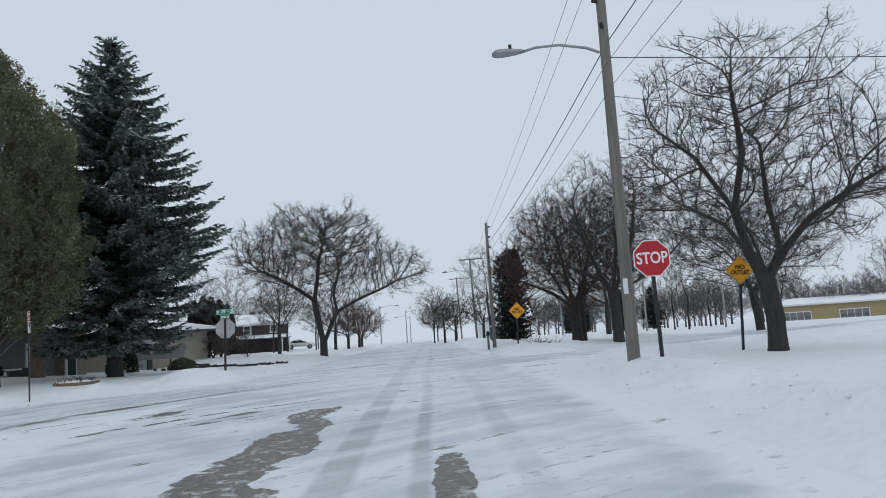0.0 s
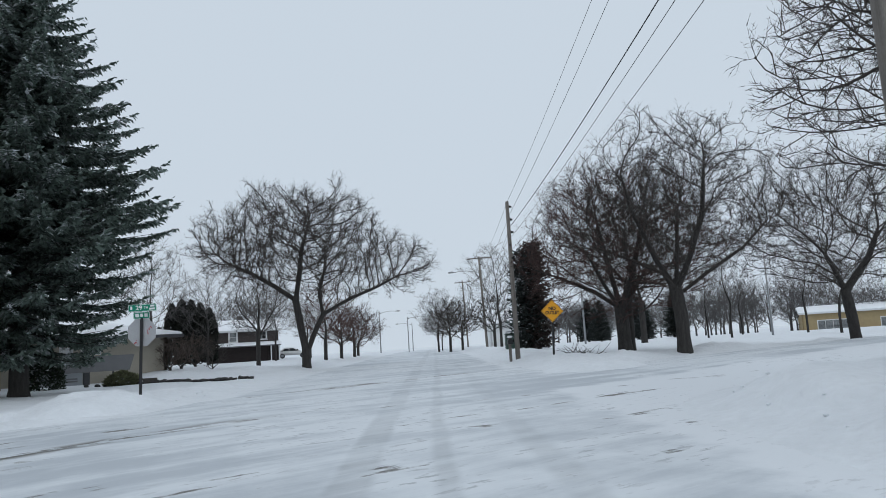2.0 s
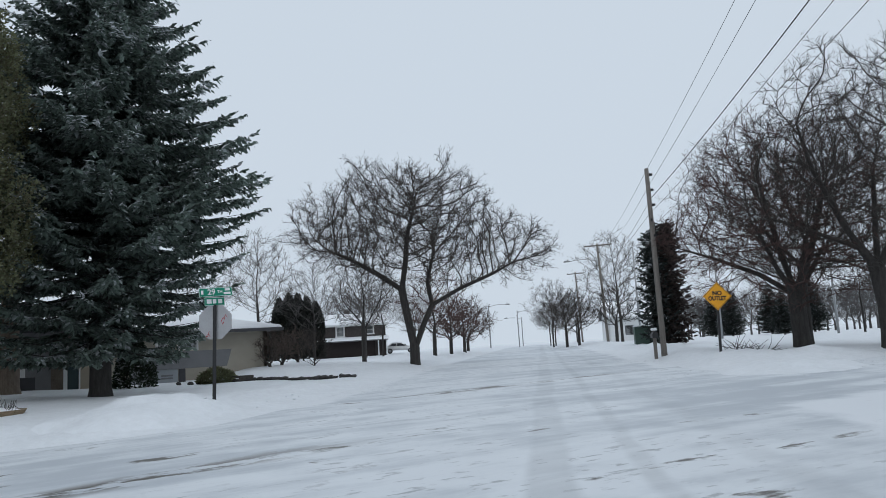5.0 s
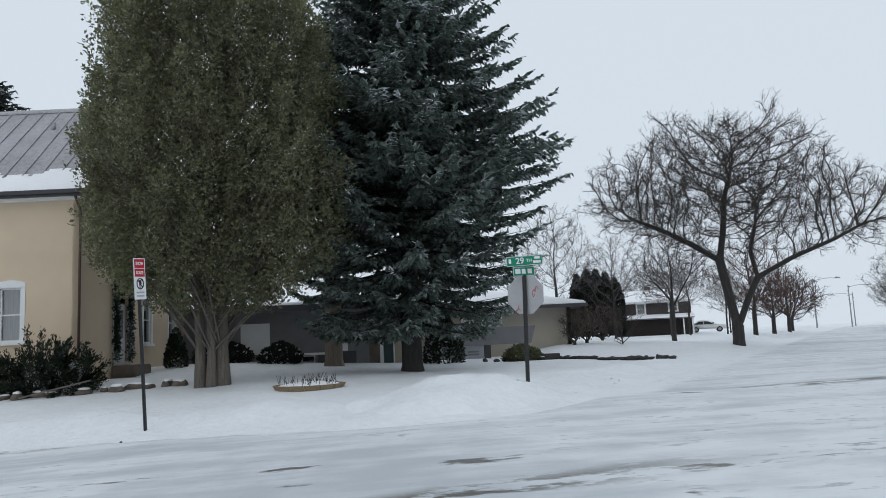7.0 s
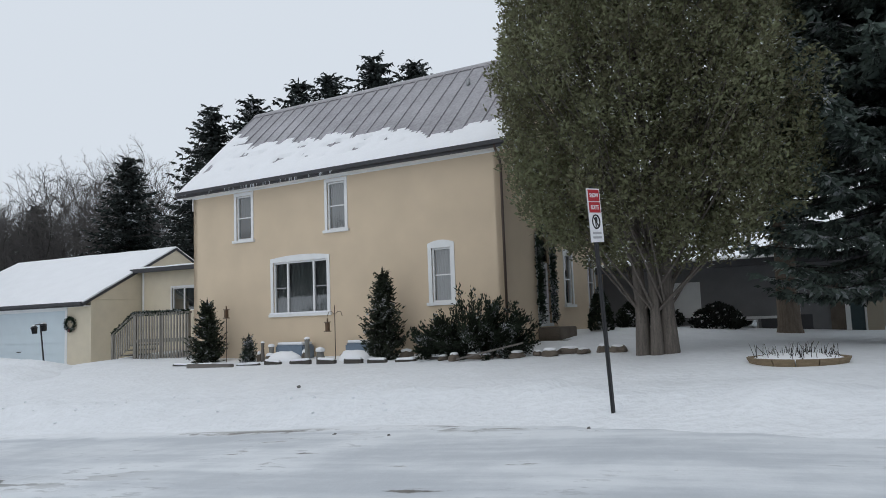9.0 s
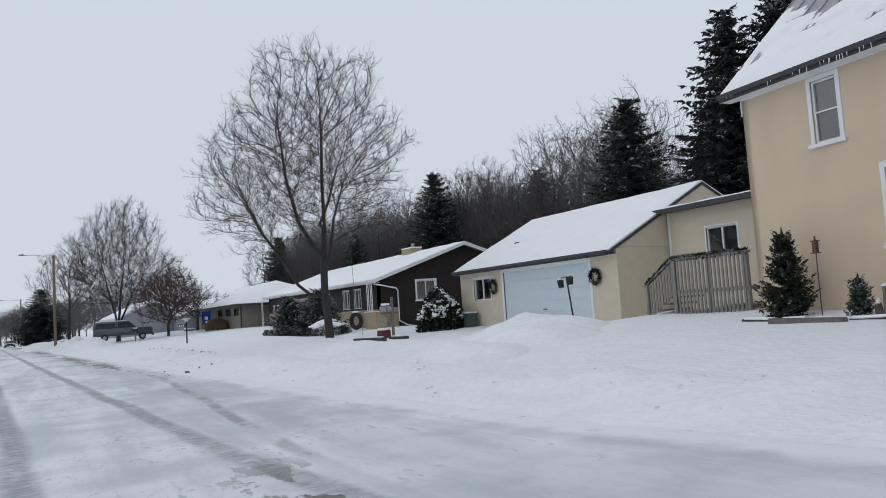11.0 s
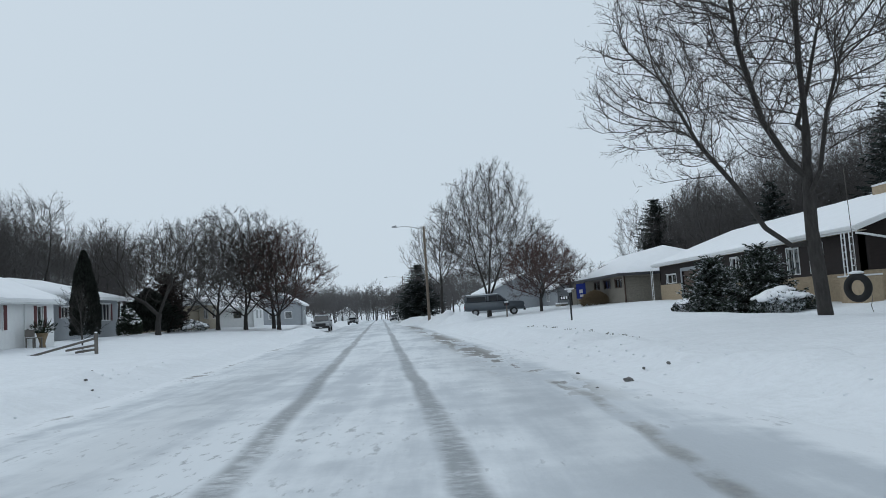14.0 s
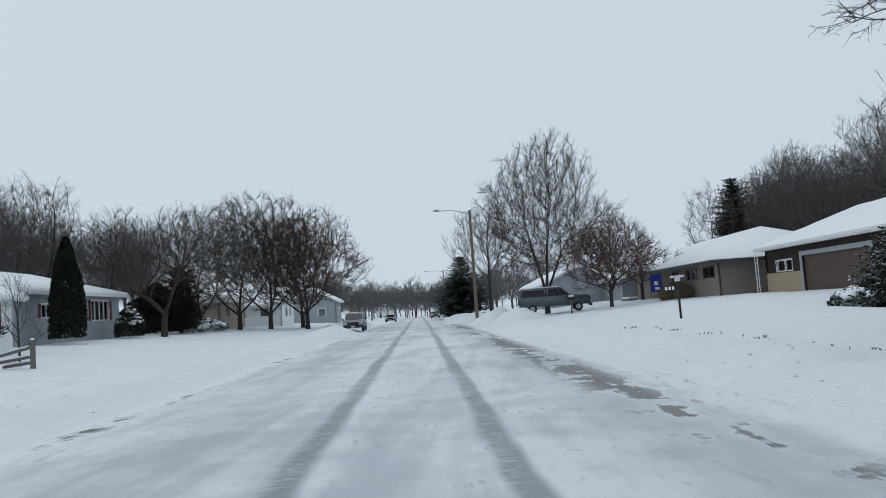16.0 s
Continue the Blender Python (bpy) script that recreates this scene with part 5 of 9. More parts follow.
def hip_roof(house, x0, x1, y0, y1, eave, ridge, over, roof_mat, fascia, thick=0.16, snow=0.15):
    bm = bmesh.new()
    a, b, c, d = x0 - over, x1 + over, y0 - over, y1 + over
    h = (d - c) / 2
    ps = [(a, c, eave), (b, c, eave), (b, d, eave), (a, d, eave), (a + h, c + h, ridge), (b - h, c + h, ridge)]

    def shell(lift):
        vs = [bm.verts.new((p[0], p[1], p[2] + lift)) for p in ps]
        return vs
    lo, hi = shell(0), shell(thick)
    for q in ((0, 1, 5, 4), (1, 2, 5), (2, 3, 4, 5), (3, 0, 4)):
        bm.faces.new([hi[i] for i in q]), bm.faces.new([lo[i] for i in q][::-1])
    for i in range(4):
        j = (i + 1) % 4
        bm.faces.new((lo[i], lo[j], hi[j], hi[i]))
    part("roof", bm, roof_mat, house)
    part("fascia", boxes((a - 0.03, b + 0.03, c - 0.03, c, eave - 0.06, eave + thick), (a - 0.03, b + 0.03, d, d + 0.03, eave - 0.06, eave + thick), (a - 0.03, a, c, d, eave - 0.06, eave + thick), (b, b + 0.03, c, d, eave - 0.06, eave + thick)), fascia, house)
    bm = bmesh.new()
    ps = [(a + 0.04, c + 0.04, eave), (b - 0.04, c + 0.04, eave), (b - 0.04, d - 0.04, eave), (a + 0.04, d - 0.04, eave), (a + h, c + h, ridge), (b - h, c + h, ridge)]
    lo, hi = shell(thick + 0.003), shell(thick + snow)
    for q in ((0, 1, 5, 4), (1, 2, 5), (2, 3, 4, 5), (3, 0, 4)):
        bm.faces.new([hi[i] for i in q])
    for i in range(4):
        j = (i + 1) % 4
        bm.faces.new((lo[i], lo[j], hi[j], hi[i]))
    bmesh.ops.bevel(bm, geom=[e for e in bm.edges], offset=0.06, segments=3, affect="EDGES")
    part("roof_snow", bm, ROOFSNOW, house, "white snow lying on the roof", smooth=True)


def lap_board(parent, m, low, high, z0, z1, material):
    """One lapped board, a thin wedge before the wall; low and high: its ends at the foot and at the top."""
    bm = bmesh.new()
    q = [bm.verts.new(p) for p in ((low[0], -0.004, z0), (low[1], -0.004, z0), (low[1], -0.024, z0), (low[0], -0.024, z0), (high[0], -0.006, z1), (high[1], -0.006, z1))]
    for f in ((3, 2, 5, 4), (0, 1, 2, 3), (0, 3, 4), (1, 5, 2)):
        bm.faces.new([q[i] for i in f])
    part("board", turned(bm, m), material, parent)


def lap_boards(parent, m, length, z0, z1, holes, step, material):
    z = z0
    while z < z1 - 0.02:
        zt = min(z + step, z1)
        a = 0.0
        for c0, c1 in sorted((h[0], h[1]) for h in holes if h[2] < zt - 0.01 and h[3] > z + 0.01) + [(length, length)]:
            if c0 - a > 0.02:
                lap_board(parent, m, (a, c0), (a, c0), z, zt, material)
            a = max(a, c1)
        z = zt


def four_walls(house, lx, ly, z0, z1, material, openings, thick=0.2, courses=0.0, gables=None, gable_mat=None):
    """Walls round a plan of lx by ly from the origin; openings: side -> list of holes in that wall's space. Returns the spaces of the walls."""
    spaces = {"S": Matrix.Identity(4), "E": pose(lx, 0, 0, 0, 0, 90), "N": pose(lx, ly, 0, 0, 0, 180), "W": pose(0, ly, 0, 0, 0, 270)}
    for side, m in spaces.items():
        n = lx if side in "SN" else ly
        bm = wall_mesh(n, z0, z1, openings.get(side, []), thick)
        w = part("wall", turned(bm, m), material, house)
        if courses:
            lap_boards(w, m, n, z0, z1, openings.get(side, []), courses, material)
        if gables and side in gables:
            top, shift = gables[side] if isinstance(gables[side], tuple) else (gables[side], 0.0)
            g = prism([(0, z1), (n, z1), (n / 2 + shift, top)], "y", 0.0, thick)
            g = part("gable", turned(g, m), gable_mat or material, house)
            z = z1
            while courses and z < top - courses:
                f0, f1 = (top - z) / (top - z1), (top - z - courses) / (top - z1)
                c = n / 2 + shift
                lap_board(g, m, (c * (1 - f0), c + (n - c) * f0), (c * (1 - f1), c + (n - c) * f1), z, z + courses, gable_mat or material)
                z += courses
    return spaces


def ochre_house():
    h = thing("ochre_house", -17.775, 40.975, 0.0, -3.87, "two-storey ochre stucco farmhouse with a snowy sheet-metal roof", "house")
    L, D, Z0, E, R = 13.1, 9.8, -0.8, 6.34, 10.45
    EAVE, MID = 6.8, 3.85

    def U(a, b):
        return L - a, L - b
    lower = (*U(2.47, 1.78), 1.86, 3.55)
    mid = (*U(9.05, 6.62), 1.72, 3.55)
    up1 = (*U(10.82, 10.08), 4.5, 6.14)
    up2 = (*U(6.55, 5.8), 4.5, 6.14)
    door = (2.55, 3.6, 1.0, 3.95)
    e1, e2 = (5.0, 5.75, 1.7, 3.5), (7.55, 8.25, 1.65, 3.45)
    up3 = (4.2, 4.95, 4.6, 6.1)
    sp = four_walls(h, L, D, Z0, E, STUCCO, {"S": [lower, mid, up1, up2], "E": [door, e1, e2]}, gables={"E": (R - 0.1, MID - D / 2), "W": (R - 0.1, D / 2 - MID)})
    window(h, sp["S"], *lower, arch=0.1, trim=0.13, curtain="full", label="white sash window with a lace curtain")
    # its drawn curtain carries the painted tone of reflected sky
    window(h, sp["S"], *mid, lights=3, arch=0.09, trim=0.12, shares=(0.26, 0.48, 0.26), curtain="full", cloth=SKYTONECLOTH, rail=STEEL, label="wide white three-part window")
    part("sill_snow", boxes((mid[0] - 0.15, mid[1] + 0.15, -0.1, 0.03, mid[2] - 0.003, mid[2] + 0.05), bevel=0.02), ROOFSNOW, h)
    window(h, sp["S"], *up1, trim=0.11, curtain="half", cloth=SKYTONECLOTH)
    window(h, sp["S"], *up2, trim=0.11, curtain="full", label="white sash window with blinds drawn")
    window(h, sp["E"], *e1, arch=0.08, trim=0.1)
    window(h, sp["E"], *e2, arch=0.08, trim=0.1)
    d = part("door", turned(boxes((2.6, 3.55, 0.05, 0.1, 1.0, 3.1), bevel=0.01), sp["E"]), WHITE, h, "white panelled front door under an arched light")
    part("transom", turned(prism(arch_outline(2.6, 3.55, 3.14, 3.6, 0.3), "y", 0.06, 0.09), sp["E"]), GLASS, d)
    part("door_glass", turned(boxes((2.8, 3.35, 0.04, 0.048, 1.9, 2.9)), sp["E"]), SLATE, d)
    part("door_knob", turned(boxes((2.68, 2.74, 0.0, 0.05, 1.98, 2.04), bevel=0.015), sp["E"]), STEEL, d)
    part("door_surround", turned(ring(2.44, 3.71, 0.98, 4.05, 0.1, -0.03, 0.06), sp["E"]), WHITE, h)
    part("doorstep", boxes((L + 0.02, L + 1.1, 2.1, 4.1, -0.4, 0.55), (L + 0.02, L + 0.75, 2.3, 3.9, 0.55, 0.95), bevel=0.03), STONE, h, "stone doorstep")
    # the eave's frieze board
    part("frieze", boxes((-0.02, L + 0.02, -0.03, 0.02, E - 0.06, EAVE + 0.02)), WHITE, h)
    part("corner_board", boxes((-0.03, 0.0, -0.04, 0.16, E - 0.5, E)), WHITE, h)

    def cover(a, b):
        # slid snow lies on the lower part of the slope with a torn upper edge
        top = 2.5 - 1.5 * smooth(0.3, 0.9, a / 13.9) + 0.75 * noise.noise((a * 0.5, 2.0, 0.0)) + 0.4 * noise.noise((a * 1.7, 7.0, 0.0)) + 0.2 * noise.noise((a * 4.5, b * 2, 3.0)) + 1.6 * smooth(2.4, 0.0, a)
        c = smooth(0.22, -0.12, b - top)
        hole = smooth(0.16, 0.3, noise.noise((a * 1.3, b * 2.6, 4.0)))
        return c * (1 - hole * smooth(0.5, 1.0, b))
    gable_roof(h, 0, L, 0, D, EAVE, R, 0.42, 0.4, METALROOF, DARKTRIM, snow=0.09, seed=3, snow_cover=cover, thick=0.1, soffit=WHITE, ridge_off=MID - D / 2)
    # raised seams of the metal sheets
    slope = (R - EAVE) / MID
    n = 23
    me = None
    for side in (0, 1):
        ye, ym = (-0.42, MID) if side == 0 else (D + 0.42, MID)
        for i in range(n + 1):
            x = -0.4 + (L + 0.8) * i / n
            if me is None or i == 0:
                z0 = EAVE - (R - EAVE) / abs(ym - (0 if side == 0 else D)) * 0.42 + 0.1
                bm = prism([(ye, z0), (ym, R + 0.1), (ym, R + 0.145), (ye, z0 + 0.045)], "x", -0.018, 0.018)
                ob = part("roof_seam", bm, METALROOF, h)
                me = ob.data
            else:
                ob = new("roof_seam", me)
                ob.parent = h
            ob.location = (x, 0, 0.002)
    part("ridge_cap", prism([(MID - 0.16, R - 0.02), (MID + 0.16, R - 0.02), (MID + 0.14, R + 0.06), (MID, R + 0.17), (MID - 0.14, R + 0.06)], "x", -0.41, L + 0.41), METALROOF, h)
    for i, (a, b) in enumerate(((2.35, 2.75),)):
        y = b
        tube("vent_pipe", [(L - a, y, EAVE + slope * y), (L - a, y, EAVE + slope * y + 0.32)], 0.075, STEEL, h)
    tube("downspout", [(L + 0.07, -0.45, EAVE - 0.4), (L + 0.07, -0.42, EAVE - 0.5), (L + 0.07, -0.1, EAVE - 0.85), (L + 0.07, -0.07, EAVE - 1.1), (L + 0.07, -0.07, 0.55)], 0.04, BROWNMETAL, h, 8, "rusty brown downspout")
    rnd = random.Random(2)
    v, f = [], []
    for i in range(34):
        x = rnd.uniform(-0.3, 7.5)
        z = EAVE - slope * 0.42 - 0.0
        ln = rnd.uniform(0.05, 0.28) * (1.0 if x < 7 else 0.5)
        tube_rows([Vector((x, -0.54, z)), Vector((x, -0.54, z - ln))], [0.014, 0.002], 4, v, f)
    tagged(raw_part("icicles", v, f, ICE, h, "small icicles along the gutter"), kind="stuff")
    part("basement_window", boxes((L - 2.75, L - 1.95, -0.02, 0.02, 0.32, 0.85)), SIGNBACK, h)
    return h


ICE = mat("ice", (0.75, 0.8, 0.85), 0.15, 0.03, 5, 0)
WINE = mat("dark_red_paint", (0.10, 0.02, 0.022), 0.6, 0.1, 5, 0.05)
GARLAND = snow_dusted(mat("green_garland", (0.022, 0.04, 0.022), 0.9, 0.3, 6, 0, island=True), 0.3)
ochre_house()


def cream_garage():
    g = thing("garage", -38.1, 42.7, 0.0, 0, "cream vinyl-sided double garage with a snow-covered roof", "garage")
    L, D, E, R = 12.45, 10.0, 2.83, 5.45
    win = (1.3, 2.95, 1.12, 2.24)
    door = (4.2, 10.75, -0.6, 2.4)
    sp = four_walls(g, L, D, -0.7, E, CREAM, {"S": [win, door]}, courses=0.125, gables={"E": R, "W": R})
    window(g, sp["S"], *win, lights=2, sash=False, trim=0.07, sill=False)
    d = part("garage_door", boxes((4.2, 10.75, 0.05, 0.075, -0.6, 2.385)), GARAGEDOOR, g, "wide pale sectional garage door")
    for z in (-0.6, -0.1, 0.4, 0.9, 1.4, 1.9):
        part("panel", boxes((4.205, 10.745, 0.03, 0.048, z, z + 0.49), bevel=0.006), GARAGEDOOR, d)
    part("handle", boxes((7.3, 7.6, 0.0, 0.03, 0.5, 0.54)), BLACKMETAL, d)
    part("door_trim", ring(4.05, 10.9, -0.75, 2.52, 0.15, -0.035, 0.03), WHITE, g)
    for x in (0.0, L):
        part("corner_board", boxes((x - 0.05, x + 0.05, -0.04, 0.05, -0.7, E - 0.02)), CREAM, g)
    gable_roof(g, 0, L, 0, D, E, R, 0.45, 0.03, SLATE, DARKTRIM, snow=0.14, seed=8, soffit=WHITE, thick=0.07)
    part("roof_vent", boxes((2.9, 3.3, 1.6, 1.9, E + 0.85, E + 1.15), bevel=0.03), DARKTRIM, g)
    # the link to the house and its flat eave
    k = thing("breezeway", -25.6, 45.5, 0.0, 0, "cream sided link between garage and house with a small window", "house extension")
    w2 = (1.97, 3.42, 2.2, 3.3)
    s2 = four_walls(k, 7.6, 4.0, -0.6, 4.12, CREAM, {"S": [w2]}, courses=0.125)
    window(k, s2["S"], *w2, lights=2, sash=False, trim=0.07, sill=False, curtain="half", cloth=SKYTONECLOTH)
    part("corner_board", boxes((0.06, 0.16, -0.04, 0.0, -0.6, 4.1)), WHITE, k)
    part("roof", boxes((-0.2, 7.8, -0.5, 4.2, 4.14, 4.24)), SLATE, k)
    part("fascia", boxes((-0.23, 7.8, -0.54, -0.502, 4.08, 4.27), (-0.25, -0.202, -0.5, 4.2, 4.08, 4.27)), DARKTRIM, k)
    vs, fs = snow_sheet(Vector((-0.18, -0.48, 4.242)), Vector((1, 0, 0)), Vector((0, 1, 0)), Vector((0, 0, 1)), 7.9, 4.6, 24, 16, 0.12, 4)
    raw_part("roof_snow", vs, fs, ROOFSNOW, k, smooth=True)


cream_garage()


def deck():
    GREYWOOD = mat("weathered_grey_boards", (0.25, 0.235, 0.21), 0.9, 0.22, 3, 0.4, stretch=(6, 6, 1))
    d = thing("wooden_deck", -22.9, 41.6, 0.0, -2, "weathered grey wooden deck with slatted railing and steps", "deck")
    part("platform", boxes((1.2, 4.4, 0, 2.8, 0.85, 0.97)), GREYWOOD, d)
    for x in (1.25, 2.8, 4.3):
        part("post", boxes((x - 0.06, x + 0.06, 0.0, 0.12, -0.5, 2.0)), GREYWOOD, d)
    part("handrail", boxes((1.15, 4.42, -0.04, 0.14, 1.95, 2.03)), GREYWOOD, d)
    me = None
    for i in range(19):
        if me is None:
            ob = part("slat", boxes((-0.04, 0.04, -0.03, 0.0, 0.02, 1.94)), GREYWOOD, d)
            me = ob.data
        else:
            ob = new("slat", me)
            ob.parent = d
        ob.location = (1.35 + i * 0.16, 0, 0)
    for i in range(4):
        part("step", boxes((0.0 + i * 0.3, 0.32 + i * 0.3, 0.1, 1.4, 0.08 + i * 0.21, 0.14 + i * 0.21)), GREYWOOD, d)
    part("stair_rail", prism([(-0.1, 1.15), (1.25, 1.95), (1.25, 2.03), (-0.1, 1.23)], "y", -0.04, 0.08), GREYWOOD, d)
    part("stair_post", boxes((-0.1, 0.0, -0.03, 0.07, -0.3, 1.2)), GREYWOOD, d)
    for i in range(8):
        x = 0.1 + i * 0.14
        part("slat", boxes((x, x + 0.07, -0.02, 0.01, 0.1 + i * 0.085, 1.2 + i * 0.085)), GREYWOOD, d)
    rnd = random.Random(5)
    v, f = [], []
    for i in range(900):
        t = rnd.random()
        x = 4.4 - 4.5 * t
        z = 2.0 if x > 1.2 else 1.2 + (x + 0.1) * 0.6
        a = rnd.random() * 6.28
        dd = Vector((rnd.gauss(0, 0.4), -0.6 * abs(math.cos(a)), math.sin(a))).normalized()
        tuft(v, f, Vector((x, 0.02, z + 0.02)), dd, rnd.uniform(0.08, 0.16), 0.03, Vector((0, 0, 1)))
    raw_part("garland", v, f, GARLAND, d, "green garland along the rail")


deck()


def wreath(x, y, z, rz, r=0.28):
    w = thing("wreath", x, y, z, rz, "round green evergreen wreath hung on the garage wall", "wreath", "wreaths")
    rnd = random.Random(int(x * 10))
    v, f = [], []
    for i in range(520):
        a = rnd.random() * 6.283
        p = Vector((math.cos(a) * r + rnd.gauss(0, 0.03), rnd.gauss(-0.05, 0.03), math.sin(a) * r + rnd.gauss(0, 0.03)))
        dd = Vector((rnd.gauss(0, 1), rnd.gauss(-0.4, 0.6), rnd.gauss(0, 1))).normalized()
        tuft(v, f, p, dd, 0.1, 0.022, Vector((0, 0, 1)))
    raw_part("greenery", v, f, GARLAND, w)
    part("bow", boxes((-0.07, 0.07, -0.12, -0.08, -r - 0.06, -r + 0.06), bevel=0.015), WINE, w)


wreath(-26.9, 42.64, 1.75, 0)
wreath(-34.75, 42.64, 1.75, 0)


# ---- signs, poles and cables ----
def text_part(body, size, material, parent, at, label="", align="CENTER", squeeze=1.0, bold=0.018):
    cu = bpy.data.curves.new("lettering", "FONT")
    cu.body, cu.size, cu.align_x, cu.align_y, cu.extrude = body, size, align, "CENTER", 0.0015
    cu.offset = size * bold
    tmp = bpy.data.objects.new("lettering", cu)
    me = bpy.data.meshes.new_from_object(tmp)
    bpy.data.objects.remove(tmp)
    me.transform(at @ pose(0, 0, 0, 90, 0, 0) @ Matrix.Diagonal((squeeze, 1, 1, 1)))
    me.materials.append(material)
    ob = new("lettering", me)
    ob.parent = parent
    return tagged(ob, label) if label else ob


def polygon(n, r, turn=0.0):
    return [(r * math.cos(2 * math.pi * i / n + turn), r * math.sin(2 * math.pi * i / n + turn)) for i in range(n)]


def plate(parent, name, pts, z, y0, y1, material, label=""):
    return part(name, turned(prism(pts, "y", y0, y1), pose(0, 0, z)), material, parent, label)


def post(parent, h, w=0.07, material=BLACKMETAL):
    return part("post", boxes((-w / 2, w / 2, -w / 2, w / 2, -0.6, h), bevel=0.006), material, parent)


def stop_face(s, z, flat=0.76):
    r = flat / 2 / math.cos(math.pi / 8)
    plate(s, "sign_back", polygon(8, r, math.pi / 8), z, -0.036, -0.033, SIGNBACK)
    rim = plate(s, "sign_rim", polygon(8, r, math.pi / 8), z, -0.040, -0.0365, SIGNWHITE)
    f = plate(s, "sign_face", polygon(8, r * 0.945, math.pi / 8), z, -0.044, -0.0405, SIGNRED)
    return f


def stop_sign():
    s = thing("stop_sign", 10.5, 11.55, G(10.5, 11.55), -33.6, "red octagonal stop sign on a black square post in the snow", "stop sign", tilt=(0, -0.8))
    top = 2.96 - G(10.5, 11.55)
    post(s, top - 0.05)
    f = stop_face(s, top - 0.38)
    text_part("STOP", 0.335, SIGNWHITE, f, pose(0, -0.0455, top - 0.385), "white letters", squeeze=0.82)


def street_name_sign():
    g = G(7.7, 30.69)
    s = thing("street_sign_post", 7.7, 30.69, g, 0, "black post with green street name blades and a stop sign's back", "street sign", tilt=(0, 1.2))
    post(s, 2.5 - g + 0.02)
    zc = 2.135 - g
    r = 0.38 / math.cos(math.pi / 8)
    m = pose(0, 0, 0, 0, 0, 146.4)
    b = part("stop_sign_back", turned(prism(polygon(8, r, math.pi / 8), "y", -0.040, -0.036), m @ pose(0, 0, zc)), SIGNBACK, s, "bare metal back of a stop sign")
    part("stop_sign_front", turned(prism(polygon(8, r, math.pi / 8), "y", -0.043, -0.0405), m @ pose(0, 0, zc)), SIGNRED, b)
    rnd = random.Random(4)
    m2 = pose(0, 0, 0, 0, 0, -33.6)
    for (cx, cz, n) in ((-0.14, -0.2, 6), (0.2, 0.0, 7)):
        v, f = [], []
        p = Vector((cx, 0, cz))
        for _ in range(n):
            q = p + Vector((rnd.uniform(-0.05, 0.06), 0, rnd.uniform(-0.08, 0.1)))
            tube_rows([p, q], [0.007, 0.007], 4, v, f)
            p = q
        v = [m2 @ (Vector(a) + Vector((0, 0.034, zc))) for a in v]
        raw_part("scribble", v, f, GRAFFITI, b, "red scribble")
    bl = part("name_blade", turned(boxes((-0.36, 0.36, -0.006, 0.006, -0.1, 0.1), bevel=0.004), pose(0.02, 0, 2.80 - g, 0, -3, -8)), SIGNGREEN, s, "green street name blade")
    at = pose(0.02, 0, 2.80 - g, 0, -3, -8)
    part("blade_rim", turned(ring(-0.355, 0.355, -0.095, 0.095, 0.008, -0.009, -0.0065), at), SIGNWHITE, bl)
    text_part("29", 0.17, SIGNWHITE, bl, at @ pose(-0.09, -0.0075, 0), "white figures")
    text_part("TH", 0.085, SIGNWHITE, bl, at @ pose(0.09, -0.0075, 0))
    part("letter_bar", turned(boxes((-0.31, -0.26, -0.009, -0.0065, -0.04, 0.05)), at), SIGNWHITE, bl)
    part("letter_bar", turned(boxes((0.2, 0.31, -0.009, -0.0065, 0.02, 0.07)), at), SIGNWHITE, bl)
    part("letter_bar", turned(boxes((0.17, 0.32, -0.009, -0.0065, -0.06, -0.01)), at), SIGNWHITE, bl)
    at = pose(0.0, 0, 2.59 - g, 0, -4, 35)
    b2 = part("name_blade", turned(boxes((-0.3, 0.3, -0.006, 0.006, -0.095, 0.095), bevel=0.004), at), SIGNGREEN, s, "green street name blade")
    part("blade_rim", turned(ring(-0.295, 0.295, -0.09, 0.09, 0.008, -0.009, -0.0065), at), SIGNWHITE, b2)
    for a, c in ((-0.24, -0.1), (-0.06, 0.04), (0.1, 0.22)):
        part("letter_bar", turned(boxes((a, c, -0.009, -0.0065, -0.045, 0.05)), at), SIGNWHITE, b2)


def no_outlet(x, y, z, centre, rz, lean, label):
    s = thing("no_outlet_sign", x, y, z, rz, label, "road sign", "no outlet signs", tilt=(0, lean))
    c = centre - z
    post(s, c - 0.1)
    plate(s, "sign_back", polygon(4, 0.435), c, -0.036, -0.033, SIGNBACK)
    f = plate(s, "sign_face", polygon(4, 0.435), c, -0.040, -0.0365, SIGNYELLOW)
    for i in range(4):
        a, b = polygon(4, 0.405)[i], polygon(4, 0.405)[(i + 1) % 4]
        v, fc = [], []
        tube_rows([Vector((a[0], -0.041, a[1] + c)), Vector((b[0], -0.041, b[1] + c))], [0.006, 0.006], 4, v, fc)
        raw_part("border", v, fc, INK, f)
    text_part("NO", 0.175, INK, f, pose(0, -0.0415, c + 0.09), bold=0.05)
    text_part("OUTLET", 0.175, INK, f, pose(0, -0.0415, c - 0.07), squeeze=0.82, bold=0.05)


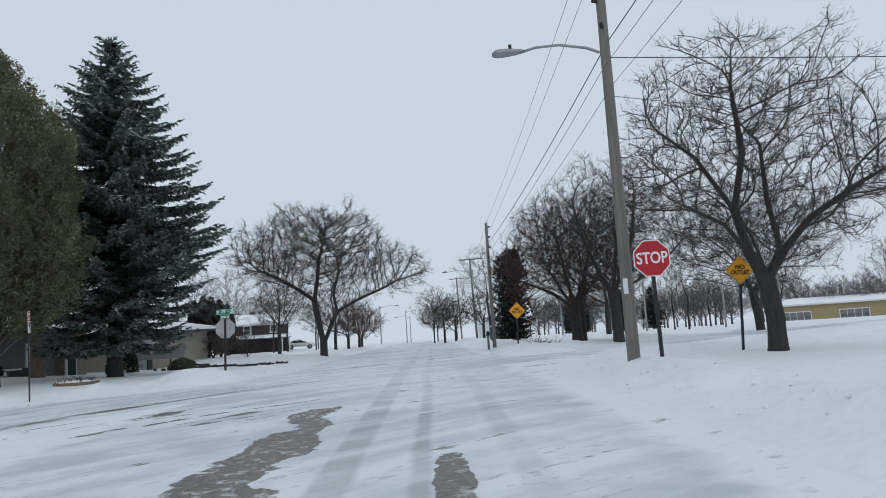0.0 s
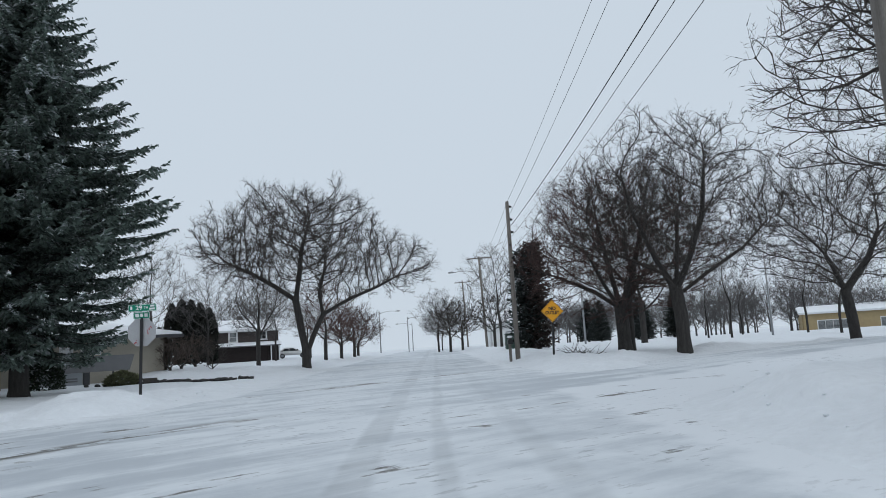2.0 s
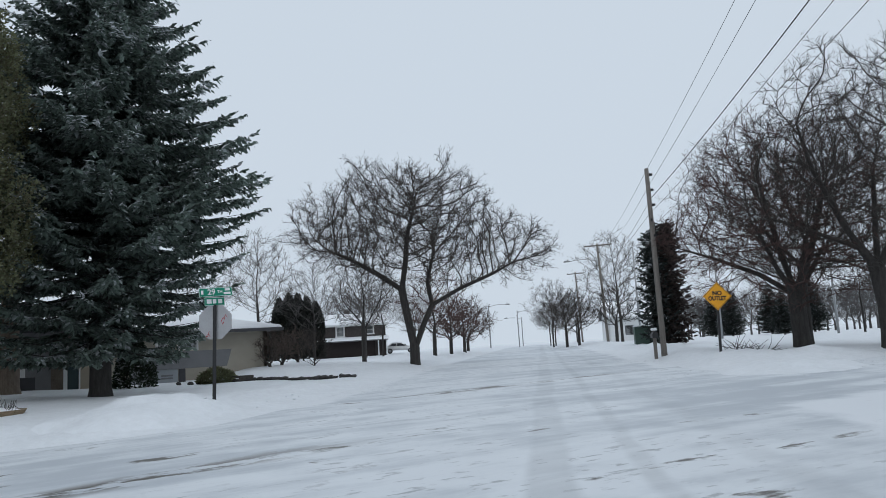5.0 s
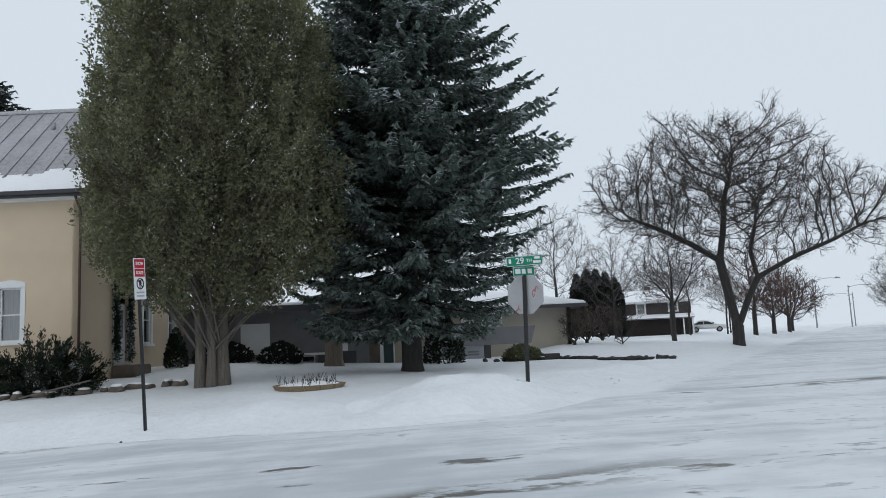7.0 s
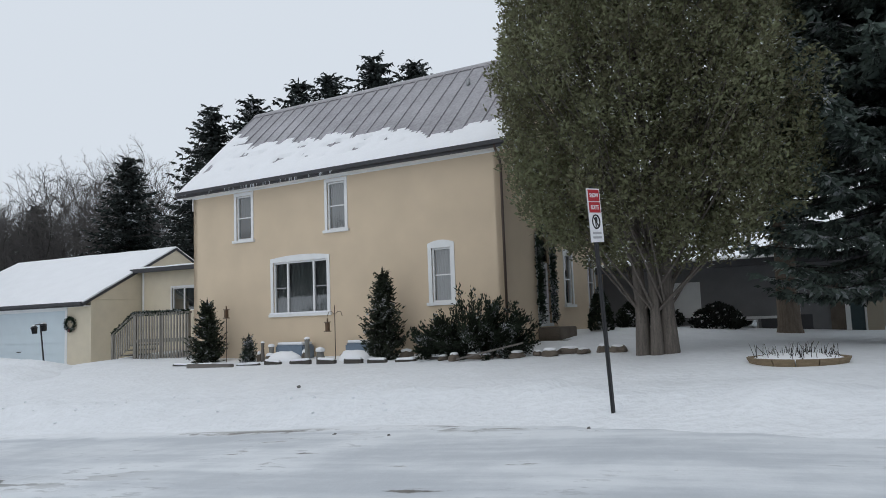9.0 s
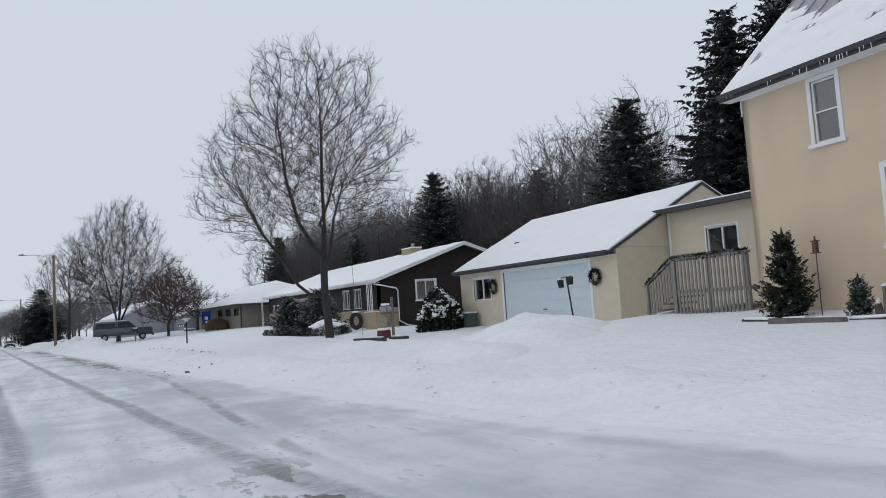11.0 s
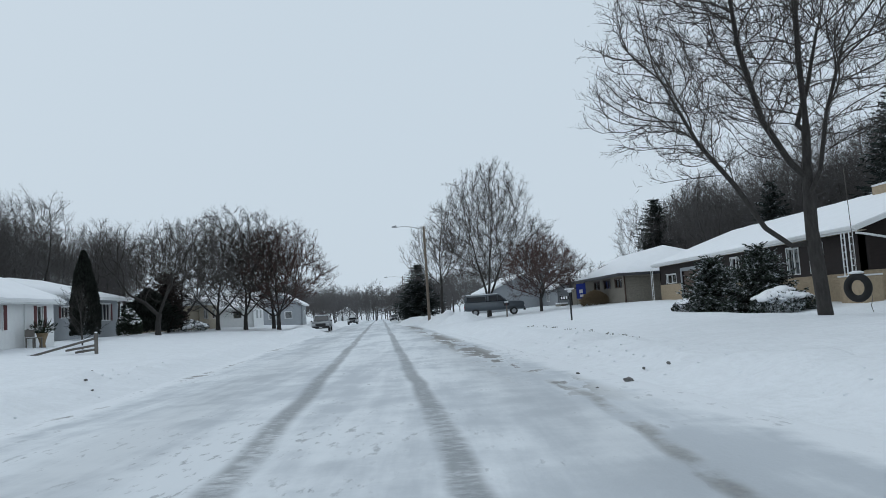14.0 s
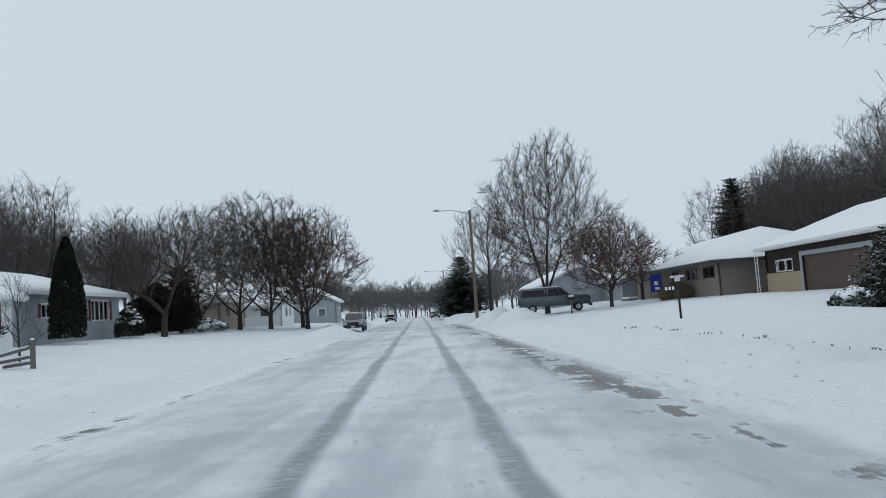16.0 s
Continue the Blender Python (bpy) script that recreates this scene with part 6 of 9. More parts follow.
def parking_sign():
    g = G(0.82, 29.6)
    s = thing("snow_route_sign", 0.82, 29.6, g, 71, "narrow red and white parking sign on a leaning post", "road sign", tilt=(0, -4.5))
    h = 3.0 - g
    part("post", boxes((-0.03, 0.03, -0.018, 0.018, -0.5, h), bevel=0.005), BLACKMETAL, s)
    part("sign_back", boxes((-0.155, 0.155, -0.026, -0.022, h - 0.744, h - 0.024)), SIGNBACK, s)
    f = part("sign_face", boxes((-0.15, 0.15, -0.03, -0.0265, h - 0.740, h - 0.028)), SIGNWHITE, s)
    part("red_panel", boxes((-0.13, 0.13, -0.033, -0.0305, h - 0.197, h - 0.042), (-0.13, 0.13, -0.033, -0.0305, h - 0.348, h - 0.208)), SIGNRED, f)
    text_part("SNOW", 0.08, SIGNWHITE, f, pose(0, -0.0345, h - 0.121), squeeze=0.8)
    text_part("ROUTE", 0.08, SIGNWHITE, f, pose(0, -0.0345, h - 0.280), squeeze=0.72)
    v, fc = [], []
    tube_rows([Vector((0.085 * math.cos(i * 0.3927), -0.031, h - 0.470 + 0.09 * math.sin(i * 0.3927))) for i in range(17)], [0.011] * 17, 5, v, fc)
    tube_rows([Vector((-0.06, -0.031, h - 0.406)), Vector((0.06, -0.031, h - 0.535))], [0.01, 0.01], 5, v, fc)
    raw_part("prohibition_ring", v, fc, INK, f)
    part("symbol_bar", boxes((-0.02, 0.005, -0.0325, -0.0305, h - 0.542, h - 0.406), (0.005, 0.035, -0.0325, -0.0305, h - 0.470, h - 0.406)), INK, f)
    part("letter_bar", boxes((-0.1, 0.1, -0.0325, -0.0305, h - 0.636, h - 0.607)), SIGNBACK, f)
    part("letter_bar", boxes((-0.1, 0.1, -0.0325, -0.0305, h - 0.694, h - 0.665)), SIGNBACK, f)


def utility_pole(x, y, top, r, label, arm=None, lamp=None, lean=(0, 0), wood=POLEWOOD, notice=False):
    g = G(x, y)
    p = thing("utility_pole", x, y, g, 0, label, "utility pole", "utility poles", tilt=lean)
    h = top - g
    rnd = random.Random(int(x * 7))
    tube("shaft", [(0, 0, -0.6), (0, 0, 0.0), (0, 0, h * 0.5), (0, 0, h)], [r * 1.12, r * 1.1, r * 0.95, r * 0.78], wood, p, 14)
    if arm:
        az, length, z = arm
        part("crossarm", turned(boxes((-length / 2, length / 2, -0.05, 0.05, -0.06, 0.06)), pose(0, -r, z - g, 0, 0, az)), wood, p)
        for k in (-0.45, -0.2, 0.2, 0.45):
            part("insulator", turned(boxes((k * length - 0.03, k * length + 0.03, -0.03, 0.03, 0.06, 0.2), bevel=0.012), pose(0, -r, z - g, 0, 0, az)), STEEL, p)
    if lamp:
        lx, ly, lz, az = lamp
        d = Vector((lx - x, ly - y, 0))
        n = d.normalized()
        z0 = lz - g - 0.25
        q = [Vector((n.x * r, n.y * r, z0)), Vector((0, 0, z0 + 0.14)) + d * 0.22, Vector((0, 0, z0 + 0.29)) + d * 0.55, Vector((0, 0, z0 + 0.3)) + d * 0.85, Vector((0, 0, z0 + 0.24)) + d]
        v, f = [], []
        tube_rows(q, [0.035, 0.034, 0.032, 0.03, 0.03], 8, v, f)
        arm_ob = raw_part("lamp_arm", v, f, STEEL, p, smooth=True)
        head = bmesh.new()
        secs = ((0.0, 0.05, 0.05), (0.18, 0.10, 0.09), (0.45, 0.15, 0.12), (0.62, 0.15, 0.11), (0.72, 0.08, 0.05))
        rows = [[head.verts.new((s, w * math.cos(a), hh * (math.sin(a) if math.sin(a) > 0 else 0.55 * math.sin(a)))) for a in [6.283 * k / 12 for k in range(12)]] for s, w, hh in secs]
        for a, b in zip(rows, rows[1:]):
            for k in range(12):
                head.faces.new((a[k], a[(k + 1) % 12], b[(k + 1) % 12], b[k]))
        head.faces.new(rows[0][::-1]), head.faces.new(rows[-1])
        m = pose(*(Vector((0, 0, z0 + 0.24)) + d), 0, 0, math.degrees(math.atan2(n.y, n.x)))
        lm = part("lamp_head", turned(head, m), STEEL, arm_ob, "grey cobra street lamp head", smooth=True)
        tube("photocell", [m @ Vector((0.3, 0, 0.1)), m @ Vector((0.3, 0, 0.2))], 0.04, BLACKMETAL, arm_ob, 8)
    for k in range(5):
        z = h - 0.25 - k * 0.62
        a = rnd.uniform(0, 6.28)
        if z > h * 0.55:
            part("insulator", turned(boxes((r * 0.7, r + 0.11, -0.035, 0.035, -0.05, 0.05), bevel=0.014), pose(0, 0, z, 0, 0, math.degrees(a))), BLACKMETAL, p)
    if notice:
        part("notice_tag", turned(boxes((-0.05, 0.05, -r * 1.08 - 0.01, -r * 1.08, 1.35, 1.68)), pose(0, 0, 0, 0, 0, -62)), SIGNWHITE, p, "small white and red tag")
    return p


def cable(a, b, sag, r=0.007):
    a, b = Vector(a), Vector(b)
    n = 16
    pts = [a.lerp(b, i / n) - Vector((0, 0, sag * 4 * (i / n) * (1 - i / n))) for i in range(n + 1)]
    c = thing("overhead_cable", *a, 0, "black overhead cable strung between utility poles", "cable", "overhead cables")
    v, f = [], []
    tube_rows([p - a for p in pts], [r] * (n + 1), 4, v, f)
    raw_part("strand", v, f, CABLE, c)


stop_sign()
street_name_sign()
no_outlet(22.5, 30.3, G(22.5, 30.3), 2.33, -30, 1.9, "amber diamond no outlet sign on a black post beside the road")
no_outlet(18.0, 14.68, G(18.0, 14.68), 2.66, -42, 3.5, "amber diamond no outlet sign half hidden by branches")
parking_sign()
P1, P2, P3, P4 = (10.43, 12.24), (25.45, 35.95), (49.0, 68.8), (71.1, 102.3)
utility_pole(*P1, 10.6, 0.125, "tall weathered wooden utility pole carrying a street lamp", lamp=(9.14, 13.5, 7.56, 0), notice=True)
utility_pole(*P2, 7.9, 0.105, "grey wooden utility pole on the snowy verge")
utility_pole(*P3, 10.1, 0.12, "wooden utility pole with a crossarm and street lamp", arm=(-34, 2.6, 9.9), lamp=(47.0, 70.4, 8.7, 0), lean=(0, -2))
utility_pole(*P4, 11.2, 0.12, "far wooden utility pole with a crossarm", arm=(-34, 2.6, 10.9), lean=(0, -2))
P0 = (-9.6, -17.9)
utility_pole(*P0, 10.4, 0.125, "tall wooden utility pole behind the stop line")
for za, zb, zc, off in ((10.35, 7.85, 9.9, 0.0), (9.7, 7.3, 9.7, 0.12), (7.55, 6.7, 8.2, 0.1), (6.9, 6.0, 7.4, -0.12), (6.55, 5.6, 7.0, 0.12)):
    cable((P1[0] + off, P1[1], za), (P2[0] + off, P2[1], zb), 0.25, 0.012 if za < 7.8 and za > 7 else 0.006)
    cable((P2[0] + off, P2[1], zb), (P3[0] + off * 6, P3[1], zc), 0.35)
    cable((P1[0] + off, P1[1], za), (P0[0] + off, P0[1], za - 0.2), 0.4, 0.012 if za < 7.8 and za > 7 else 0.006)
cable((P1[0] + 0.12, P1[1], 7.2), (38, -6, 7.0), 0.5, 0.010)
cable((P1[0] + 0.12, P1[1], 6.3), (38, 2, 5.6), 0.4)
cable((P3[0], P3[1], 9.9), (P4[0], P4[1], 10.9), 0.4)


# ---- the brown ranch house and its neighbour ----
def brick_field(parent, m, x0, x1, z0, z1, material, bw=0.4, bh=0.14):
    """Courses of long bricks before a wall, joined as one part where they are too fine to pick apart."""
    bm = bmesh.new()
    row = 0
    z = z0
    while z < z1 - 0.02:
        x = x0 - (bw / 2 if row % 2 else 0)
        while x < x1:
            a, b = max(x, x0) + 0.005, min(x + bw, x1) - 0.005
            if b - a > 0.03:
                vs = [bm.verts.new(p) for p in ((a, -0.02, z + 0.006), (b, -0.02, z + 0.006), (b, -0.02, z + bh - 0.006), (a, -0.02, z + bh - 0.006), (a, 0, z), (b, 0, z), (b, 0, z + bh), (a, 0, z + bh))]
                for q in ((0, 1, 2, 3), (0, 4, 5, 1), (3, 2, 6, 7), (0, 3, 7, 4), (1, 5, 6, 2)):
                    bm.faces.new([vs[i] for i in q])
            x += bw
        z += bh
        row += 1
    ob = part("brickwork", turned(bm, m), material, parent, "courses of long tan bricks")
    tagged(ob, kind="stuff")


def brown_ranch():
    h = thing("brown_ranch_house", -76.6, 42.2, 0.0, 0, "low dark brown ranch house with tan brick and a snowy roof", "house")
    L, D, E, R = 28.0, 13.1, 2.98, 5.22
    gw = (2.85, 4.3, 1.5, 2.8)
    s1, s2 = (21.4, 22.6, 1.15, 2.5), (23.7, 24.9, 1.15, 2.5)
    s3 = (14.2, 15.4, 1.5, 2.5)
    gar = (5.3, 12.6, -0.7, 2.15)
    small = (1.6, 3.9, 1.35, 2.05)
    sp = four_walls(h, L, D, -1.3, E, BROWNSIDING, {"E": [gw], "S": [s1, s2, s3, gar, small]}, gables={"E": R, "W": R})
    window(h, sp["E"], *gw, lights=2, sash=False, trim=0.1, curtain="full", label="white-framed sliding window with curtains")
    for w in (s1, s2, s3):
        window(h, sp["S"], *w, lights=2, sash=False, trim=0.06, sill=False)
    window(h, sp["S"], *small, lights=2, sash=False, trim=0.04, sill=False)
    # dark door and panels stand in for the shade inside the carport
    d = part("garage_door", boxes((5.3, 12.6, 0.13, 0.15, -0.7, 2.16)), BROWNMETAL, h, "dark panelled sheet for the carport's shaded inside")
    for z in (-0.7, -0.22, 0.26, 0.74, 1.22, 1.7):
        part("panel", boxes((5.31, 12.59, 0.105, 0.128, z, z + 0.46), bevel=0.008), BROWNMETAL, d)
    part("door_trim", ring(5.0, 12.9, -0.9, 2.4, 0.25, -0.04, 0.02), GREYSIDING, h)
    for a, b, top in ((0.0, 5.0, E - 0.1), (12.95, 21.3, 1.0), (21.3, 27.95, 1.0)):
        brick_field(h, sp["S"], a, b, -0.8, top if a else 1.3, TANBRICK)
    brick_field(h, sp["E"], 0.0, 1.4, -1.0, 1.05, TANBRICK)
    gable_roof(h, 0, L, 0, D, E, R, 0.42, 0.5, SLATE, WHITE, snow=0.10, seed=15, soffit=BEIGE)
    c = part("chimney", boxes((20.0, 21.8, 5.6, 6.5, 4.2, 5.6), bevel=0.02), TANBRICK, h, "broad tan brick chimney")
    part("chimney_snow", boxes((19.95, 21.85, 5.55, 6.55, 5.602, 5.7), bevel=0.05), ROOFSNOW, c)
    tube("flue", [(21.2, 6.05, 5.6), (21.2, 6.05, 6.0)], 0.13, STEEL, c)
    # porch: brick pedestal, iron trellis, downspout
    part("porch_pedestal", boxes((27.4, 29.3, -0.75, -0.05, -1.3, 0.85), bevel=0.02), TANBRICK, h, "tan brick porch pedestal")
    part("porch_cap", boxes((27.35, 29.35, -0.8, -0.03, 0.852, 0.92), bevel=0.01), WHITE, h)
    tr = []
    for x in (27.75, 28.0, 28.35, 28.6):
        tr.append((x - 0.02, x + 0.02, -0.7, -0.66, 0.92, 2.72))
    for z in (1.3, 1.6, 1.9, 2.2, 2.5):
        tr.append((27.75, 28.0, -0.69, -0.67, z, z + 0.03)), tr.append((28.35, 28.6, -0.69, -0.67, z, z + 0.03))
    part("iron_trellis", boxes(*tr), WHITE, h, "white iron trellis porch post")
    part("carport_post", boxes((0.35, 0.39, -0.85, -0.81, -0.8, 2.62), (0.75, 0.79, -0.85, -0.81, -0.8, 2.62), *[(0.39, 0.75, -0.84, -0.82, z, z + 0.03) for z in (0.0, 0.5, 1.0, 1.5, 2.0)]), WHITE, h, "white iron post")
    tube("downspout", [(28.45, -0.45, 2.68), (28.5, -0.1, 2.62), (28.4, 1.15, 2.36), (28.1, 1.4, 2.2), (28.1, 1.4, 0.2), (28.2, 1.9, -0.1), (28.3, 2.7, -0.32)], 0.05, WHITE, h, 8, "white downspout")


def brick_ranch():
    h = thing("brick_ranch_house", -105.0, 40.0, 0.0, 0, "low grey-brown brick ranch house under a snowy hip roof", "house")
    L, D, E = 26.0, 10.0, 2.35
    ws = [(14.0, 16.4, 1.35, 2.15), (18.2, 20.8, 1.35, 2.15), (22.4, 24.8, 1.35, 2.15), (8.6, 9.8, -0.6, 1.9)]
    sp = four_walls(h, L, D, -1.2, E, GREYBRICK, {"S": ws})
    for w in ws[:3]:
        window(h, sp["S"], *w, lights=2, sash=False, trim=0.05, sill=False, frame=BROWNMETAL)
    part("door", boxes((8.6, 9.8, 0.05, 0.1, -0.6, 1.9)), BROWNMETAL, h)
    brick_field(h, sp["E"], 0.0, D, -0.6, E - 0.1, GREYBRICK, bw=0.4, bh=0.2)
    hip_roof(h, 0, L, 0, D, E, 4.7, 0.8, SLATE, DARKTRIM)
    tube("downspout", [(L + 0.08, -0.1, E), (L + 0.08, -0.1, -0.5)], 0.06, BROWNMETAL, h, 8)
    p = part("planter_box", boxes((3.0, 6.5, -2.2, -1.4, -0.8, 0.15), bevel=0.03), GREYBRICK, h)
    part("snow_cap", boxes((2.95, 6.55, -2.25, -1.35, 0.152, 0.3), bevel=0.06), ROOFSNOW, p)


brown_ranch()
brick_ranch()


def plain_house(name, x, y, z, rz, L, D, E, R, wall, roof_kind, label, windows=(), trim=WHITE, axis="x", courses=0.0, shutters=None, door=None):
    h = thing(name, x, y, z, rz, label, "house")
    ops = {}
    for side, a, b, c, d, n in windows:
        ops.setdefault(side, []).append((a, b, c, d))
    if door:
        ops.setdefault(door[0], []).append(door[1:5])
    gab = None
    if roof_kind == "gable":
        gab = {"E": R, "W": R} if axis == "x" else {"S": R, "N": R}
    sp = four_walls(h, L, D, -0.8, E, wall, ops, courses=courses, gables=gab)
    for side, a, b, c, d, n in windows:
        window(h, sp[side], a, b, c, d, lights=n, sash=False, trim=0.07, sill=False, frame=trim, shutters=shutters)
    if door:
        part("door", turned(boxes((door[1], door[2], 0.05, 0.1, door[3], door[4])), sp[door[0]]), door[5], h)
    if roof_kind == "gable":
        gable_roof(h, 0, L, 0, D, E, R, 0.5, 0.4, SLATE, trim, snow=0.18, seed=int(abs(x)), axis=axis)
    else:
        hip_roof(h, 0, L, 0, D, E, R, 0.6, SLATE, trim)
    return h


# south side of the street: fronts look north
w1 = plain_house("white_cottage", -51.3, 2.0, 0.25, 184.2, 11.0, 9.0, 2.35, 4.2, WHITE, "gable", "white cottage with dark red shutters and a snowy roof", windows=(("S", 8.9, 9.6, 0.75, 2.0, 1), ("S", 3.0, 5.0, 0.7, 2.0, 2)), courses=0.14, shutters=WINE, door=("S", 6.3, 7.4, 0.0, 2.1, WHITE))
w2 = plain_house("grey_ranch_house", -69.5, -3.2, 0.42, 184.2, 14.6, 9.0, 2.7, 4.3, GREYSIDING, "hip", "grey sided ranch house with white windows and a snowy roof", windows=(("S", 9.8, 12.8, 0.95, 2.4, 4), ("S", 2.9, 4.3, 1.25, 2.1, 2)), courses=0.16, shutters=WINE)
plain_house("far_ranch_house", -106.0, -4.0, 0.3, 184.2, 11.0, 8.0, 2.5, 4.2, BEIGE, "hip", "beige ranch house with a snowy roof among bare trees", windows=(("S", 2.5, 4.5, 0.8, 2.0, 2), ("S", 7.0, 8.5, 0.8, 2.0, 1), ("W", 3.0, 4.6, 0.9, 2.0, 2)))
plain_house("far_cottage", -122.0, -1.5, 0.0, 184.2, 9.0, 8.0, 2.5, 4.5, WHITE, "gable", "small white cottage under snow among bare trees", windows=(("S", 2.5, 4.0, 0.8, 2.0, 2), ("S", 5.6, 6.8, 0.8, 2.0, 1), ("W", 2.0, 3.4, 0.9, 2.0, 2), ("W", 5.2, 6.4, 0.9, 2.0, 1)), axis="y")
plain_house("far_blue_house", -149.0, 0.5, -0.6, 184.2, 7.0, 8.0, 3.4, 5.6, GREYSIDING, "gable", "pale blue-grey house with a snowy roof down the street", windows=(("S", 3.0, 5.0, 1.0, 2.2, 2), ("W", 2.2, 3.4, 1.0, 2.2, 1), ("W", 5.0, 6.2, 1.0, 2.2, 1)))
plain_house("far_white_house", -297.0, -6.5, -3.0, 184.2, 7.0, 6.0, 3.0, 5.9, WHITE, "gable", "white gabled house far down the street", windows=(("S", 1.2, 2.4, 0.9, 2.2, 1), ("S", 4.4, 5.6, 0.9, 2.2, 1), ("W", 1.0, 2.0, 0.9, 2.2, 1), ("W", 3.8, 4.8, 0.9, 2.2, 1)))
plain_house("far_pale_house", -128.0, 30.0, -0.6, 4.2, 14.0, 9.0, 2.8, 4.8, GREYSIDING, "gable", "pale grey house behind the parked pickup", windows=(("S", 3.0, 5.0, 0.9, 2.1, 2), ("S", 9.0, 11.0, 0.9, 2.1, 2)))
plain_house("blue_grey_house", -118.5, 38.0, -0.4, 4.2, 12.0, 9.0, 2.6, 4.4, GREYSIDING, "gable", "blue-grey house with a low snowy roof", windows=(("S", 2.0, 3.6, 0.9, 2.1, 2), ("S", 6.0, 7.6, 0.9, 2.1, 2)))


# ---- the slate panelled house behind the spruces, and those further up the hill ----
def slate_house():
    h = thing("slate_panel_house", -5.0, 49.4, 0.2, 0, "low modern house with slate grey and white panels", "house")
    ops = [(4.8, 6.6, 0.1, 0.72)]
    sp = four_walls(h, 10.6, 9.0, -0.8, 2.7, SLATE, {"S": ops})
    for a, b in ((3.38, 4.64), (7.47, 8.03)):
        part("white_panel", boxes((a, b, -0.035, -0.004, 0.85, 2.2)), WHITE, h)
    for i in range(3):
        a = 4.8 + i * 0.6
        w = part("window", ring(a + 0.01, a + 0.59, 0.11, 0.71, 0.04, 0.02, 0.08), WHITE, h)
        g = part("pane", boxes((a + 0.05, a + 0.55, 0.05, 0.055, 0.15, 0.67)), GLASS, w)
    part("window_ledge", boxes((4.6, 7.3, -0.05, -0.004, 0.73, 0.83)), WHITE, h)
    part("door", boxes((9.62, 10.02, -0.03, 0.02, 0.0, 1.95)), TEALDOOR, h, "dark teal glazed front door")
    part("door_trim", boxes((9.45, 9.60, -0.06, 0.03, -0.1, 2.0), (9.45, 10.06, -0.06, 0.03, 1.96, 2.06), (10.04, 10.1, -0.06, 0.03, -0.1, 1.95)), WHITE, h)
    part("stone_panel", boxes((8.98, 9.44, -0.06, -0.004, -0.3, 2.0)), STONE, h, "brown rubble stone panel beside the door")
    part("base_panel", boxes((6.7, 8.4, -0.04, -0.004, -0.4, 0.84)), DARKTRIM, h, "dark panel below the windows")
    part("wall", boxes((10.1, 10.6, -0.05, -0.004, -0.6, 2.69)), BEIGE, h, "beige wall beside the door")
    part("roof", boxes((-0.8, 10.7, -0.9, 9.6, 2.72, 2.9)), SLATE, h)
    part("fascia", boxes((-0.84, 10.74, -0.95, -0.902, 2.66, 2.92)), DARKTRIM, h)
    vs, fs = snow_sheet(Vector((-0.75, -0.85, 2.902)), Vector((1, 0, 0)), Vector((0, 1, 0)), Vector((0, 0, 1)), 11.3, 10.3, 40, 20, 0.16, 9)
    raw_part("roof_snow", vs, fs, ROOFSNOW, h, smooth=True)
    # a low screen with a slanting end before the side wing, on pierced blocks
    k = thing("slate_garden_wall", 0.0, 50.2, 0.0, 0, "long dark grey panel screen standing on a low block wall", "garden wall")
    part("panel", prism([(7.0, 1.02), (11.37, 1.02), (11.6, 1.81), (7.0, 1.81)], "y", 0.0, 0.18), SLATE, k)
    part("block_base", boxes((7.15, 9.17, 0.1, 0.5, -0.3, 1.015), bevel=0.02), GREYSIDING, k, "pale pierced concrete blocks")
    # grey strips laid on the face stand in for the shaded slots
    for a, b in ((7.6, 8.1), (8.43, 8.94)):
        for z in (0.57, 0.69):
            part("slot_shade_strip", boxes((a, b, 0.085, 0.105, z, z + 0.08)), SLATE, k)
    part("post", boxes((9.22, 9.5, 0.1, 0.4, -0.3, 1.015)), DARKTRIM, k)
    part("post", boxes((10.55, 10.63, 0.05, 0.13, -0.3, 1.015)), DARKTRIM, k)
    b = thing("beige_wing", 5.45, 52.6, 0.0, 0, "pale beige side wing under a low snowy hip roof", "house")
    wn2 = [(3.0, 3.55, 1.9, 2.38), (4.0, 4.9, 1.9, 2.38)]
    sb = four_walls(b, 8.4, 7.6, -0.2, 2.74, PALEBEIGE, {"S": wn2})
    for w in wn2:
        window(b, sb["S"], *w, sash=False, trim=0.06, sill=False)
    hip_roof(b, 0, 8.4, 0, 7.6, 2.72, 3.75, 0.7, SLATE, DARKTRIM, thick=0.1, snow=0.13)


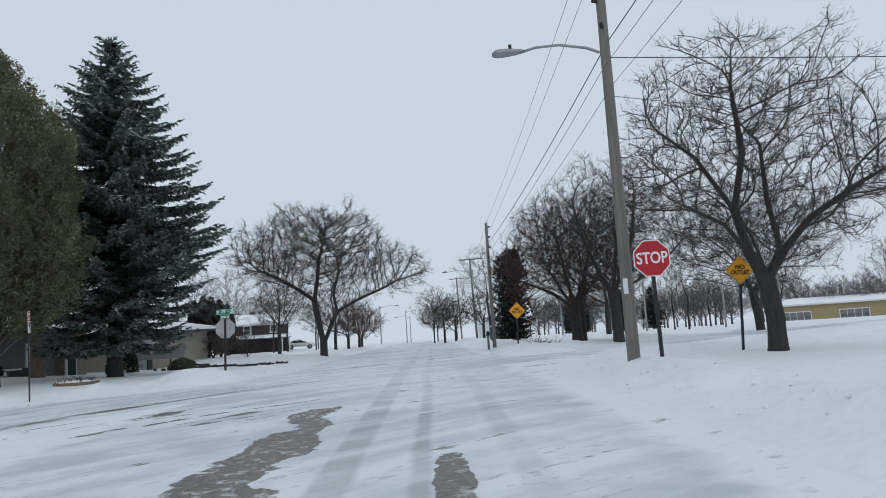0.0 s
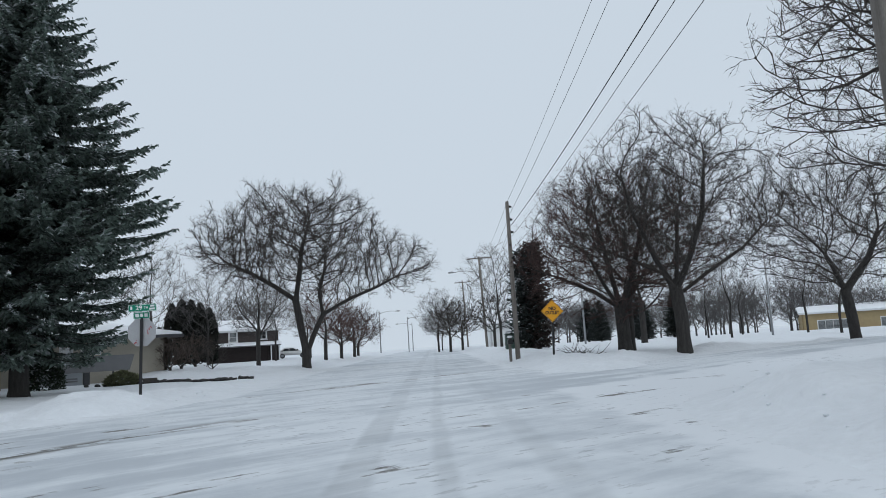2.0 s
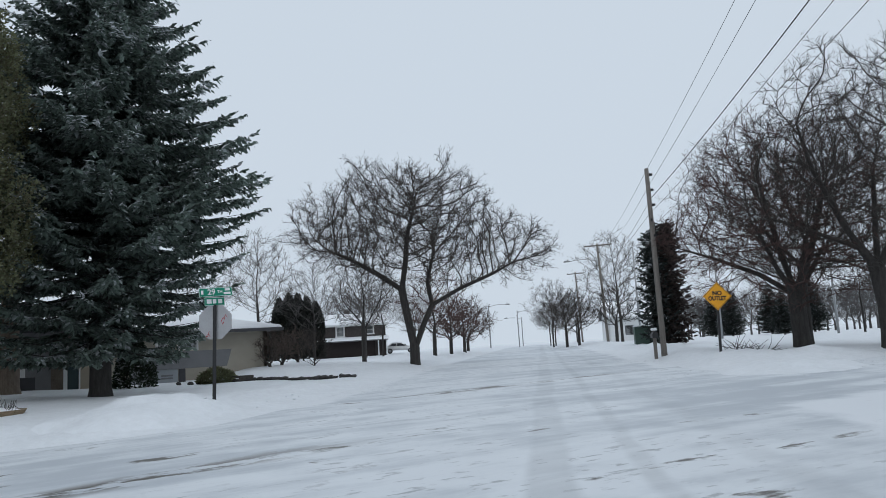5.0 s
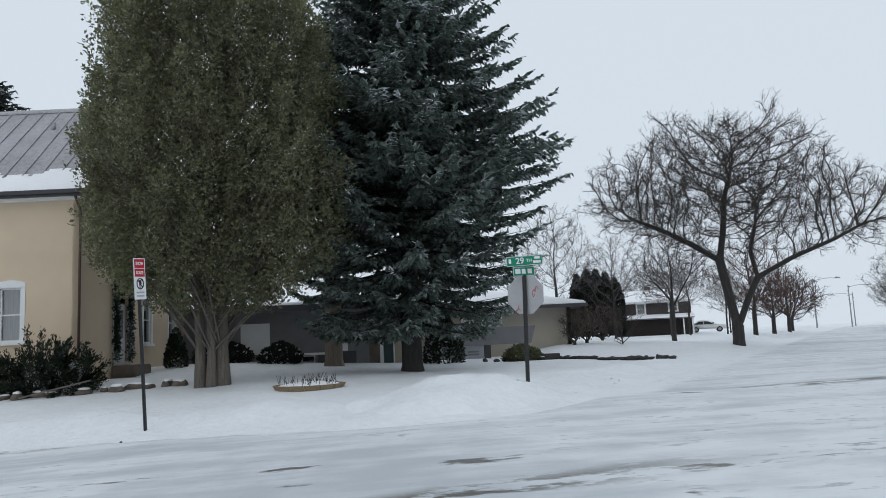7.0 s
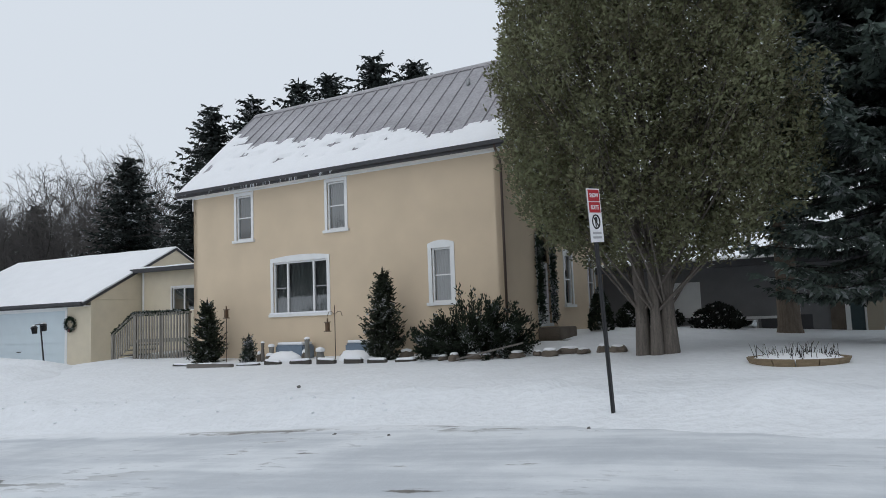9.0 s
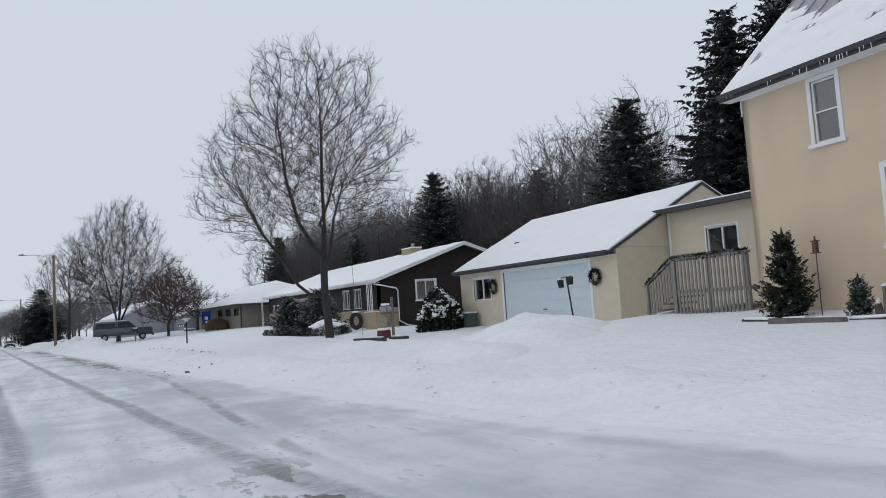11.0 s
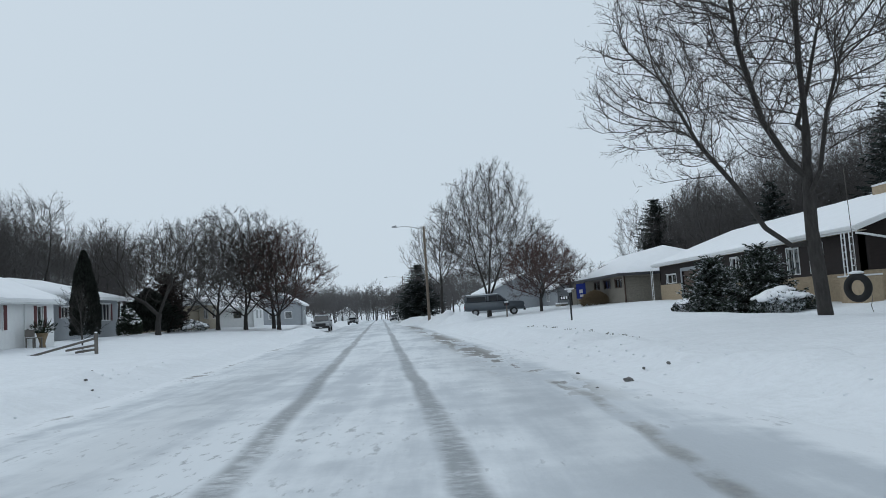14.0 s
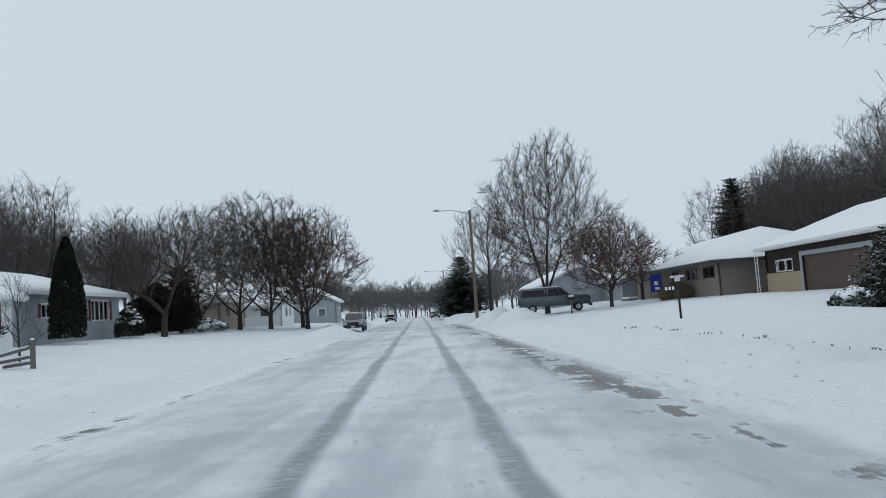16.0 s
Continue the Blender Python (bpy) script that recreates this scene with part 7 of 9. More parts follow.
TEALDOOR = mat("dark_teal_paint", (0.03, 0.055, 0.06), 0.4, 0.1, 4, 0.05)
PALEBEIGE = mat("pale_beige_panel", (0.42, 0.385, 0.32), 0.85, 0.06, 2, 0.12)
slate_house()
DUSKBRICK = mat("dusky_brick", (0.07, 0.058, 0.055), 0.85, 0.2, 5, 0.3, fine=30)
def split_level_house():
    h = thing("split_level_house", 30.9, 102.0, 0.55, -19, "two-storey dark brick house with a snowy roof and porch", "house")
    ups = [(2.6, 3.5, 2.75, 3.95), (6.2, 7.1, 2.95, 3.95)]
    sp = four_walls(h, 8.6, 8.0, -0.6, 4.15, DUSKBRICK, {"S": ups})
    for w in ups:
        window(h, sp["S"], *w, lights=1, sash=True, trim=0.12, sill=True)
    gable_roof(h, 0, 8.6, 0, 8.0, 4.2, 5.5, 0.5, 0.4, SLATE, WHITE, snow=0.14, seed=31, thick=0.12)
    part("gable", prism([(0, 4.15), (8.0, 4.15), (4.0, 5.45)], "x", 0.0, 0.2), DUSKBRICK, h)
    part("gable", prism([(0, 4.15), (8.0, 4.15), (4.0, 5.45)], "x", 8.4, 8.6), DUSKBRICK, h)
    part("porch_roof", prism([(-2.2, 2.05), (-0.01, 2.45), (-0.01, 2.57), (-2.2, 2.17)], "x", 0.2, 8.8), SLATE, h)
    part("porch_snow", prism([(-2.25, 2.175), (-0.02, 2.575), (-0.02, 2.65), (-2.2, 2.24)], "x", 0.15, 8.85), ROOFSNOW, h, "snow on the porch roof")
    part("porch_wall", boxes((0.3, 7.2, -1.6, -1.4, -0.6, 2.1)), BROWNSIDING, h, "dark porch front")
    for x in (7.6, 8.6):
        part("porch_post", boxes((x - 0.07, x + 0.07, -2.05, -1.91, -0.6, 2.07)), WHITE, h)
    part("chimney", boxes((3.6, 4.3, 3.7, 4.3, 5.3, 6.1), bevel=0.02), DUSKBRICK, h)


split_level_house()
plain_house("pale_house_on_hill", 64.5, 88.0, 0.4, -33, 7.0, 8.0, 3.4, 5.2, WHITE, "gable", "pale house behind bare trees up the road", windows=(("S", 2.0, 3.2, 1.0, 2.3, 1), ("S", 4.5, 5.5, 1.0, 2.3, 1)))
OCHREBRICK = mat("ochre_brick_wall", (0.40, 0.31, 0.17), 0.85, 0.08, 2, 0.2)
plain_house("yellow_school_block", 107.4, 69.1, -1.2, -58, 40.0, 16.0, 3.9, 4.8, OCHREBRICK, "gable", "long yellow brick building across the snowy field", windows=(("S", 2.0, 6.0, 1.2, 2.8, 4), ("S", 10.0, 14.0, 1.2, 2.8, 4), ("S", 18.0, 22.0, 1.2, 2.8, 4)))


# ---- vehicles ----
CARGREY = mat("grey_car_paint", (0.13, 0.14, 0.145), 0.35, 0.06, 3, 0, spec=0.5)
TRUCKBLUE = mat("blue_grey_truck_paint", (0.085, 0.10, 0.115), 0.35, 0.06, 3, 0, spec=0.5)
CARSILVER = mat("silver_car_paint", (0.30, 0.31, 0.32), 0.35, 0.06, 3, 0, spec=0.5)
CARWHITE = mat("white_car_paint", (0.7, 0.7, 0.7), 0.35, 0.04, 3, 0, spec=0.5)
TYRE = mat("black_rubber", (0.02, 0.02, 0.02), 0.85, 0.1, 9, 0.1)
CARGLASS = mat("dark_car_glass", (0.02, 0.022, 0.025), 0.08, 0.05, 3, 0, spec=0.6)
LENS = mat("headlamp_lens", (0.55, 0.56, 0.57), 0.15, 0.03, 3, 0)
REDLENS = mat("red_lamp_lens", (0.25, 0.01, 0.01), 0.2, 0.05, 3, 0)


def rounded(bm, off=0.05, seg=2):
    bmesh.ops.bevel(bm, geom=bm.edges[:], offset=off, segments=seg, affect="EDGES", clamp_overlap=True)
    return bm


def wheel(parent, x, y, r=0.36, w=0.22):
    bm = bmesh.new()
    bmesh.ops.create_cone(bm, cap_ends=True, segments=20, radius1=r, radius2=r, depth=w, matrix=pose(x, y, r, 90))
    bmesh.ops.bevel(bm, geom=[e for e in bm.edges if len(e.link_faces) == 2 and e.calc_face_angle(0) > 1], offset=0.04, segments=2, affect="EDGES")
    t = part("wheel", bm, TYRE, parent)
    bm = bmesh.new()
    bmesh.ops.create_cone(bm, cap_ends=True, segments=16, radius1=r * 0.62, radius2=r * 0.55, depth=w + 0.02, matrix=pose(x, y, r, 90))
    part("rim", bm, STEEL, t)


def vehicle(name, x, y, z, rz, label, category, body, cabin, width, paint, window_gap_spans, wheels, snow=None, roof_rack=False):
    """body and cabin: side outlines (forward, up); the spans outline side windows and dark strips for shaded gaps."""
    c = thing(name, x, y, z, rz, label, category)
    h = width / 2
    part("body", rounded(prism(body, "y", -h, h), 0.07), paint, c, smooth=True)
    part("cabin", rounded(prism(cabin, "y", -h * 0.88, h * 0.88), 0.06), paint, c, smooth=True)
    for s in (-1, 1):
        for g in window_gap_spans:
            yy = s * h * 0.885
            part("side_window_or_gap", prism(g, "y", min(yy, yy + s * 0.012), max(yy, yy + s * 0.012)), CARGLASS, c)
    # windscreen and rear glass follow the cabin's sloping ends
    (a0, a1), (b0, b1) = (cabin[0], cabin[1]), (cabin[-1], cabin[-2])
    for lo, hi, s in ((a0, a1, -1), (b0, b1, 1)):
        p, q = Vector((lo[0], 0, lo[1])), Vector((hi[0], 0, hi[1]))
        d = q - p
        n = Vector((d.z, 0, -d.x)).normalized()
        if n.x * s < 0:
            n = -n
        bm = bmesh.new()
        vs = []
        for off in (0.004, 0.014):
            for t, ww in ((0.14, 0.8), (0.9, 0.72)):
                for sy in (-1, 1):
                    vs.append(bm.verts.new(p + d * t + n * off + Vector((0, sy * h * ww, 0))))
        for f in ((4, 6, 7, 5), (0, 1, 3, 2), (0, 2, 6, 4), (1, 5, 7, 3), (0, 4, 5, 1), (2, 3, 7, 6)):
            bm.faces.new([vs[i] for i in f])
        part("windscreen" if s > 0 else "rear_window", bm, CARGLASS, c)
    xs = [p[0] for p in body]
    front, back = max(xs), min(xs)
    for s in (-1, 1):
        part("headlight", boxes((front - 0.05, front + 0.012, s * h * 0.8 - 0.16, s * h * 0.8 + 0.16, 0.72, 0.9), bevel=0.02), LENS, c)
        part("tail_light", boxes((back - 0.012, back + 0.05, s * h * 0.88 - 0.09, s * h * 0.88 + 0.09, 0.75, 1.05), bevel=0.02), REDLENS, c)
        part("door_mirror", boxes((cabin[-1][0] - 0.45, cabin[-1][0] - 0.28, s * (h + 0.1) - 0.09, s * (h + 0.1) + 0.09, 1.05, 1.22), bevel=0.03), BLACKMETAL, c)
    part("grille", boxes((front - 0.04, front + 0.01, -h * 0.55, h * 0.55, 0.62, 0.88), bevel=0.01), BLACKMETAL, c)
    part("front_bumper", boxes((front - 0.1, front + 0.09, -h * 0.95, h * 0.95, 0.36, 0.58), bevel=0.04), BLACKMETAL, c)
    part("rear_bumper", boxes((back - 0.09, back + 0.1, -h * 0.95, h * 0.95, 0.4, 0.6), bevel=0.04), STEEL, c)
    part("number_plate", boxes((front + 0.091, front + 0.1, -0.16, 0.16, 0.42, 0.52)), SIGNWHITE, c)
    for wx in wheels:
        for s in (-1, 1):
            wheel(c, wx, s * (h - 0.1))
    if snow:
        part("snow_cap", rounded(boxes((snow[0], snow[1], -h * 0.78, h * 0.78, snow[2], snow[2] + 0.07)), 0.03), ROOFSNOW, c)
    return c


vehicle("pickup_truck", -89.6, 29.8, G(-89.6, 29.8) + 0.16, 86, "grey pickup truck with a camper shell parked in a driveway", "pickup truck",
        [(-2.9, 0.52), (2.85, 0.52), (2.9, 1.05), (2.75, 1.25), (1.4, 1.33), (-2.9, 1.33)],
        [(-2.88, 1.28), (-2.8, 1.98), (0.5, 2.04), (1.3, 1.31)], 2.0, TRUCKBLUE,
        # the first narrow outline is a dark strip for the shaded gap behind the cab
        [[(-0.74, 1.3), (-0.67, 1.3), (-0.67, 1.98), (-0.74, 1.98)], [(-2.65, 1.42), (-0.8, 1.42), (-0.8, 1.86), (-2.6, 1.86)], [(-0.5, 1.4), (0.3, 1.4), (0.3, 1.93), (-0.5, 1.91)], [(0.37, 1.4), (1.0, 1.4), (0.52, 1.92), (0.37, 1.93)]], (-1.85, 1.85), (-2.7, 0.35, 2.04))
vehicle("parked_suv", -97.0, 11.9, G(-97.0, 11.9) + 0.0, 4.2, "silver sport utility car with a dark bumper parked at the kerb", "car",
        [(-2.2, 0.42), (2.2, 0.42), (2.25, 0.9), (2.1, 1.02), (1.2, 1.1), (-2.2, 1.1)], [(-2.15, 1.05), (-1.85, 1.68), (0.35, 1.7), (1.25, 1.08)], 1.86, CARSILVER,
        [[(-1.75, 1.15), (-0.85, 1.15), (-0.85, 1.58), (-1.6, 1.58)], [(-0.75, 1.15), (0.0, 1.15), (0.0, 1.6), (-0.75, 1.6)], [(0.08, 1.15), (0.9, 1.15), (0.4, 1.58), (0.08, 1.6)]], (-1.4, 1.4), (-1.8, 0.3, 1.7))
sedan_body = [(-2.3, 0.4), (2.3, 0.4), (2.35, 0.72), (2.2, 0.86), (1.0, 0.95), (-1.6, 0.98), (-2.3, 0.92)]
sedan_cabin = [(-1.75, 0.95), (-1.15, 1.4), (0.15, 1.42), (1.05, 0.93)]
sedan_glass = [[(-1.4, 1.0), (-0.5, 1.0), (-0.5, 1.34), (-1.05, 1.34)], [(-0.42, 1.0), (0.75, 1.0), (0.1, 1.35), (-0.42, 1.36)]]
vehicle("white_sedan", 44.4, 107.6, G(44.4, 107.6), -22, "white sedan parked in a driveway up the hill", "car", sedan_body, sedan_cabin, 1.8, CARWHITE, sedan_glass, (-1.4, 1.4), (-1.1, 0.1, 1.42))
vehicle("dark_sedan", 40.6, 107.0, G(40.6, 107.0), 65, "dark sedan parked beside the house up the hill", "car", sedan_body, sedan_cabin, 1.8, CARGREY, sedan_glass, (-1.4, 1.4), (-1.1, 0.1, 1.42))
vehicle("far_pickup", -172.0, 15.5, G(-172.0, 15.5), 4, "pale car far down the snowy street", "car", sedan_body, sedan_cabin, 1.8, CARSILVER, sedan_glass, (-1.4, 1.4), (-1.1, 0.1, 1.42))
vehicle("far_car", -156.0, 8.6, G(-156.0, 8.6), 4, "snow-covered car parked far down the street", "car", sedan_body, sedan_cabin, 1.8, CARSILVER, sedan_glass, (-1.4, 1.4), (-1.6, 0.9, 1.36))


# ---- woods and trees further off ----
def far_woods():
    protos = []
    for i, (h, r) in enumerate(((15, 5.2), (14, 4.4), (16, 4.8), (13, 5.4), (15, 4.0))):
        protos.append(grown_tree("bare_wood_tree", -68 - i * 7.3, 60 + (i * 5) % 9, G(-60, 60) - 0.1, "tall bare tree in the wood behind the houses", twig=GREYTWIG, seed=50 + i, r_trunk=0.15, slim=0.4, tip=0.015, count=1500, kill=0.55, step=0.5, rise=0.1, gnarl=0.2, twigs=1.8, twig_len=0.9, lobes=((0, 0, h * 0.6, r, h * 0.36), (0, 0, h * 0.74, r * 0.8, h * 0.26)), stems=(((0, 0, -0.3), (0, 0, h * 0.22), (0.2, 0.1, h * 0.4)),)))
        tagged(protos[-1], group="bare trees of the wood")
    light = []
    for i, (h, r) in enumerate(((14, 5.4), (15, 4.6), (13, 5.0))):
        light.append(grown_tree("far_bare_tree", -240 - i * 9.0, 36 + i * 7, G(-240, 36) - 0.1, "bare tree in the far belt of woods", bark=HAZETWIG, twig=HAZETWIG, seed=150 + i, r_trunk=0.22, tip=0.024, count=800, kill=0.6, step=0.7, rise=0.1, gnarl=0.2, twigs=2.6, twig_len=1.3, fine=4, shoots=1, lobes=((0, 0, h * 0.5, r, h * 0.42), (0, 0, h * 0.74, r * 0.8, h * 0.26)), stems=(((0, 0, -0.3), (0, 0, h * 0.2)),)))
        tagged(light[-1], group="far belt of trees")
    cons = []
    for i, (h, r) in enumerate(((16, 4.3), (14, 3.9))):
        cons.append(conifer("far_spruce", (-23.8, -27.7)[i], (55.8, 52.5)[i], 0.5, "dark tall spruce behind the house", needles=FARSPRUCE, seed=70 + i, height=h, profile=spire(h, r, 1.0, 0.72), whorl=0.42, per=2.2, gap=0.34, size=1.1, wide=0.42, ragged=0.22, droop=0.1, upturn=0.12))
        tagged(cons[-1], group="spruces behind the houses")
    rnd = random.Random(9)

    def put(src, x, y, s, sx=1.0, zoff=0.0):
        m = pose(x, y, ground_height(x, y, False) - 0.1 + zoff, 0, 0, rnd.uniform(0, 360)) @ Matrix.Diagonal((s * sx, s * sx, s, 1))
        return copy_thing(src, m)
    # behind the ochre house: a row of spruces
    for x, y, h in ((-39.5, 56.7, 14.0), (-25.9, 54.1, 15.2), (-22.2, 56.9, 16.7), (-19.9, 58.4, 17.6), (-17.7, 59.7, 17.5), (-31.5, 55.5, 11.5), (-66.0, 56.0, 14.0), (-60.0, 64.0, 13.4), (-76.0, 51.5, 9.0), (-52.4, 67.7, 17.5)):
        k = rnd.randrange(2)
        put(cons[k], x, y, (h + 0.0) / (16, 14)[k], 1.0)
    for x, y, h in ((-113.0, 53.5, 12.5), (-137.0, 21.6, 8.6), (-141.0, 20.3, 7.0)):
        put(cons[rnd.randrange(2)], x, y, h / 15, 1.15 if x > -130 else 1.75)
    # wood behind the ranch houses
    for i in range(84):
        x = -42 - i * 1.0 + rnd.uniform(-1.5, 1.5)
        y = 60 + rnd.uniform(-1, 11) - 0.05 * (x + 44)
        if x < -100:
            y -= 6
        put(protos[rnd.randrange(5)], x, y, rnd.uniform(0.8, 1.05))
    for i in range(14):
        put(protos[rnd.randrange(5)], -78 - i * 3.0 + rnd.uniform(-1.5, 1.5), 53.5 + rnd.uniform(-1.5, 4), rnd.uniform(0.75, 1.0))
    # south side, behind the cottages
    for i in range(58):
        x = -62 - i * 1.25 + rnd.uniform(-2, 2)
        put(protos[rnd.randrange(5)], x, -19 + rnd.uniform(-9, 3) + 0.02 * (x + 58), rnd.uniform(0.85, 1.1))
    # at the far end of the street
    for i in range(60):
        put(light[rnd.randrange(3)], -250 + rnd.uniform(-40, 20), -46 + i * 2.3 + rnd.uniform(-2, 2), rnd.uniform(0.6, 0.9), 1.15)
    for i in range(36):
        x = -206 - rnd.uniform(0, 45)
        v = rnd.choice((rnd.uniform(-40, -13), rnd.uniform(6, 22)))
        put(protos[rnd.randrange(5)], x, 24.6 + 0.0737 * x + v, rnd.uniform(0.68, 0.95), 1.1, -2.4)
    for i in range(26):
        put(protos[rnd.randrange(5)], -338 - rnd.uniform(0, 14), -30 + i * 1.8, rnd.uniform(0.95, 1.25), 1.2, -3.0)
    for x, y, s in ((-152, -6, 0.7), (-165, -3, 0.65), (-180, 2, 0.6), (-200, 3, 0.6), (-205, 26, 0.6), (-180, 27, 0.55), (-224, 22, 0.6), (-160, 30, 0.7), (-150, 34, 0.8), (-145, 42, 0.9)):
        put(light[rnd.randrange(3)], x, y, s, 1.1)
    # west of the wide field and up the hill
    for i in range(104):
        a = i * 1.08
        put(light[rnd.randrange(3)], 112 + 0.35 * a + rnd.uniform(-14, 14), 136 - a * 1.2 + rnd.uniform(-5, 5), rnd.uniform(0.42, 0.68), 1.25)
    for x, y, s in ((59.5, 48, 0.5), (63.9, 40.9, 0.55), (70, 58, 0.5), (56.5, 75.8, 0.82), (52, 82, 0.5), (70.5, 102.8, 0.5), (68, 106, 0.45), (62, 96, 0.5), (80, 95, 0.6), (75, 50, 0.6), (84, 40, 0.6), (88, 66, 0.6)):
        put(protos[rnd.randrange(5)], x, y, s, 1.25)
    for x, y, s in ((21, 87.6, 0.86), (14, 84, 0.8), (8, 80, 0.8), (27, 89, 0.72), (36.5, 107.5, 0.56), (39.5, 106.5, 0.54), (34.0, 108.5, 0.56), (31, 84.5, 0.6), (35, 90, 0.55), (38, 88, 0.5), (42, 96, 0.5), (0, 78, 0.9), (-8, 74, 0.8)):
        put(protos[rnd.randrange(5)], x, y, s, 1.15)
    for x, y, h in ((26.6, 108.0, 5.6), (24.8, 109.0, 5.0), (75, 78, 6), (79, 74, 5.5), (90, 95, 7.5), (96, 90, 8), (100, 86, 7)):
        put(cons[rnd.randrange(2)], x, y, h / 15, 1.2)


far_woods()

# trees that stand out singly down the side street
grown_tree("street_tree", -93.8, 29.6, G(-93.8, 29.6), "large bare tree with many rising limbs beside the pickup", seed=61, r_trunk=0.23, slim=0.4, tip=0.015, count=4600, kill=0.42, step=0.4, rise=0.2, gnarl=0.16, twigs=2.2, twig_len=0.9, rz=84.7, lobes=((0.6, 0, 7.4, 6.8, 4.6), (0.3, 0, 11.8, 5.0, 4.3), (-2.2, 0, 10.2, 3.4, 3.8)),
           stems=(((0, 0, -0.3), (0, 0, 1.6), (-0.3, 0, 3.2), (-1.0, 0.2, 6.0)), ((0, 0, 1.6), (0.7, -0.2, 3.2), (1.6, -0.3, 5.4)), ((0, 0, 1.7), (0.2, 0.5, 3.4), (0.4, 0.9, 6.2))))
grown_tree("street_tree", -106.0, 24.9, G(-106.0, 24.9), "slim bare tree beside the street lamp pole", twig=GREYTWIG, seed=62, r_trunk=0.17, tip=0.017, count=2400, kill=0.5, step=0.4, rise=0.2, gnarl=0.14, twig_len=0.9, lobes=((0, 0, 7.6, 4.6, 4.6), (0, 0, 10.0, 3.0, 2.6)), stems=(((0, 0, -0.3), (0, 0, 2.4), (0.1, 0.1, 4.5)),))
grown_tree("crab_apple", -87.0, 34.0, G(-87.0, 34.0), "small reddish ornamental tree in front of the brick house", twig=REDTWIG, seed=63, r_trunk=0.14, tip=0.017, count=2600, kill=0.36, gnarl=0.3, twigs=3.0, lobes=dome(7.2, 1.0, 4.3, 0.8), stems=(((0, 0, -0.3), (0.05, 0, 1.2)), ((0.05, 0, 1.1), (0.7, 0.3, 2.0))))
grown_tree("crab_apple", -96.0, 38.5, G(-96.0, 38.5), "small bare ornamental tree near the brick house", seed=64, r_trunk=0.15, tip=0.014, count=900, kill=0.5, gnarl=0.3, lobes=dome(5.8, 1.2, 3.4, 0.8), stems=(((0, 0, -0.3), (0.05, 0, 1.3)),))
grown_tree("old_apple_tree", -83.7, -0.6, G(-83.7, -0.6), "gnarled bare tree with twisted limbs on the front lawn", seed=65, r_trunk=0.24, tip=0.014, count=1000, kill=0.6, step=0.36, gnarl=0.45, rise=0.05, twigs=1.0, twig_len=0.8, lobes=((0, 0, 6.4, 6.2, 3.6), (-0.5, -1.5, 7.0, 5.0, 3.2)), stems=(((0, 0, -0.3), (0.05, 0.05, 1.0), (-0.1, 0.1, 1.8)), ((-0.1, 0.1, 1.7), (-0.4, -1.2, 2.9), (-0.6, -2.6, 3.7)), ((-0.1, 0.1, 1.8), (0.5, 0.9, 3.2))))
for i, (x, y, h, r) in enumerate(((-104.2, -1.3, 14.0, 6.6), (-105.1, 1.7, 14.4, 6.0), (-106.0, 5.4, 13.2, 5.8), (-112.0, 3.5, 12.6, 6.0), (-99.0, -3.5, 12.4, 5.8))):
    grown_tree("street_maple", x, y, G(x, y) + 0.1, "spreading bare maple in a row along the street", group="maples along the street", twig=(GREYTWIG, TWIG, REDTWIG, GREYTWIG, GREYTWIG)[i], seed=80 + i, rz=i * 67, r_trunk=0.22, slim=0.42, tip=0.0175, count=3400, kill=0.44, step=0.4, rise=0.06, gnarl=0.28, twigs=2.0, twig_len=0.8, lobes=dome(h, 1.9, r * 1.18, 0.8), stems=(((0, 0, -0.3), (0, 0, 1.0), (0.1, 0.1, 2.4), (0.0, 0.3, 4.2)), ((0.05, 0.05, 1.5), (0.4, 1.7, 2.9), (0.8, 2.6, 3.9)), ((0.05, 0.05, 1.3), (-0.5, -1.6, 2.6), (-0.7, -2.7, 3.7)), ((0.08, 0.08, 2.0), (1.3, -0.6, 3.7))))
utility_pole(-98.0, 23.35, 9.6, 0.15, "pale wooden street lamp pole beside the street", lamp=(-96.2, 20.6, 9.5, 0), wood=PALEBARK)
utility_pole(-190.0, 16.9, 8.5, 0.15, "far lamp pole down the street", lamp=(-190.0, 13.4, 8.4, 0))
for x, y, top, dx in ((56.3, 103.5, 6.2, 2.0), (81.5, 135.1, 5.6, -2.2), (70.0, 118.0, 6.0, 2.0)):
    utility_pole(x, y, top + 0.6, 0.09, "slim grey street lamp up the hill", lamp=(x + dx, y - dx * 0.6, top + 0.5, 0), wood=STEEL)
for x, y, h in ((52, 58, 8), (58, 52, 9), (64, 47, 8.5), (47, 62, 8)):
    p = thing("field_light_pole", x, y, G(x, y), 0, "tall thin pole standing on the snowy field", "pole", "poles on the field")
    tube("shaft", [(0, 0, -0.3), (0, 0, h)], [0.1, 0.06], STEEL, p, 8)
conifer("tall_dark_yew", 38.3, 48.9, G(38, 49.3), "tall narrow dark evergreen with brownish needles beside the road", needles=REDYEW, seed=40, height=7.7, profile=spire(7.7, 1.0, 0.4, 0.42, 0.9), whorl=0.26, per=3.2, gap=0.26, droop=0.05, trunk_r=0.14)
conifer("tall_dark_yew", 37.5, 49.3, G(37.5, 49.3), "narrow dark green evergreen with a ragged outline beside the road", needles=FARSPRUCE, seed=41, height=7.2, profile=spire(7.2, 0.95, 0.4, 0.55, 0.9), whorl=0.3, per=3.0, gap=0.28, droop=0.05, trunk_r=0.12)
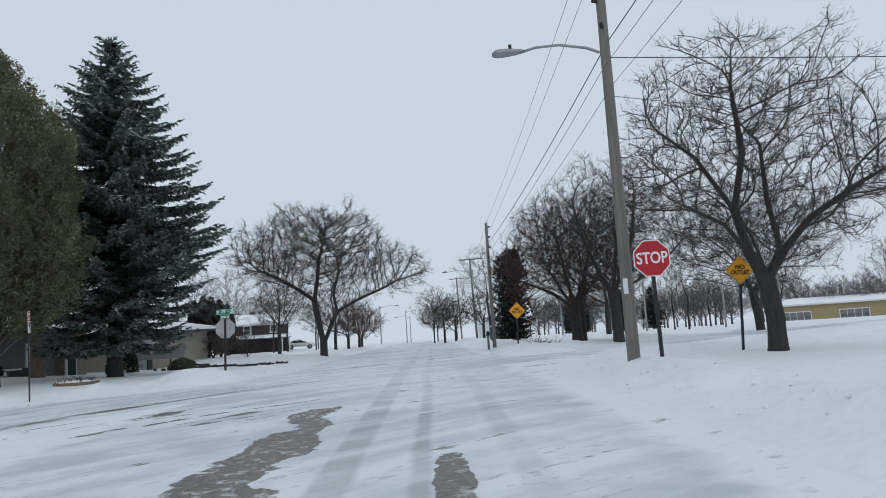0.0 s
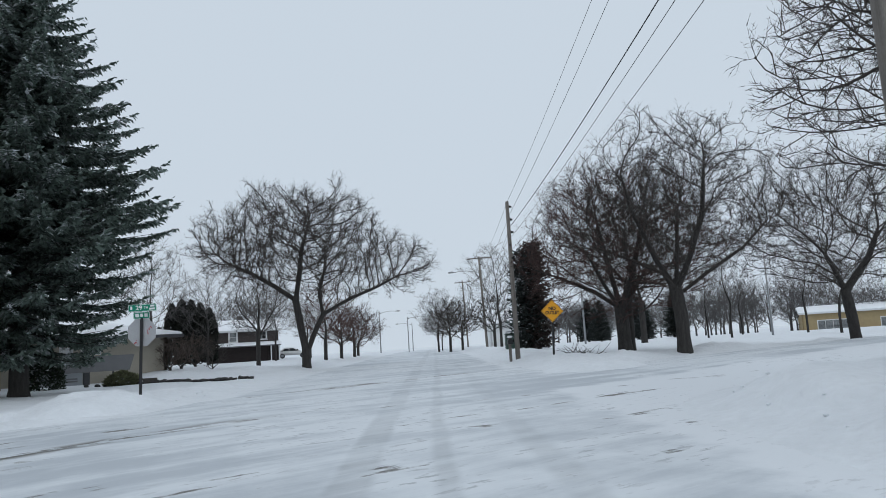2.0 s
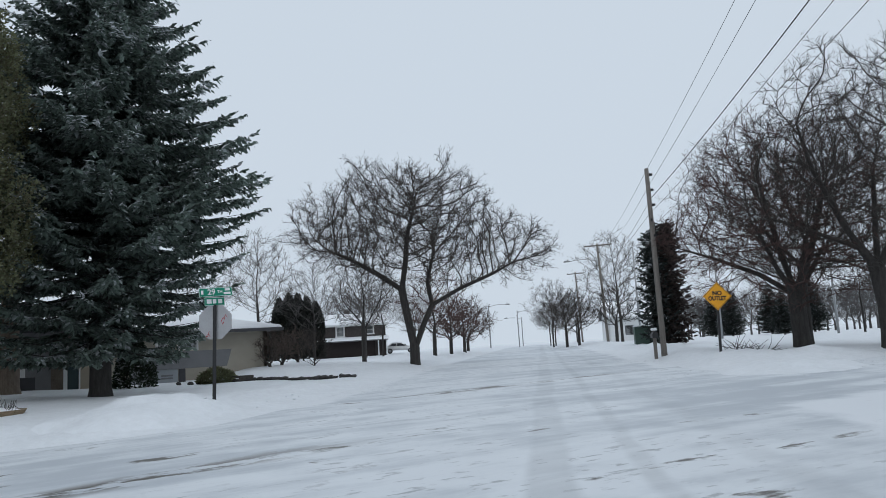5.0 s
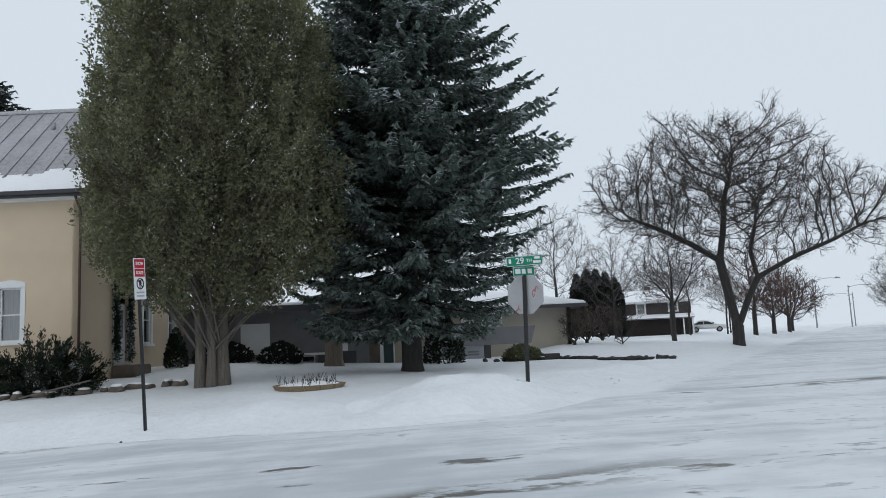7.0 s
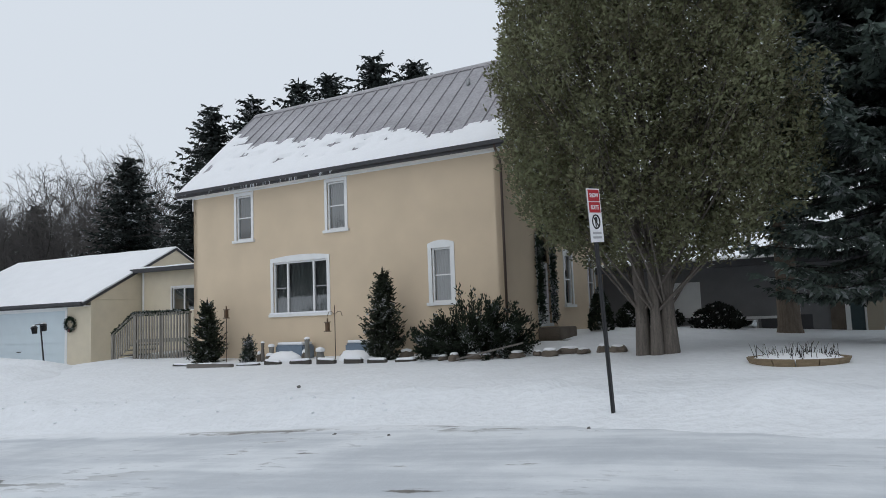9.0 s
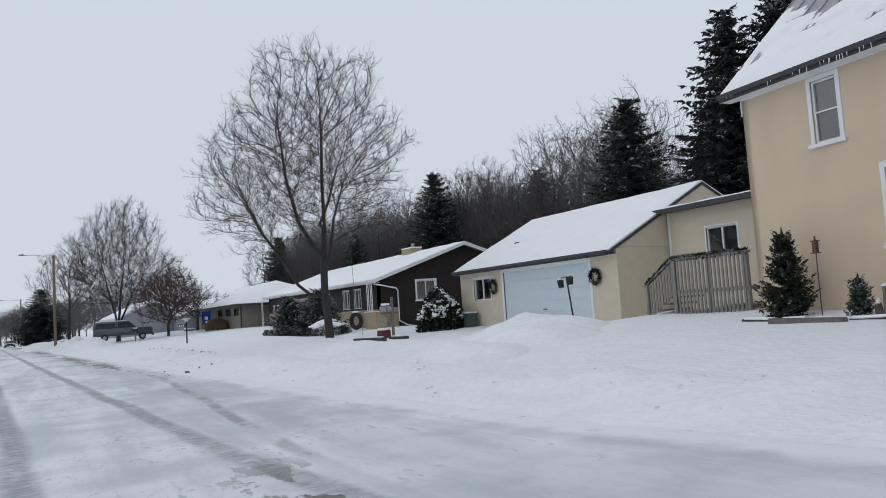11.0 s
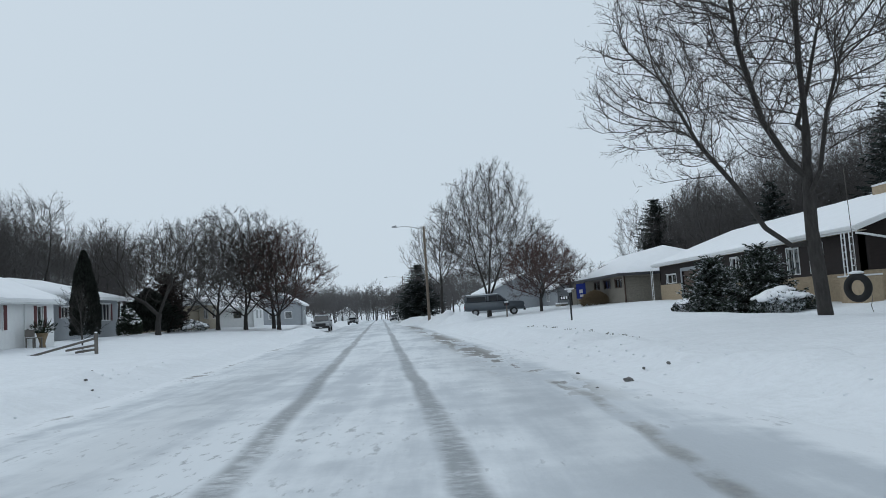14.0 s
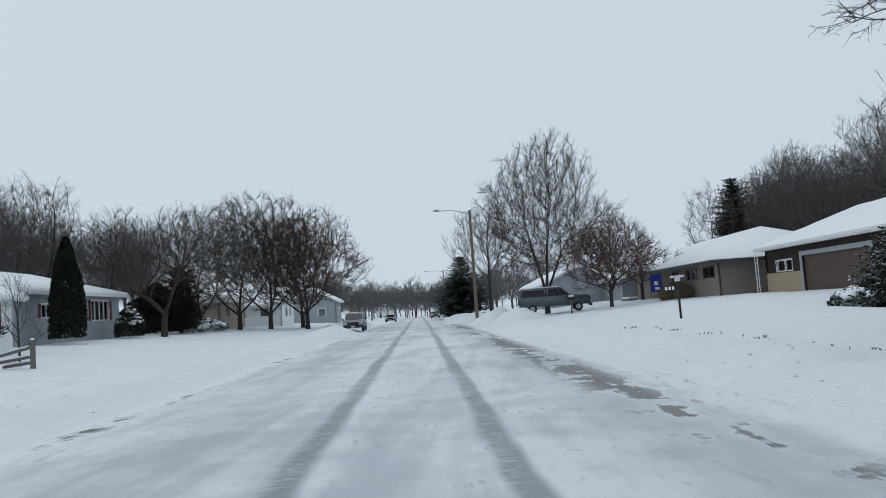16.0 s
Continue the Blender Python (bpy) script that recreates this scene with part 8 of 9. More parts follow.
for i, (x, y, h) in enumerate(((24.5, 93.4, 6.5), (25.5, 93.1, 7.0), (26.4, 92.8, 6.9), (27.3, 92.5, 6.5), (28.2, 92.3, 5.9))):
    clump_tree("columnar_arborvitae", x, y, G(x, y) + 0.2, "dark columnar evergreen in a clipped row", "tree", h, 0.85, 90 + i, 2600, 0.3, DARKYEW, shape=(0.3, 0.85, 1.6))
bare_tree("leafless_shrub", 15.9, 51.0, G(15.9, 51.0) + 0.05, "small leafless shrub on the snowy lawn", bark=TWIG, twig=TWIG, seed=44, height=1.9, trunk_h=0.15, radius=1.4, r_trunk=0.04, limbs=14, counts=(6, 5), angle=(15, 75), lift=0.05, twig_r=0.006)

for x, y, h, r, low, tw, lb in ((22.3, 61.2, 7.0, 2.7, 2.2, GREYTWIG, "bare young tree on the snowy lawn up the hill"), (29.3, 64.8, 7.0, 3.2, 1.4, REDTWIG, "dense bare ornamental tree before the houses"), (36.9, 74.4, 5.4, 3.0, 0.8, REDTWIG, "low reddish bare tree beside the hill road"), (33.1, 69.6, 5.0, 2.6, 0.8, REDTWIG, "round reddish bare tree beside the hill road"), (40.5, 80.5, 5.6, 3.2, 0.8, TWIG, "low bare tree far up the hill road"), (49.5, 76.0, 6.2, 3.4, 1.2, TWIG, "bare tree beside the far stretch of road"), (54.0, 80.0, 6.6, 3.4, 1.2, GREYTWIG, "bare tree beside the far stretch of road"), (49.0, 67.5, 5.6, 2.8, 1.2, TWIG, "bare tree at the edge of the snowy field")):
    grown_tree("ornamental_tree", x, y, G(x, y), lb, twig=tw, group="small trees up the hill", seed=int(x * 7), r_trunk=0.15, tip=0.015, count=1500, kill=0.4, step=0.3, gnarl=0.28, twigs=1.6, twig_len=0.6, lobes=dome(h, low, r, 0.75), stems=(((0, 0, -0.3), (0.03, 0, low + 0.3)),))
for x, y, h, r in ((13.75, 51.7, 1.75, 0.75), (14.75, 53.2, 1.9, 0.95), (16.9, 58.0, 2.0, 1.2)):
    grown_tree("leafless_shrub", x, y, G(x, y) - 0.1, "dense brown leafless shrub on the snowy lawn", bark=TWIG, twig=BROWNTWIG, group="brown shrubs up the hill", seed=int(x * 9), r_trunk=0.08, tip=0.014, count=620, kill=0.26, step=0.22, gnarl=0.3, twigs=1.9, twig_len=0.5, lobes=((0, 0, h * 0.55, r, h * 0.45),), stems=(((0, 0, -0.2), (0, 0, 0.2)), ((0, 0, 0.1), (0.2, 0.1, 0.4)), ((0, 0, 0.1), (-0.2, 0.1, 0.4))))


# ---- shrubs and garden things ----
def shrub(name, x, y, h, r, n, label, material=None, size=0.13, shape=(0.25, 0.8, 1.2), seed=1, z=None, lumps=0.3, upward=0.5, snow_lumps=0, load=None):
    t = clump_tree(name, x, y, (G(x, y) if z is None else z) - 0.05, label, "shrub", h, r, seed, n, size, material or SHRUB, shape=shape, lumps=lumps, upward=upward)
    rnd = random.Random(seed)
    if snow_lumps:
        bm = bmesh.new()
        for _ in range(int(snow_lumps * 2.5)):
            hh = rnd.uniform(*load[:2]) if load else rnd.uniform(0.35, 0.98)
            kk = load[2] if load else 1.0
            k = max(0.0, (hh - shape[0]) / (1 - shape[0]))
            rr = r * (1 - k ** (1 + shape[2])) ** 0.85 * 0.92
            a = rnd.random() * 6.283
            q = Vector((math.cos(a) * rr, math.sin(a) * rr, hh * h))
            bmesh.ops.create_icosphere(bm, subdivisions=2, radius=1, matrix=Matrix.Translation(q) @ Matrix.Diagonal((rnd.uniform(0.05, 0.14) * r * kk, rnd.uniform(0.05, 0.14) * r * kk, rnd.uniform(0.03, 0.07) * r * kk, 1)))
        for v in bm.verts:
            v.co += 0.05 * r * noise.noise_vector(v.co * 5 / r)
        tagged(part("snow_clump", bm, ROOFSNOW, t, "clumps of snow on the branches", smooth=True), kind="stuff")
    return t




def at_house(u, depth):
    """A place before the ochre house: u metres along its front from the corner by the door, depth metres out."""
    a = radians(-3.87)
    return (-4.7 - u * math.cos(a) + depth * math.sin(a), 40.09 - u * math.sin(a) - depth * math.cos(a))


for u, z, h, r, sd, mt, lb in ((3.7, 0.2, 2.75, 0.62, 12, FLECKED, "cone-shaped dark evergreen before the ochre wall"), (11.35, 0.0, 2.35, 0.58, 13, FLECKED, "cone-shaped dark evergreen at the house's corner"), (9.35, 0.08, 0.95, 0.24, 14, LADENYEW, "small snow-covered spruce before the house")):
    x, y = at_house(u, 0.95)
    conifer("cone_arborvitae" if h > 1 else "small_snowy_spruce", x, y, z, lb, needles=mt, category="shrub", seed=sd, height=h, profile=((0.08, r * 0.8), (h * 0.16, r), (h * 0.4, r * 0.76), (h * 0.65, r * 0.42), (h * 0.85, r * 0.2), (h, 0.05)), whorl=0.085 * (h ** 0.5), per=6.0, gap=0.11, size=0.42 if h > 1 else 0.3, wide=0.6, droop=0.02, upturn=0.5, ragged=0.26, trunk_r=0.05)
for u, hh, rr, ln, sd in ((0.3, 1.45, 1.2, (0.3, 0.0), 15), (1.2, 0.85, 0.85, (-0.4, -0.1), 16), (-0.3, 1.2, 1.0, (0.3, 0.0), 17)):
    x, y = at_house(u, 1.35)
    juniper("spreading_juniper", x, y, 0.25, "sprawling juniper dusted with snow at the house's corner", sd, hh, rr, ln, SHRUB)
shrub("cone_arborvitae", -3.2, 45.2, 1.45, 0.42, 1600, "small dark evergreen beside the front door", size=0.11, shape=(0.15, 0.9, 0.6), seed=18, upward=0.9)
shrub("round_shrub", -2.6, 47.4, 0.95, 0.5, 1300, "small snowy shrub beside the house wall", size=0.11, seed=19, snow_lumps=4)
shrub("low_yew_hedge", 0.4, 47.6, 0.9, 0.9, 1800, "low dark hedge under snow before the slate house", material=DARKYEW, size=0.12, seed=20, snow_lumps=9)
shrub("low_yew_hedge", -2.0, 48.4, 0.9, 1.0, 1800, "low dark hedge by the slate panels", material=DARKYEW, size=0.12, seed=22, snow_lumps=4)
shrub("small_spruce", 7.1, 47.2, 2.2, 0.85, 3000, "young spruce behind the big spruce", size=0.14, shape=(0.1, 0.95, 0.4), seed=23, snow_lumps=8)
shrub("low_juniper", 10.25, 46.3, 0.62, 0.66, 1800, "low brownish juniper mound in the snow", material=CEDAR, size=0.14, seed=24, shape=(0.3, 0.8, 1.2), snow_lumps=4)
shrub("snowy_yew", -38.1, 41.3, 2.75, 1.35, 7500, "big rounded yew heaped with snow", material=SHRUB, size=0.16, shape=(0.22, 0.85, 0.8), seed=25, z=-0.8, lumps=0.3, snow_lumps=64, load=(0.42, 1.0, 1.25))
for x, y, h, r, sd, lb in ((-53.6, 37.6, 2.7, 1.35, 26, "shaggy dark yew flecked with snow before the ranch house"), (-51.6, 39.1, 2.95, 1.6, 27, "shaggy dark yew flecked with snow by the porch")):
    conifer("snowy_yew", x, y, -0.35, lb, needles=LADENYEW, category="shrub", seed=sd, height=h, profile=spire(h, r, 0.15, 0.75, 0.95), whorl=0.2, per=5.0, gap=0.14, size=0.62, wide=0.5, droop=0.08, upturn=0.25, ragged=0.25, trunk_r=0.08)
shrub("low_box_hedge", -56.3, 37.5, 0.75, 1.0, 3000, "low clipped hedge topped with snow", material=SNOWYSHRUB, size=0.12, seed=28, z=-0.4, snow_lumps=24, load=(0.6, 1.0, 2.2))
shrub("low_box_hedge", -49.0, 38.8, 0.95, 1.3, 3600, "low hedge topped with snow beside the porch", material=SNOWYSHRUB, size=0.12, seed=29, z=-0.4, snow_lumps=24, load=(0.6, 1.0, 2.2))
shrub("tall_arborvitae", -71.2, -1.1, 6.0, 1.0, 9500, "tall narrow dark arborvitae on the lawn", material=DARKYEW, size=0.16, shape=(0.12, 0.95, 0.9), seed=30, z=0.35, lumps=0.2, upward=1.0)
shrub("snowy_yew", -81.0, -2.0, 2.2, 0.95, 4000, "rounded dark shrub half covered with snow", material=SHRUB, size=0.15, shape=(0.25, 0.9, 1.0), seed=31, z=0.1, snow_lumps=20, load=(0.4, 1.0, 2.0))
shrub("dark_hedge", -89.5, -3.6, 4.0, 1.9, 5000, "dark evergreen thicket beside the ranch house", material=DARKYEW, size=0.26, seed=32, z=0.2, shape=(0.35, 0.8, 0.8), lumps=0.5)
shrub("dark_hedge", -92.0, -4.2, 3.4, 2.6, 5000, "low dark evergreen thicket behind the old tree", material=DARKYEW, size=0.28, seed=33, z=0.2, shape=(0.4, 0.8, 1.2), lumps=0.5)
conifer("dark_red_cedar", -93.0, -3.0, 0.2, "dark reddish evergreen behind the gnarled old tree", needles=REDYEW, seed=45, height=5.8, profile=spire(5.8, 1.9, 0.4, 0.6, 0.9), whorl=0.36, per=2.4, gap=0.3, size=1.3, droop=0.05, trunk_r=0.14)
shrub("low_box_hedge", -97.0, -2.4, 1.2, 2.2, 2000, "low shrub under snow beside the lawn", material=SNOWYSHRUB, size=0.14, seed=34, snow_lumps=30)
shrub("brown_shrub", -86.0, 38.9, 1.2, 1.2, 1800, "brown withered shrub before the brick house", material=PLANTERWOOD, size=0.2, seed=35)
bare_tree("young_tree", -53.6, 7.0, G(-53.6, 7.0), "thin young bare tree by a rail fence", seed=66, height=3.4, trunk_h=0.8, radius=1.3, r_trunk=0.05, limbs=8, counts=(5, 4), angle=(18, 55), twig_r=0.005)


def brush_pile(x, y, r, n, seed, label):
    t = thing("brush_pile", x, y, G(x, y), 0, label, "brush pile", kind="stuff")
    rnd = random.Random(seed)
    v, f = [], []
    for _ in range(n):
        a = rnd.random() * 6.28
        p = Vector((rnd.gauss(0, r * 0.35), rnd.gauss(0, r * 0.35), 0.0))
        d = Vector((math.cos(a), math.sin(a), rnd.uniform(0.05, 0.9)))
        pts, rad = limb(p, d, rnd.uniform(0.4, 1.0) * r, 0.018, 0.005, 3, 0.2, 0, rnd)
        tube_rows(pts, rad, 4, v, f)
    raw_part("branches", v, f, BARK, t)


brush_pile(26.2, 32.6, 1.1, 46, 3, "heap of cut brown branches on the snow")


# garden edging, planter, hooks, rocks
def planter():
    z = G(3.0, 35.05) - 0.12
    t = thing("timber_planter", 3.0, 35.05, z, 36, "round weathered timber planter with dried stems, half buried in snow", "planter")
    n = 14
    for i in range(n):
        a0, a1 = 6.283 * i / n, 6.283 * (i + 1) / n
        r0, r1 = 0.72, 0.9
        for k in range(2):
            z0, z1 = -0.12 + 0.17 * k, 0.045 + 0.17 * k
            q0, q1 = r0 + (r1 - r0) * (k / 2), r0 + (r1 - r0) * ((k + 1) / 2)
            bm = bmesh.new()
            vs = []
            for zz, rr in ((z0, q0), (z1, q1)):
                for a in (a0 + 0.012, a1 - 0.012):
                    for d in (0, -0.07):
                        vs.append(bm.verts.new(((rr + d) * math.cos(a), (rr + d) * math.sin(a), zz)))
            for fc in ((0, 2, 6, 4), (1, 5, 7, 3), (4, 6, 7, 5), (0, 4, 5, 1), (2, 3, 7, 6), (0, 1, 3, 2)):
                bm.faces.new([vs[i2] for i2 in fc])
            part("timber", bm, PLANTERWOOD, t)
    bm = bmesh.new()
    bmesh.ops.create_icosphere(bm, subdivisions=3, radius=0.8, matrix=Matrix.Translation((0, 0, 0.16)) @ Matrix.Diagonal((1, 1, 0.16, 1)))
    part("snow_fill", bm, ROOFSNOW, t, smooth=True)
    rnd = random.Random(6)
    v, f = [], []
    for _ in range(90):
        a, r = rnd.random() * 6.28, 0.75 * math.sqrt(rnd.random())
        p = Vector((r * math.cos(a), r * math.sin(a), 0.2))
        tube_rows([p, p + Vector((rnd.gauss(0, 0.06), rnd.gauss(0, 0.06), rnd.uniform(0.1, 0.28)))], [0.007, 0.004], 4, v, f)
    tagged(raw_part("dried_stem", v, f, BARK, t, "brown dried stems"), kind="stuff")


def rock(name, x, y, z, sx, sy, sz, seed, material, label, category="rock", group="", snow=True):
    t = thing(name, x, y, z, seed * 37 % 360, label, category, group)
    bm = bmesh.new()
    bmesh.ops.create_icosphere(bm, subdivisions=3, radius=1)
    for v in bm.verts:
        k = 1 + 0.35 * noise.noise(v.co * 1.3 + Vector((seed, 0, 0))) + 0.12 * noise.noise(v.co * 4 + Vector((0, seed, 0)))
        v.co = Vector((v.co.x * sx * k, v.co.y * sy * k, v.co.z * sz * k))
    part("stone", bm, material, t)
    if snow:
        bm = bmesh.new()
        bmesh.ops.create_icosphere(bm, subdivisions=2, radius=1, matrix=Matrix.Translation((0, 0, sz * 0.8)) @ Matrix.Diagonal((sx * 0.8, sy * 0.8, sz * 0.4, 1)))
        part("snow_cap", bm, ROOFSNOW, t, smooth=True)
    return t


def lawn_edging():
    """A row of dark stones where the raised lawn begins, and a low timber at its end."""
    rnd = random.Random(41)
    line = [Vector((8.6, 46.6)), Vector((11.7, 46.0)), Vector((13.2, 42.9)), Vector((14.5, 40.8))]
    for a, b, n in ((line[0], line[1], 8), (line[1], line[2], 15), (line[2], line[3], 9)):
        for i in range(n):
            p = a.lerp(b, (i + rnd.uniform(0.2, 0.8)) / n)
            sx = rnd.uniform(0.11, 0.24)
            rock("edging_stone", p.x, p.y + rnd.uniform(-0.08, 0.08), G(p.x, p.y) + 0.05, sx, sx * 0.7, rnd.uniform(0.05, 0.1), 60 + i, DARKSTONE, "dark field stone half buried along the lawn", group="stones edging the lawn", snow=rnd.random() < 0.25)
    t = thing("garden_timber", 11.2, 46.1, G(11.2, 46.1) + 0.05, -11, "dark weathered timber edging a bed under snow", "timber")
    part("beam", boxes((-0.55, 0.55, -0.1, 0.1, -0.1, 0.2), bevel=0.02), DARKTIMBER, t)


lawn_edging()


def shepherd_hook(u, h, z, arms):
    x, y = at_house(u, 1.0)
    t = thing("shepherd_hook", x, y, z, -4, "rusty iron garden hook holding a small lantern", "garden hook", "garden hooks")
    tube("stem", [(0, 0, -0.3), (0, 0, h)], 0.014, BROWNMETAL, t, 6)
    k = 0.0 if arms < 2 else -0.3
    top = h if arms < 2 else h - 0.42
    for s in (-1, 1)[:arms if arms > 1 else 0]:
        tube("arm", [(0, 0, h - 0.3), (s * 0.12, 0, h - 0.2), (s * 0.24, 0, h - 0.2), (s * 0.3, 0, h - 0.34)], 0.011, BROWNMETAL, t, 6)
    l = part("lantern", boxes((k - 0.02, k + 0.02, -0.02, 0.02, top - 0.1, top + 0.02), (k - 0.055, k + 0.055, -0.055, 0.055, top - 0.38, top - 0.12), bevel=0.006), RUST, t, "bronze lantern")
    part("lantern_cap", boxes((k - 0.08, k + 0.08, -0.08, 0.08, top - 0.118, top - 0.09)), BROWNMETAL, l)
    part("lantern_base", boxes((k - 0.085, k + 0.085, -0.085, 0.085, top - 0.41, top - 0.382)), BROWNMETAL, l)


RUST = mat("rusty_bronze", (0.13, 0.075, 0.04), 0.6, 0.25, 8, 0.1)
planter()
shepherd_hook(10.35, 1.95, 0.1, 1)
shepherd_hook(5.55, 1.7, 0.2, 2)
rnd = random.Random(31)
for i in range(11):
    u = 1.2 + i * 1.02
    x, y = at_house(u, 1.9 + 0.1 * math.sin(i))
    b = thing("edging_timber", x, y, 0.02 + 0.27 * (1 - u / 13), 176 + rnd.uniform(-4, 4), "dark weathered landscape timber edging the snowy bed", "edging", "bed edging")
    ln = rnd.uniform(0.3, 0.52)
    m = pose(rnd.uniform(-0.1, 0.1), 0, rnd.uniform(-0.05, 0.03), 0, rnd.uniform(-4, 4), 0)
    part("timber", turned(boxes((-ln, ln, -0.06, 0.06, -0.15, 0.03), bevel=0.015), m), DARKTIMBER, b)
    part("snow_strip", turned(boxes((-ln * 0.96, ln * 0.9, -0.045, 0.09, 0.0, 0.085), bevel=0.035), m), ROOFSNOW, b)
STONES = ((8.4, 0.9, 0.2, 0.2), (7.6, 0.8, 0.17, 0.22), (9.0, 0.8, 0.14, 0.26), (7.0, 0.8, 0.15, 0.26), (5.2, 0.8, 0.25, 0.2), (3.0, 0.8, 0.22, 0.18))
for i, (u, d, sx, sz) in enumerate(STONES + tuple((0.9 - 0.42 * k, 2.2 - 0.09 * k + 0.25 * (k % 2), 0.2 + 0.05 * (k % 3), 0.09 + 0.03 * ((k * 5) % 3)) for k in range(12))):
    x, y = at_house(u, d)
    rock("garden_stone", x, y, G(x, y) + 0.05, sx, sx * 0.6, sz, i + 1, STONE, "flat brown field stone with a cap of snow", group="stones by the house")
for u, ln, hh in ((7.75, 1.25, 0.5), (4.75, 1.3, 0.52)):
    x, y = at_house(u, 0.42)
    t = thing("window_well", x, y, 0.16, -4, "blue-grey plastic window well under heaped snow by the wall", "window well", "window wells")
    part("shell", boxes((-ln / 2, ln / 2, -0.3, 0.3, -0.2, hh), bevel=0.05), BLUETUB, t)
    part("snow_top", boxes((-ln / 2 + 0.04, ln / 2 - 0.04, -0.27, 0.28, hh + 0.002, hh + 0.09), bevel=0.04), ROOFSNOW, t)
    bm = bmesh.new()
    bmesh.ops.create_icosphere(bm, subdivisions=3, radius=1, matrix=Matrix.Translation((-0.05, -0.42, 0.0)) @ Matrix.Diagonal((ln * 0.55, 0.4, 0.3, 1)))
    for v in bm.verts:
        v.co += 0.06 * noise.noise_vector(v.co * 2.2 + Vector((u, 0, 0)))
    part("snow_drift", bm, ROOFSNOW, t, smooth=True)
for u, d, r, h, mt in ((6.75, 0.95, 0.085, 0.72, GREYSTONE), (8.75, 0.9, 0.06, 0.62, DECKWOOD), (8.4, 0.85, 0.1, 0.5, GREYSTONE), (6.25, 0.9, 0.14, 0.34, GREYSTONE)):
    x, y = at_house(u, d)
    t = thing("garden_ornament", x, y, 0.15, u * 40, "small grey garden ornament capped with snow beside the wall", "garden ornament", "ornaments by the wall")
    tube("shaft", [(0, 0, -0.2), (0, 0, h * 0.35), (0, 0, h * 0.7), (0, 0, h)], [r * 1.25, r, r * 0.8, r * 1.05], mt, t, 10)
    bm = bmesh.new()
    bmesh.ops.create_icosphere(bm, subdivisions=2, radius=1, matrix=Matrix.Translation((0, 0, h)) @ Matrix.Diagonal((r * 1.15, r * 1.15, r * 0.7, 1)))
    part("snow_cap", bm, ROOFSNOW, t, smooth=True)
x, y = at_house(-0.6, 2.4)
t = thing("fallen_board", x, y, G(x, y) + 0.12, 20, "grey board leaning on the garden stones", "board")
part("board", turned(boxes((-0.9, 0.9, -0.07, 0.07, -0.02, 0.02)), pose(0, 0, 0.1, 0, -12, 0)), DECKWOOD, t)
x, y = -14.5, 38.35
t = thing("landscape_timber", x, y, G(x, y) + 0.04, 178, "dark timber lying in the snow", "timber")
part("timber", boxes((-1.0, 1.0, -0.08, 0.08, -0.1, 0.07), bevel=0.02), DECKWOOD, t)
# lumps of dirty ice by the kerbs
for i, (x, y, s) in enumerate(((-30.6, 27.3, 0.06), (-31.75, 27.9, 0.03), (-31.5, 28.3, 0.035), (-29.9, 26.6, 0.02), (-32.6, 26.8, 0.025), (-36.0, 15.4, 0.03), (-34.6, 16.2, 0.025), (-37.2, 15.0, 0.025), (-2.9, 28.6, 0.02), (0.7, 28.8, 0.02), (-1.9, 28.4, 0.025), (-7.0, 33.2, 0.04))):
    rock("ice_lump", x, y, G(x, y) + s * 0.45 + 0.04 if road_distance(x, y) > 0 else soft_base(x) + s * 0.5, s * 1.5, s, s * 0.8, i + 3, ICELUMP, "dirty lump of ice thrown up by the plough", "ice lump", "ice lumps", snow=False)


def plough_crumbs():
    rnd = random.Random(77)
    bm = bmesh.new()
    for _ in range(800):
        if rnd.random() < 0.6:
            x = rnd.uniform(-45, -3)
            y = 24.6 + 0.0737 * x + rnd.choice((5.5, 6.0, 6.8, -5.6, -6.2)) + rnd.gauss(0, 0.7)
        else:
            t = rnd.uniform(-2, 34)
            o = rnd.choice((3.6, 4.0, -7.4, -7.8)) + rnd.gauss(0, 0.8)
            x, y = -1.8 + 0.553 * t + 0.833 * o, 1.5 + 0.833 * t - 0.553 * o
        d = road_distance(x, y)
        if d < 0.1:
            continue
        s = rnd.uniform(0.012, 0.035)
        bmesh.ops.create_icosphere(bm, subdivisions=1, radius=s, matrix=Matrix.Translation((x, y, G(x, y) + s * 0.3)) @ Matrix.Diagonal((rnd.uniform(0.8, 1.8), rnd.uniform(0.8, 1.5), 0.7, 1)))
    me = bpy.data.meshes.new("snow_crumbs")
    bm.to_mesh(me)
    bm.free()
    me.materials.append(SNOW)
    tagged(new("snow_crumbs", me), "crumbs of snow thrown along the kerbs by the plough", "snow", kind="stuff")




# dry stubble along the edge of a driveway, poking through the snow
rnd = random.Random(57)
t = thing("dry_stubble", -47.0, 29.5, 0.0, 0, "broken line of dry plant stubble poking through the snow", "stubble", kind="stuff")
sv, sf = [], []
for i in range(150):
    u = rnd.random()
    x, y = -57.5 + u * 19.0 + 47.0, 28.9 + 1.1 * math.sin(u * 2.2) + rnd.gauss(0, 0.05) - 29.5
    if noise.noise((x * 0.6, 3.0, 0.0)) < -0.12:
        continue
    z = G(x - 47.0, y + 29.5)
    for k in range(3):
        d = Vector((rnd.gauss(0, 0.5), rnd.gauss(0, 0.5), 1)).normalized()
        tube_rows([Vector((x, y, z - 0.03)), Vector((x, y, z)) + d * rnd.uniform(0.02, 0.055)], [0.010, 0.006], 3, sv, sf)
raw_part("stems", sv, sf, DECKWOOD, t)


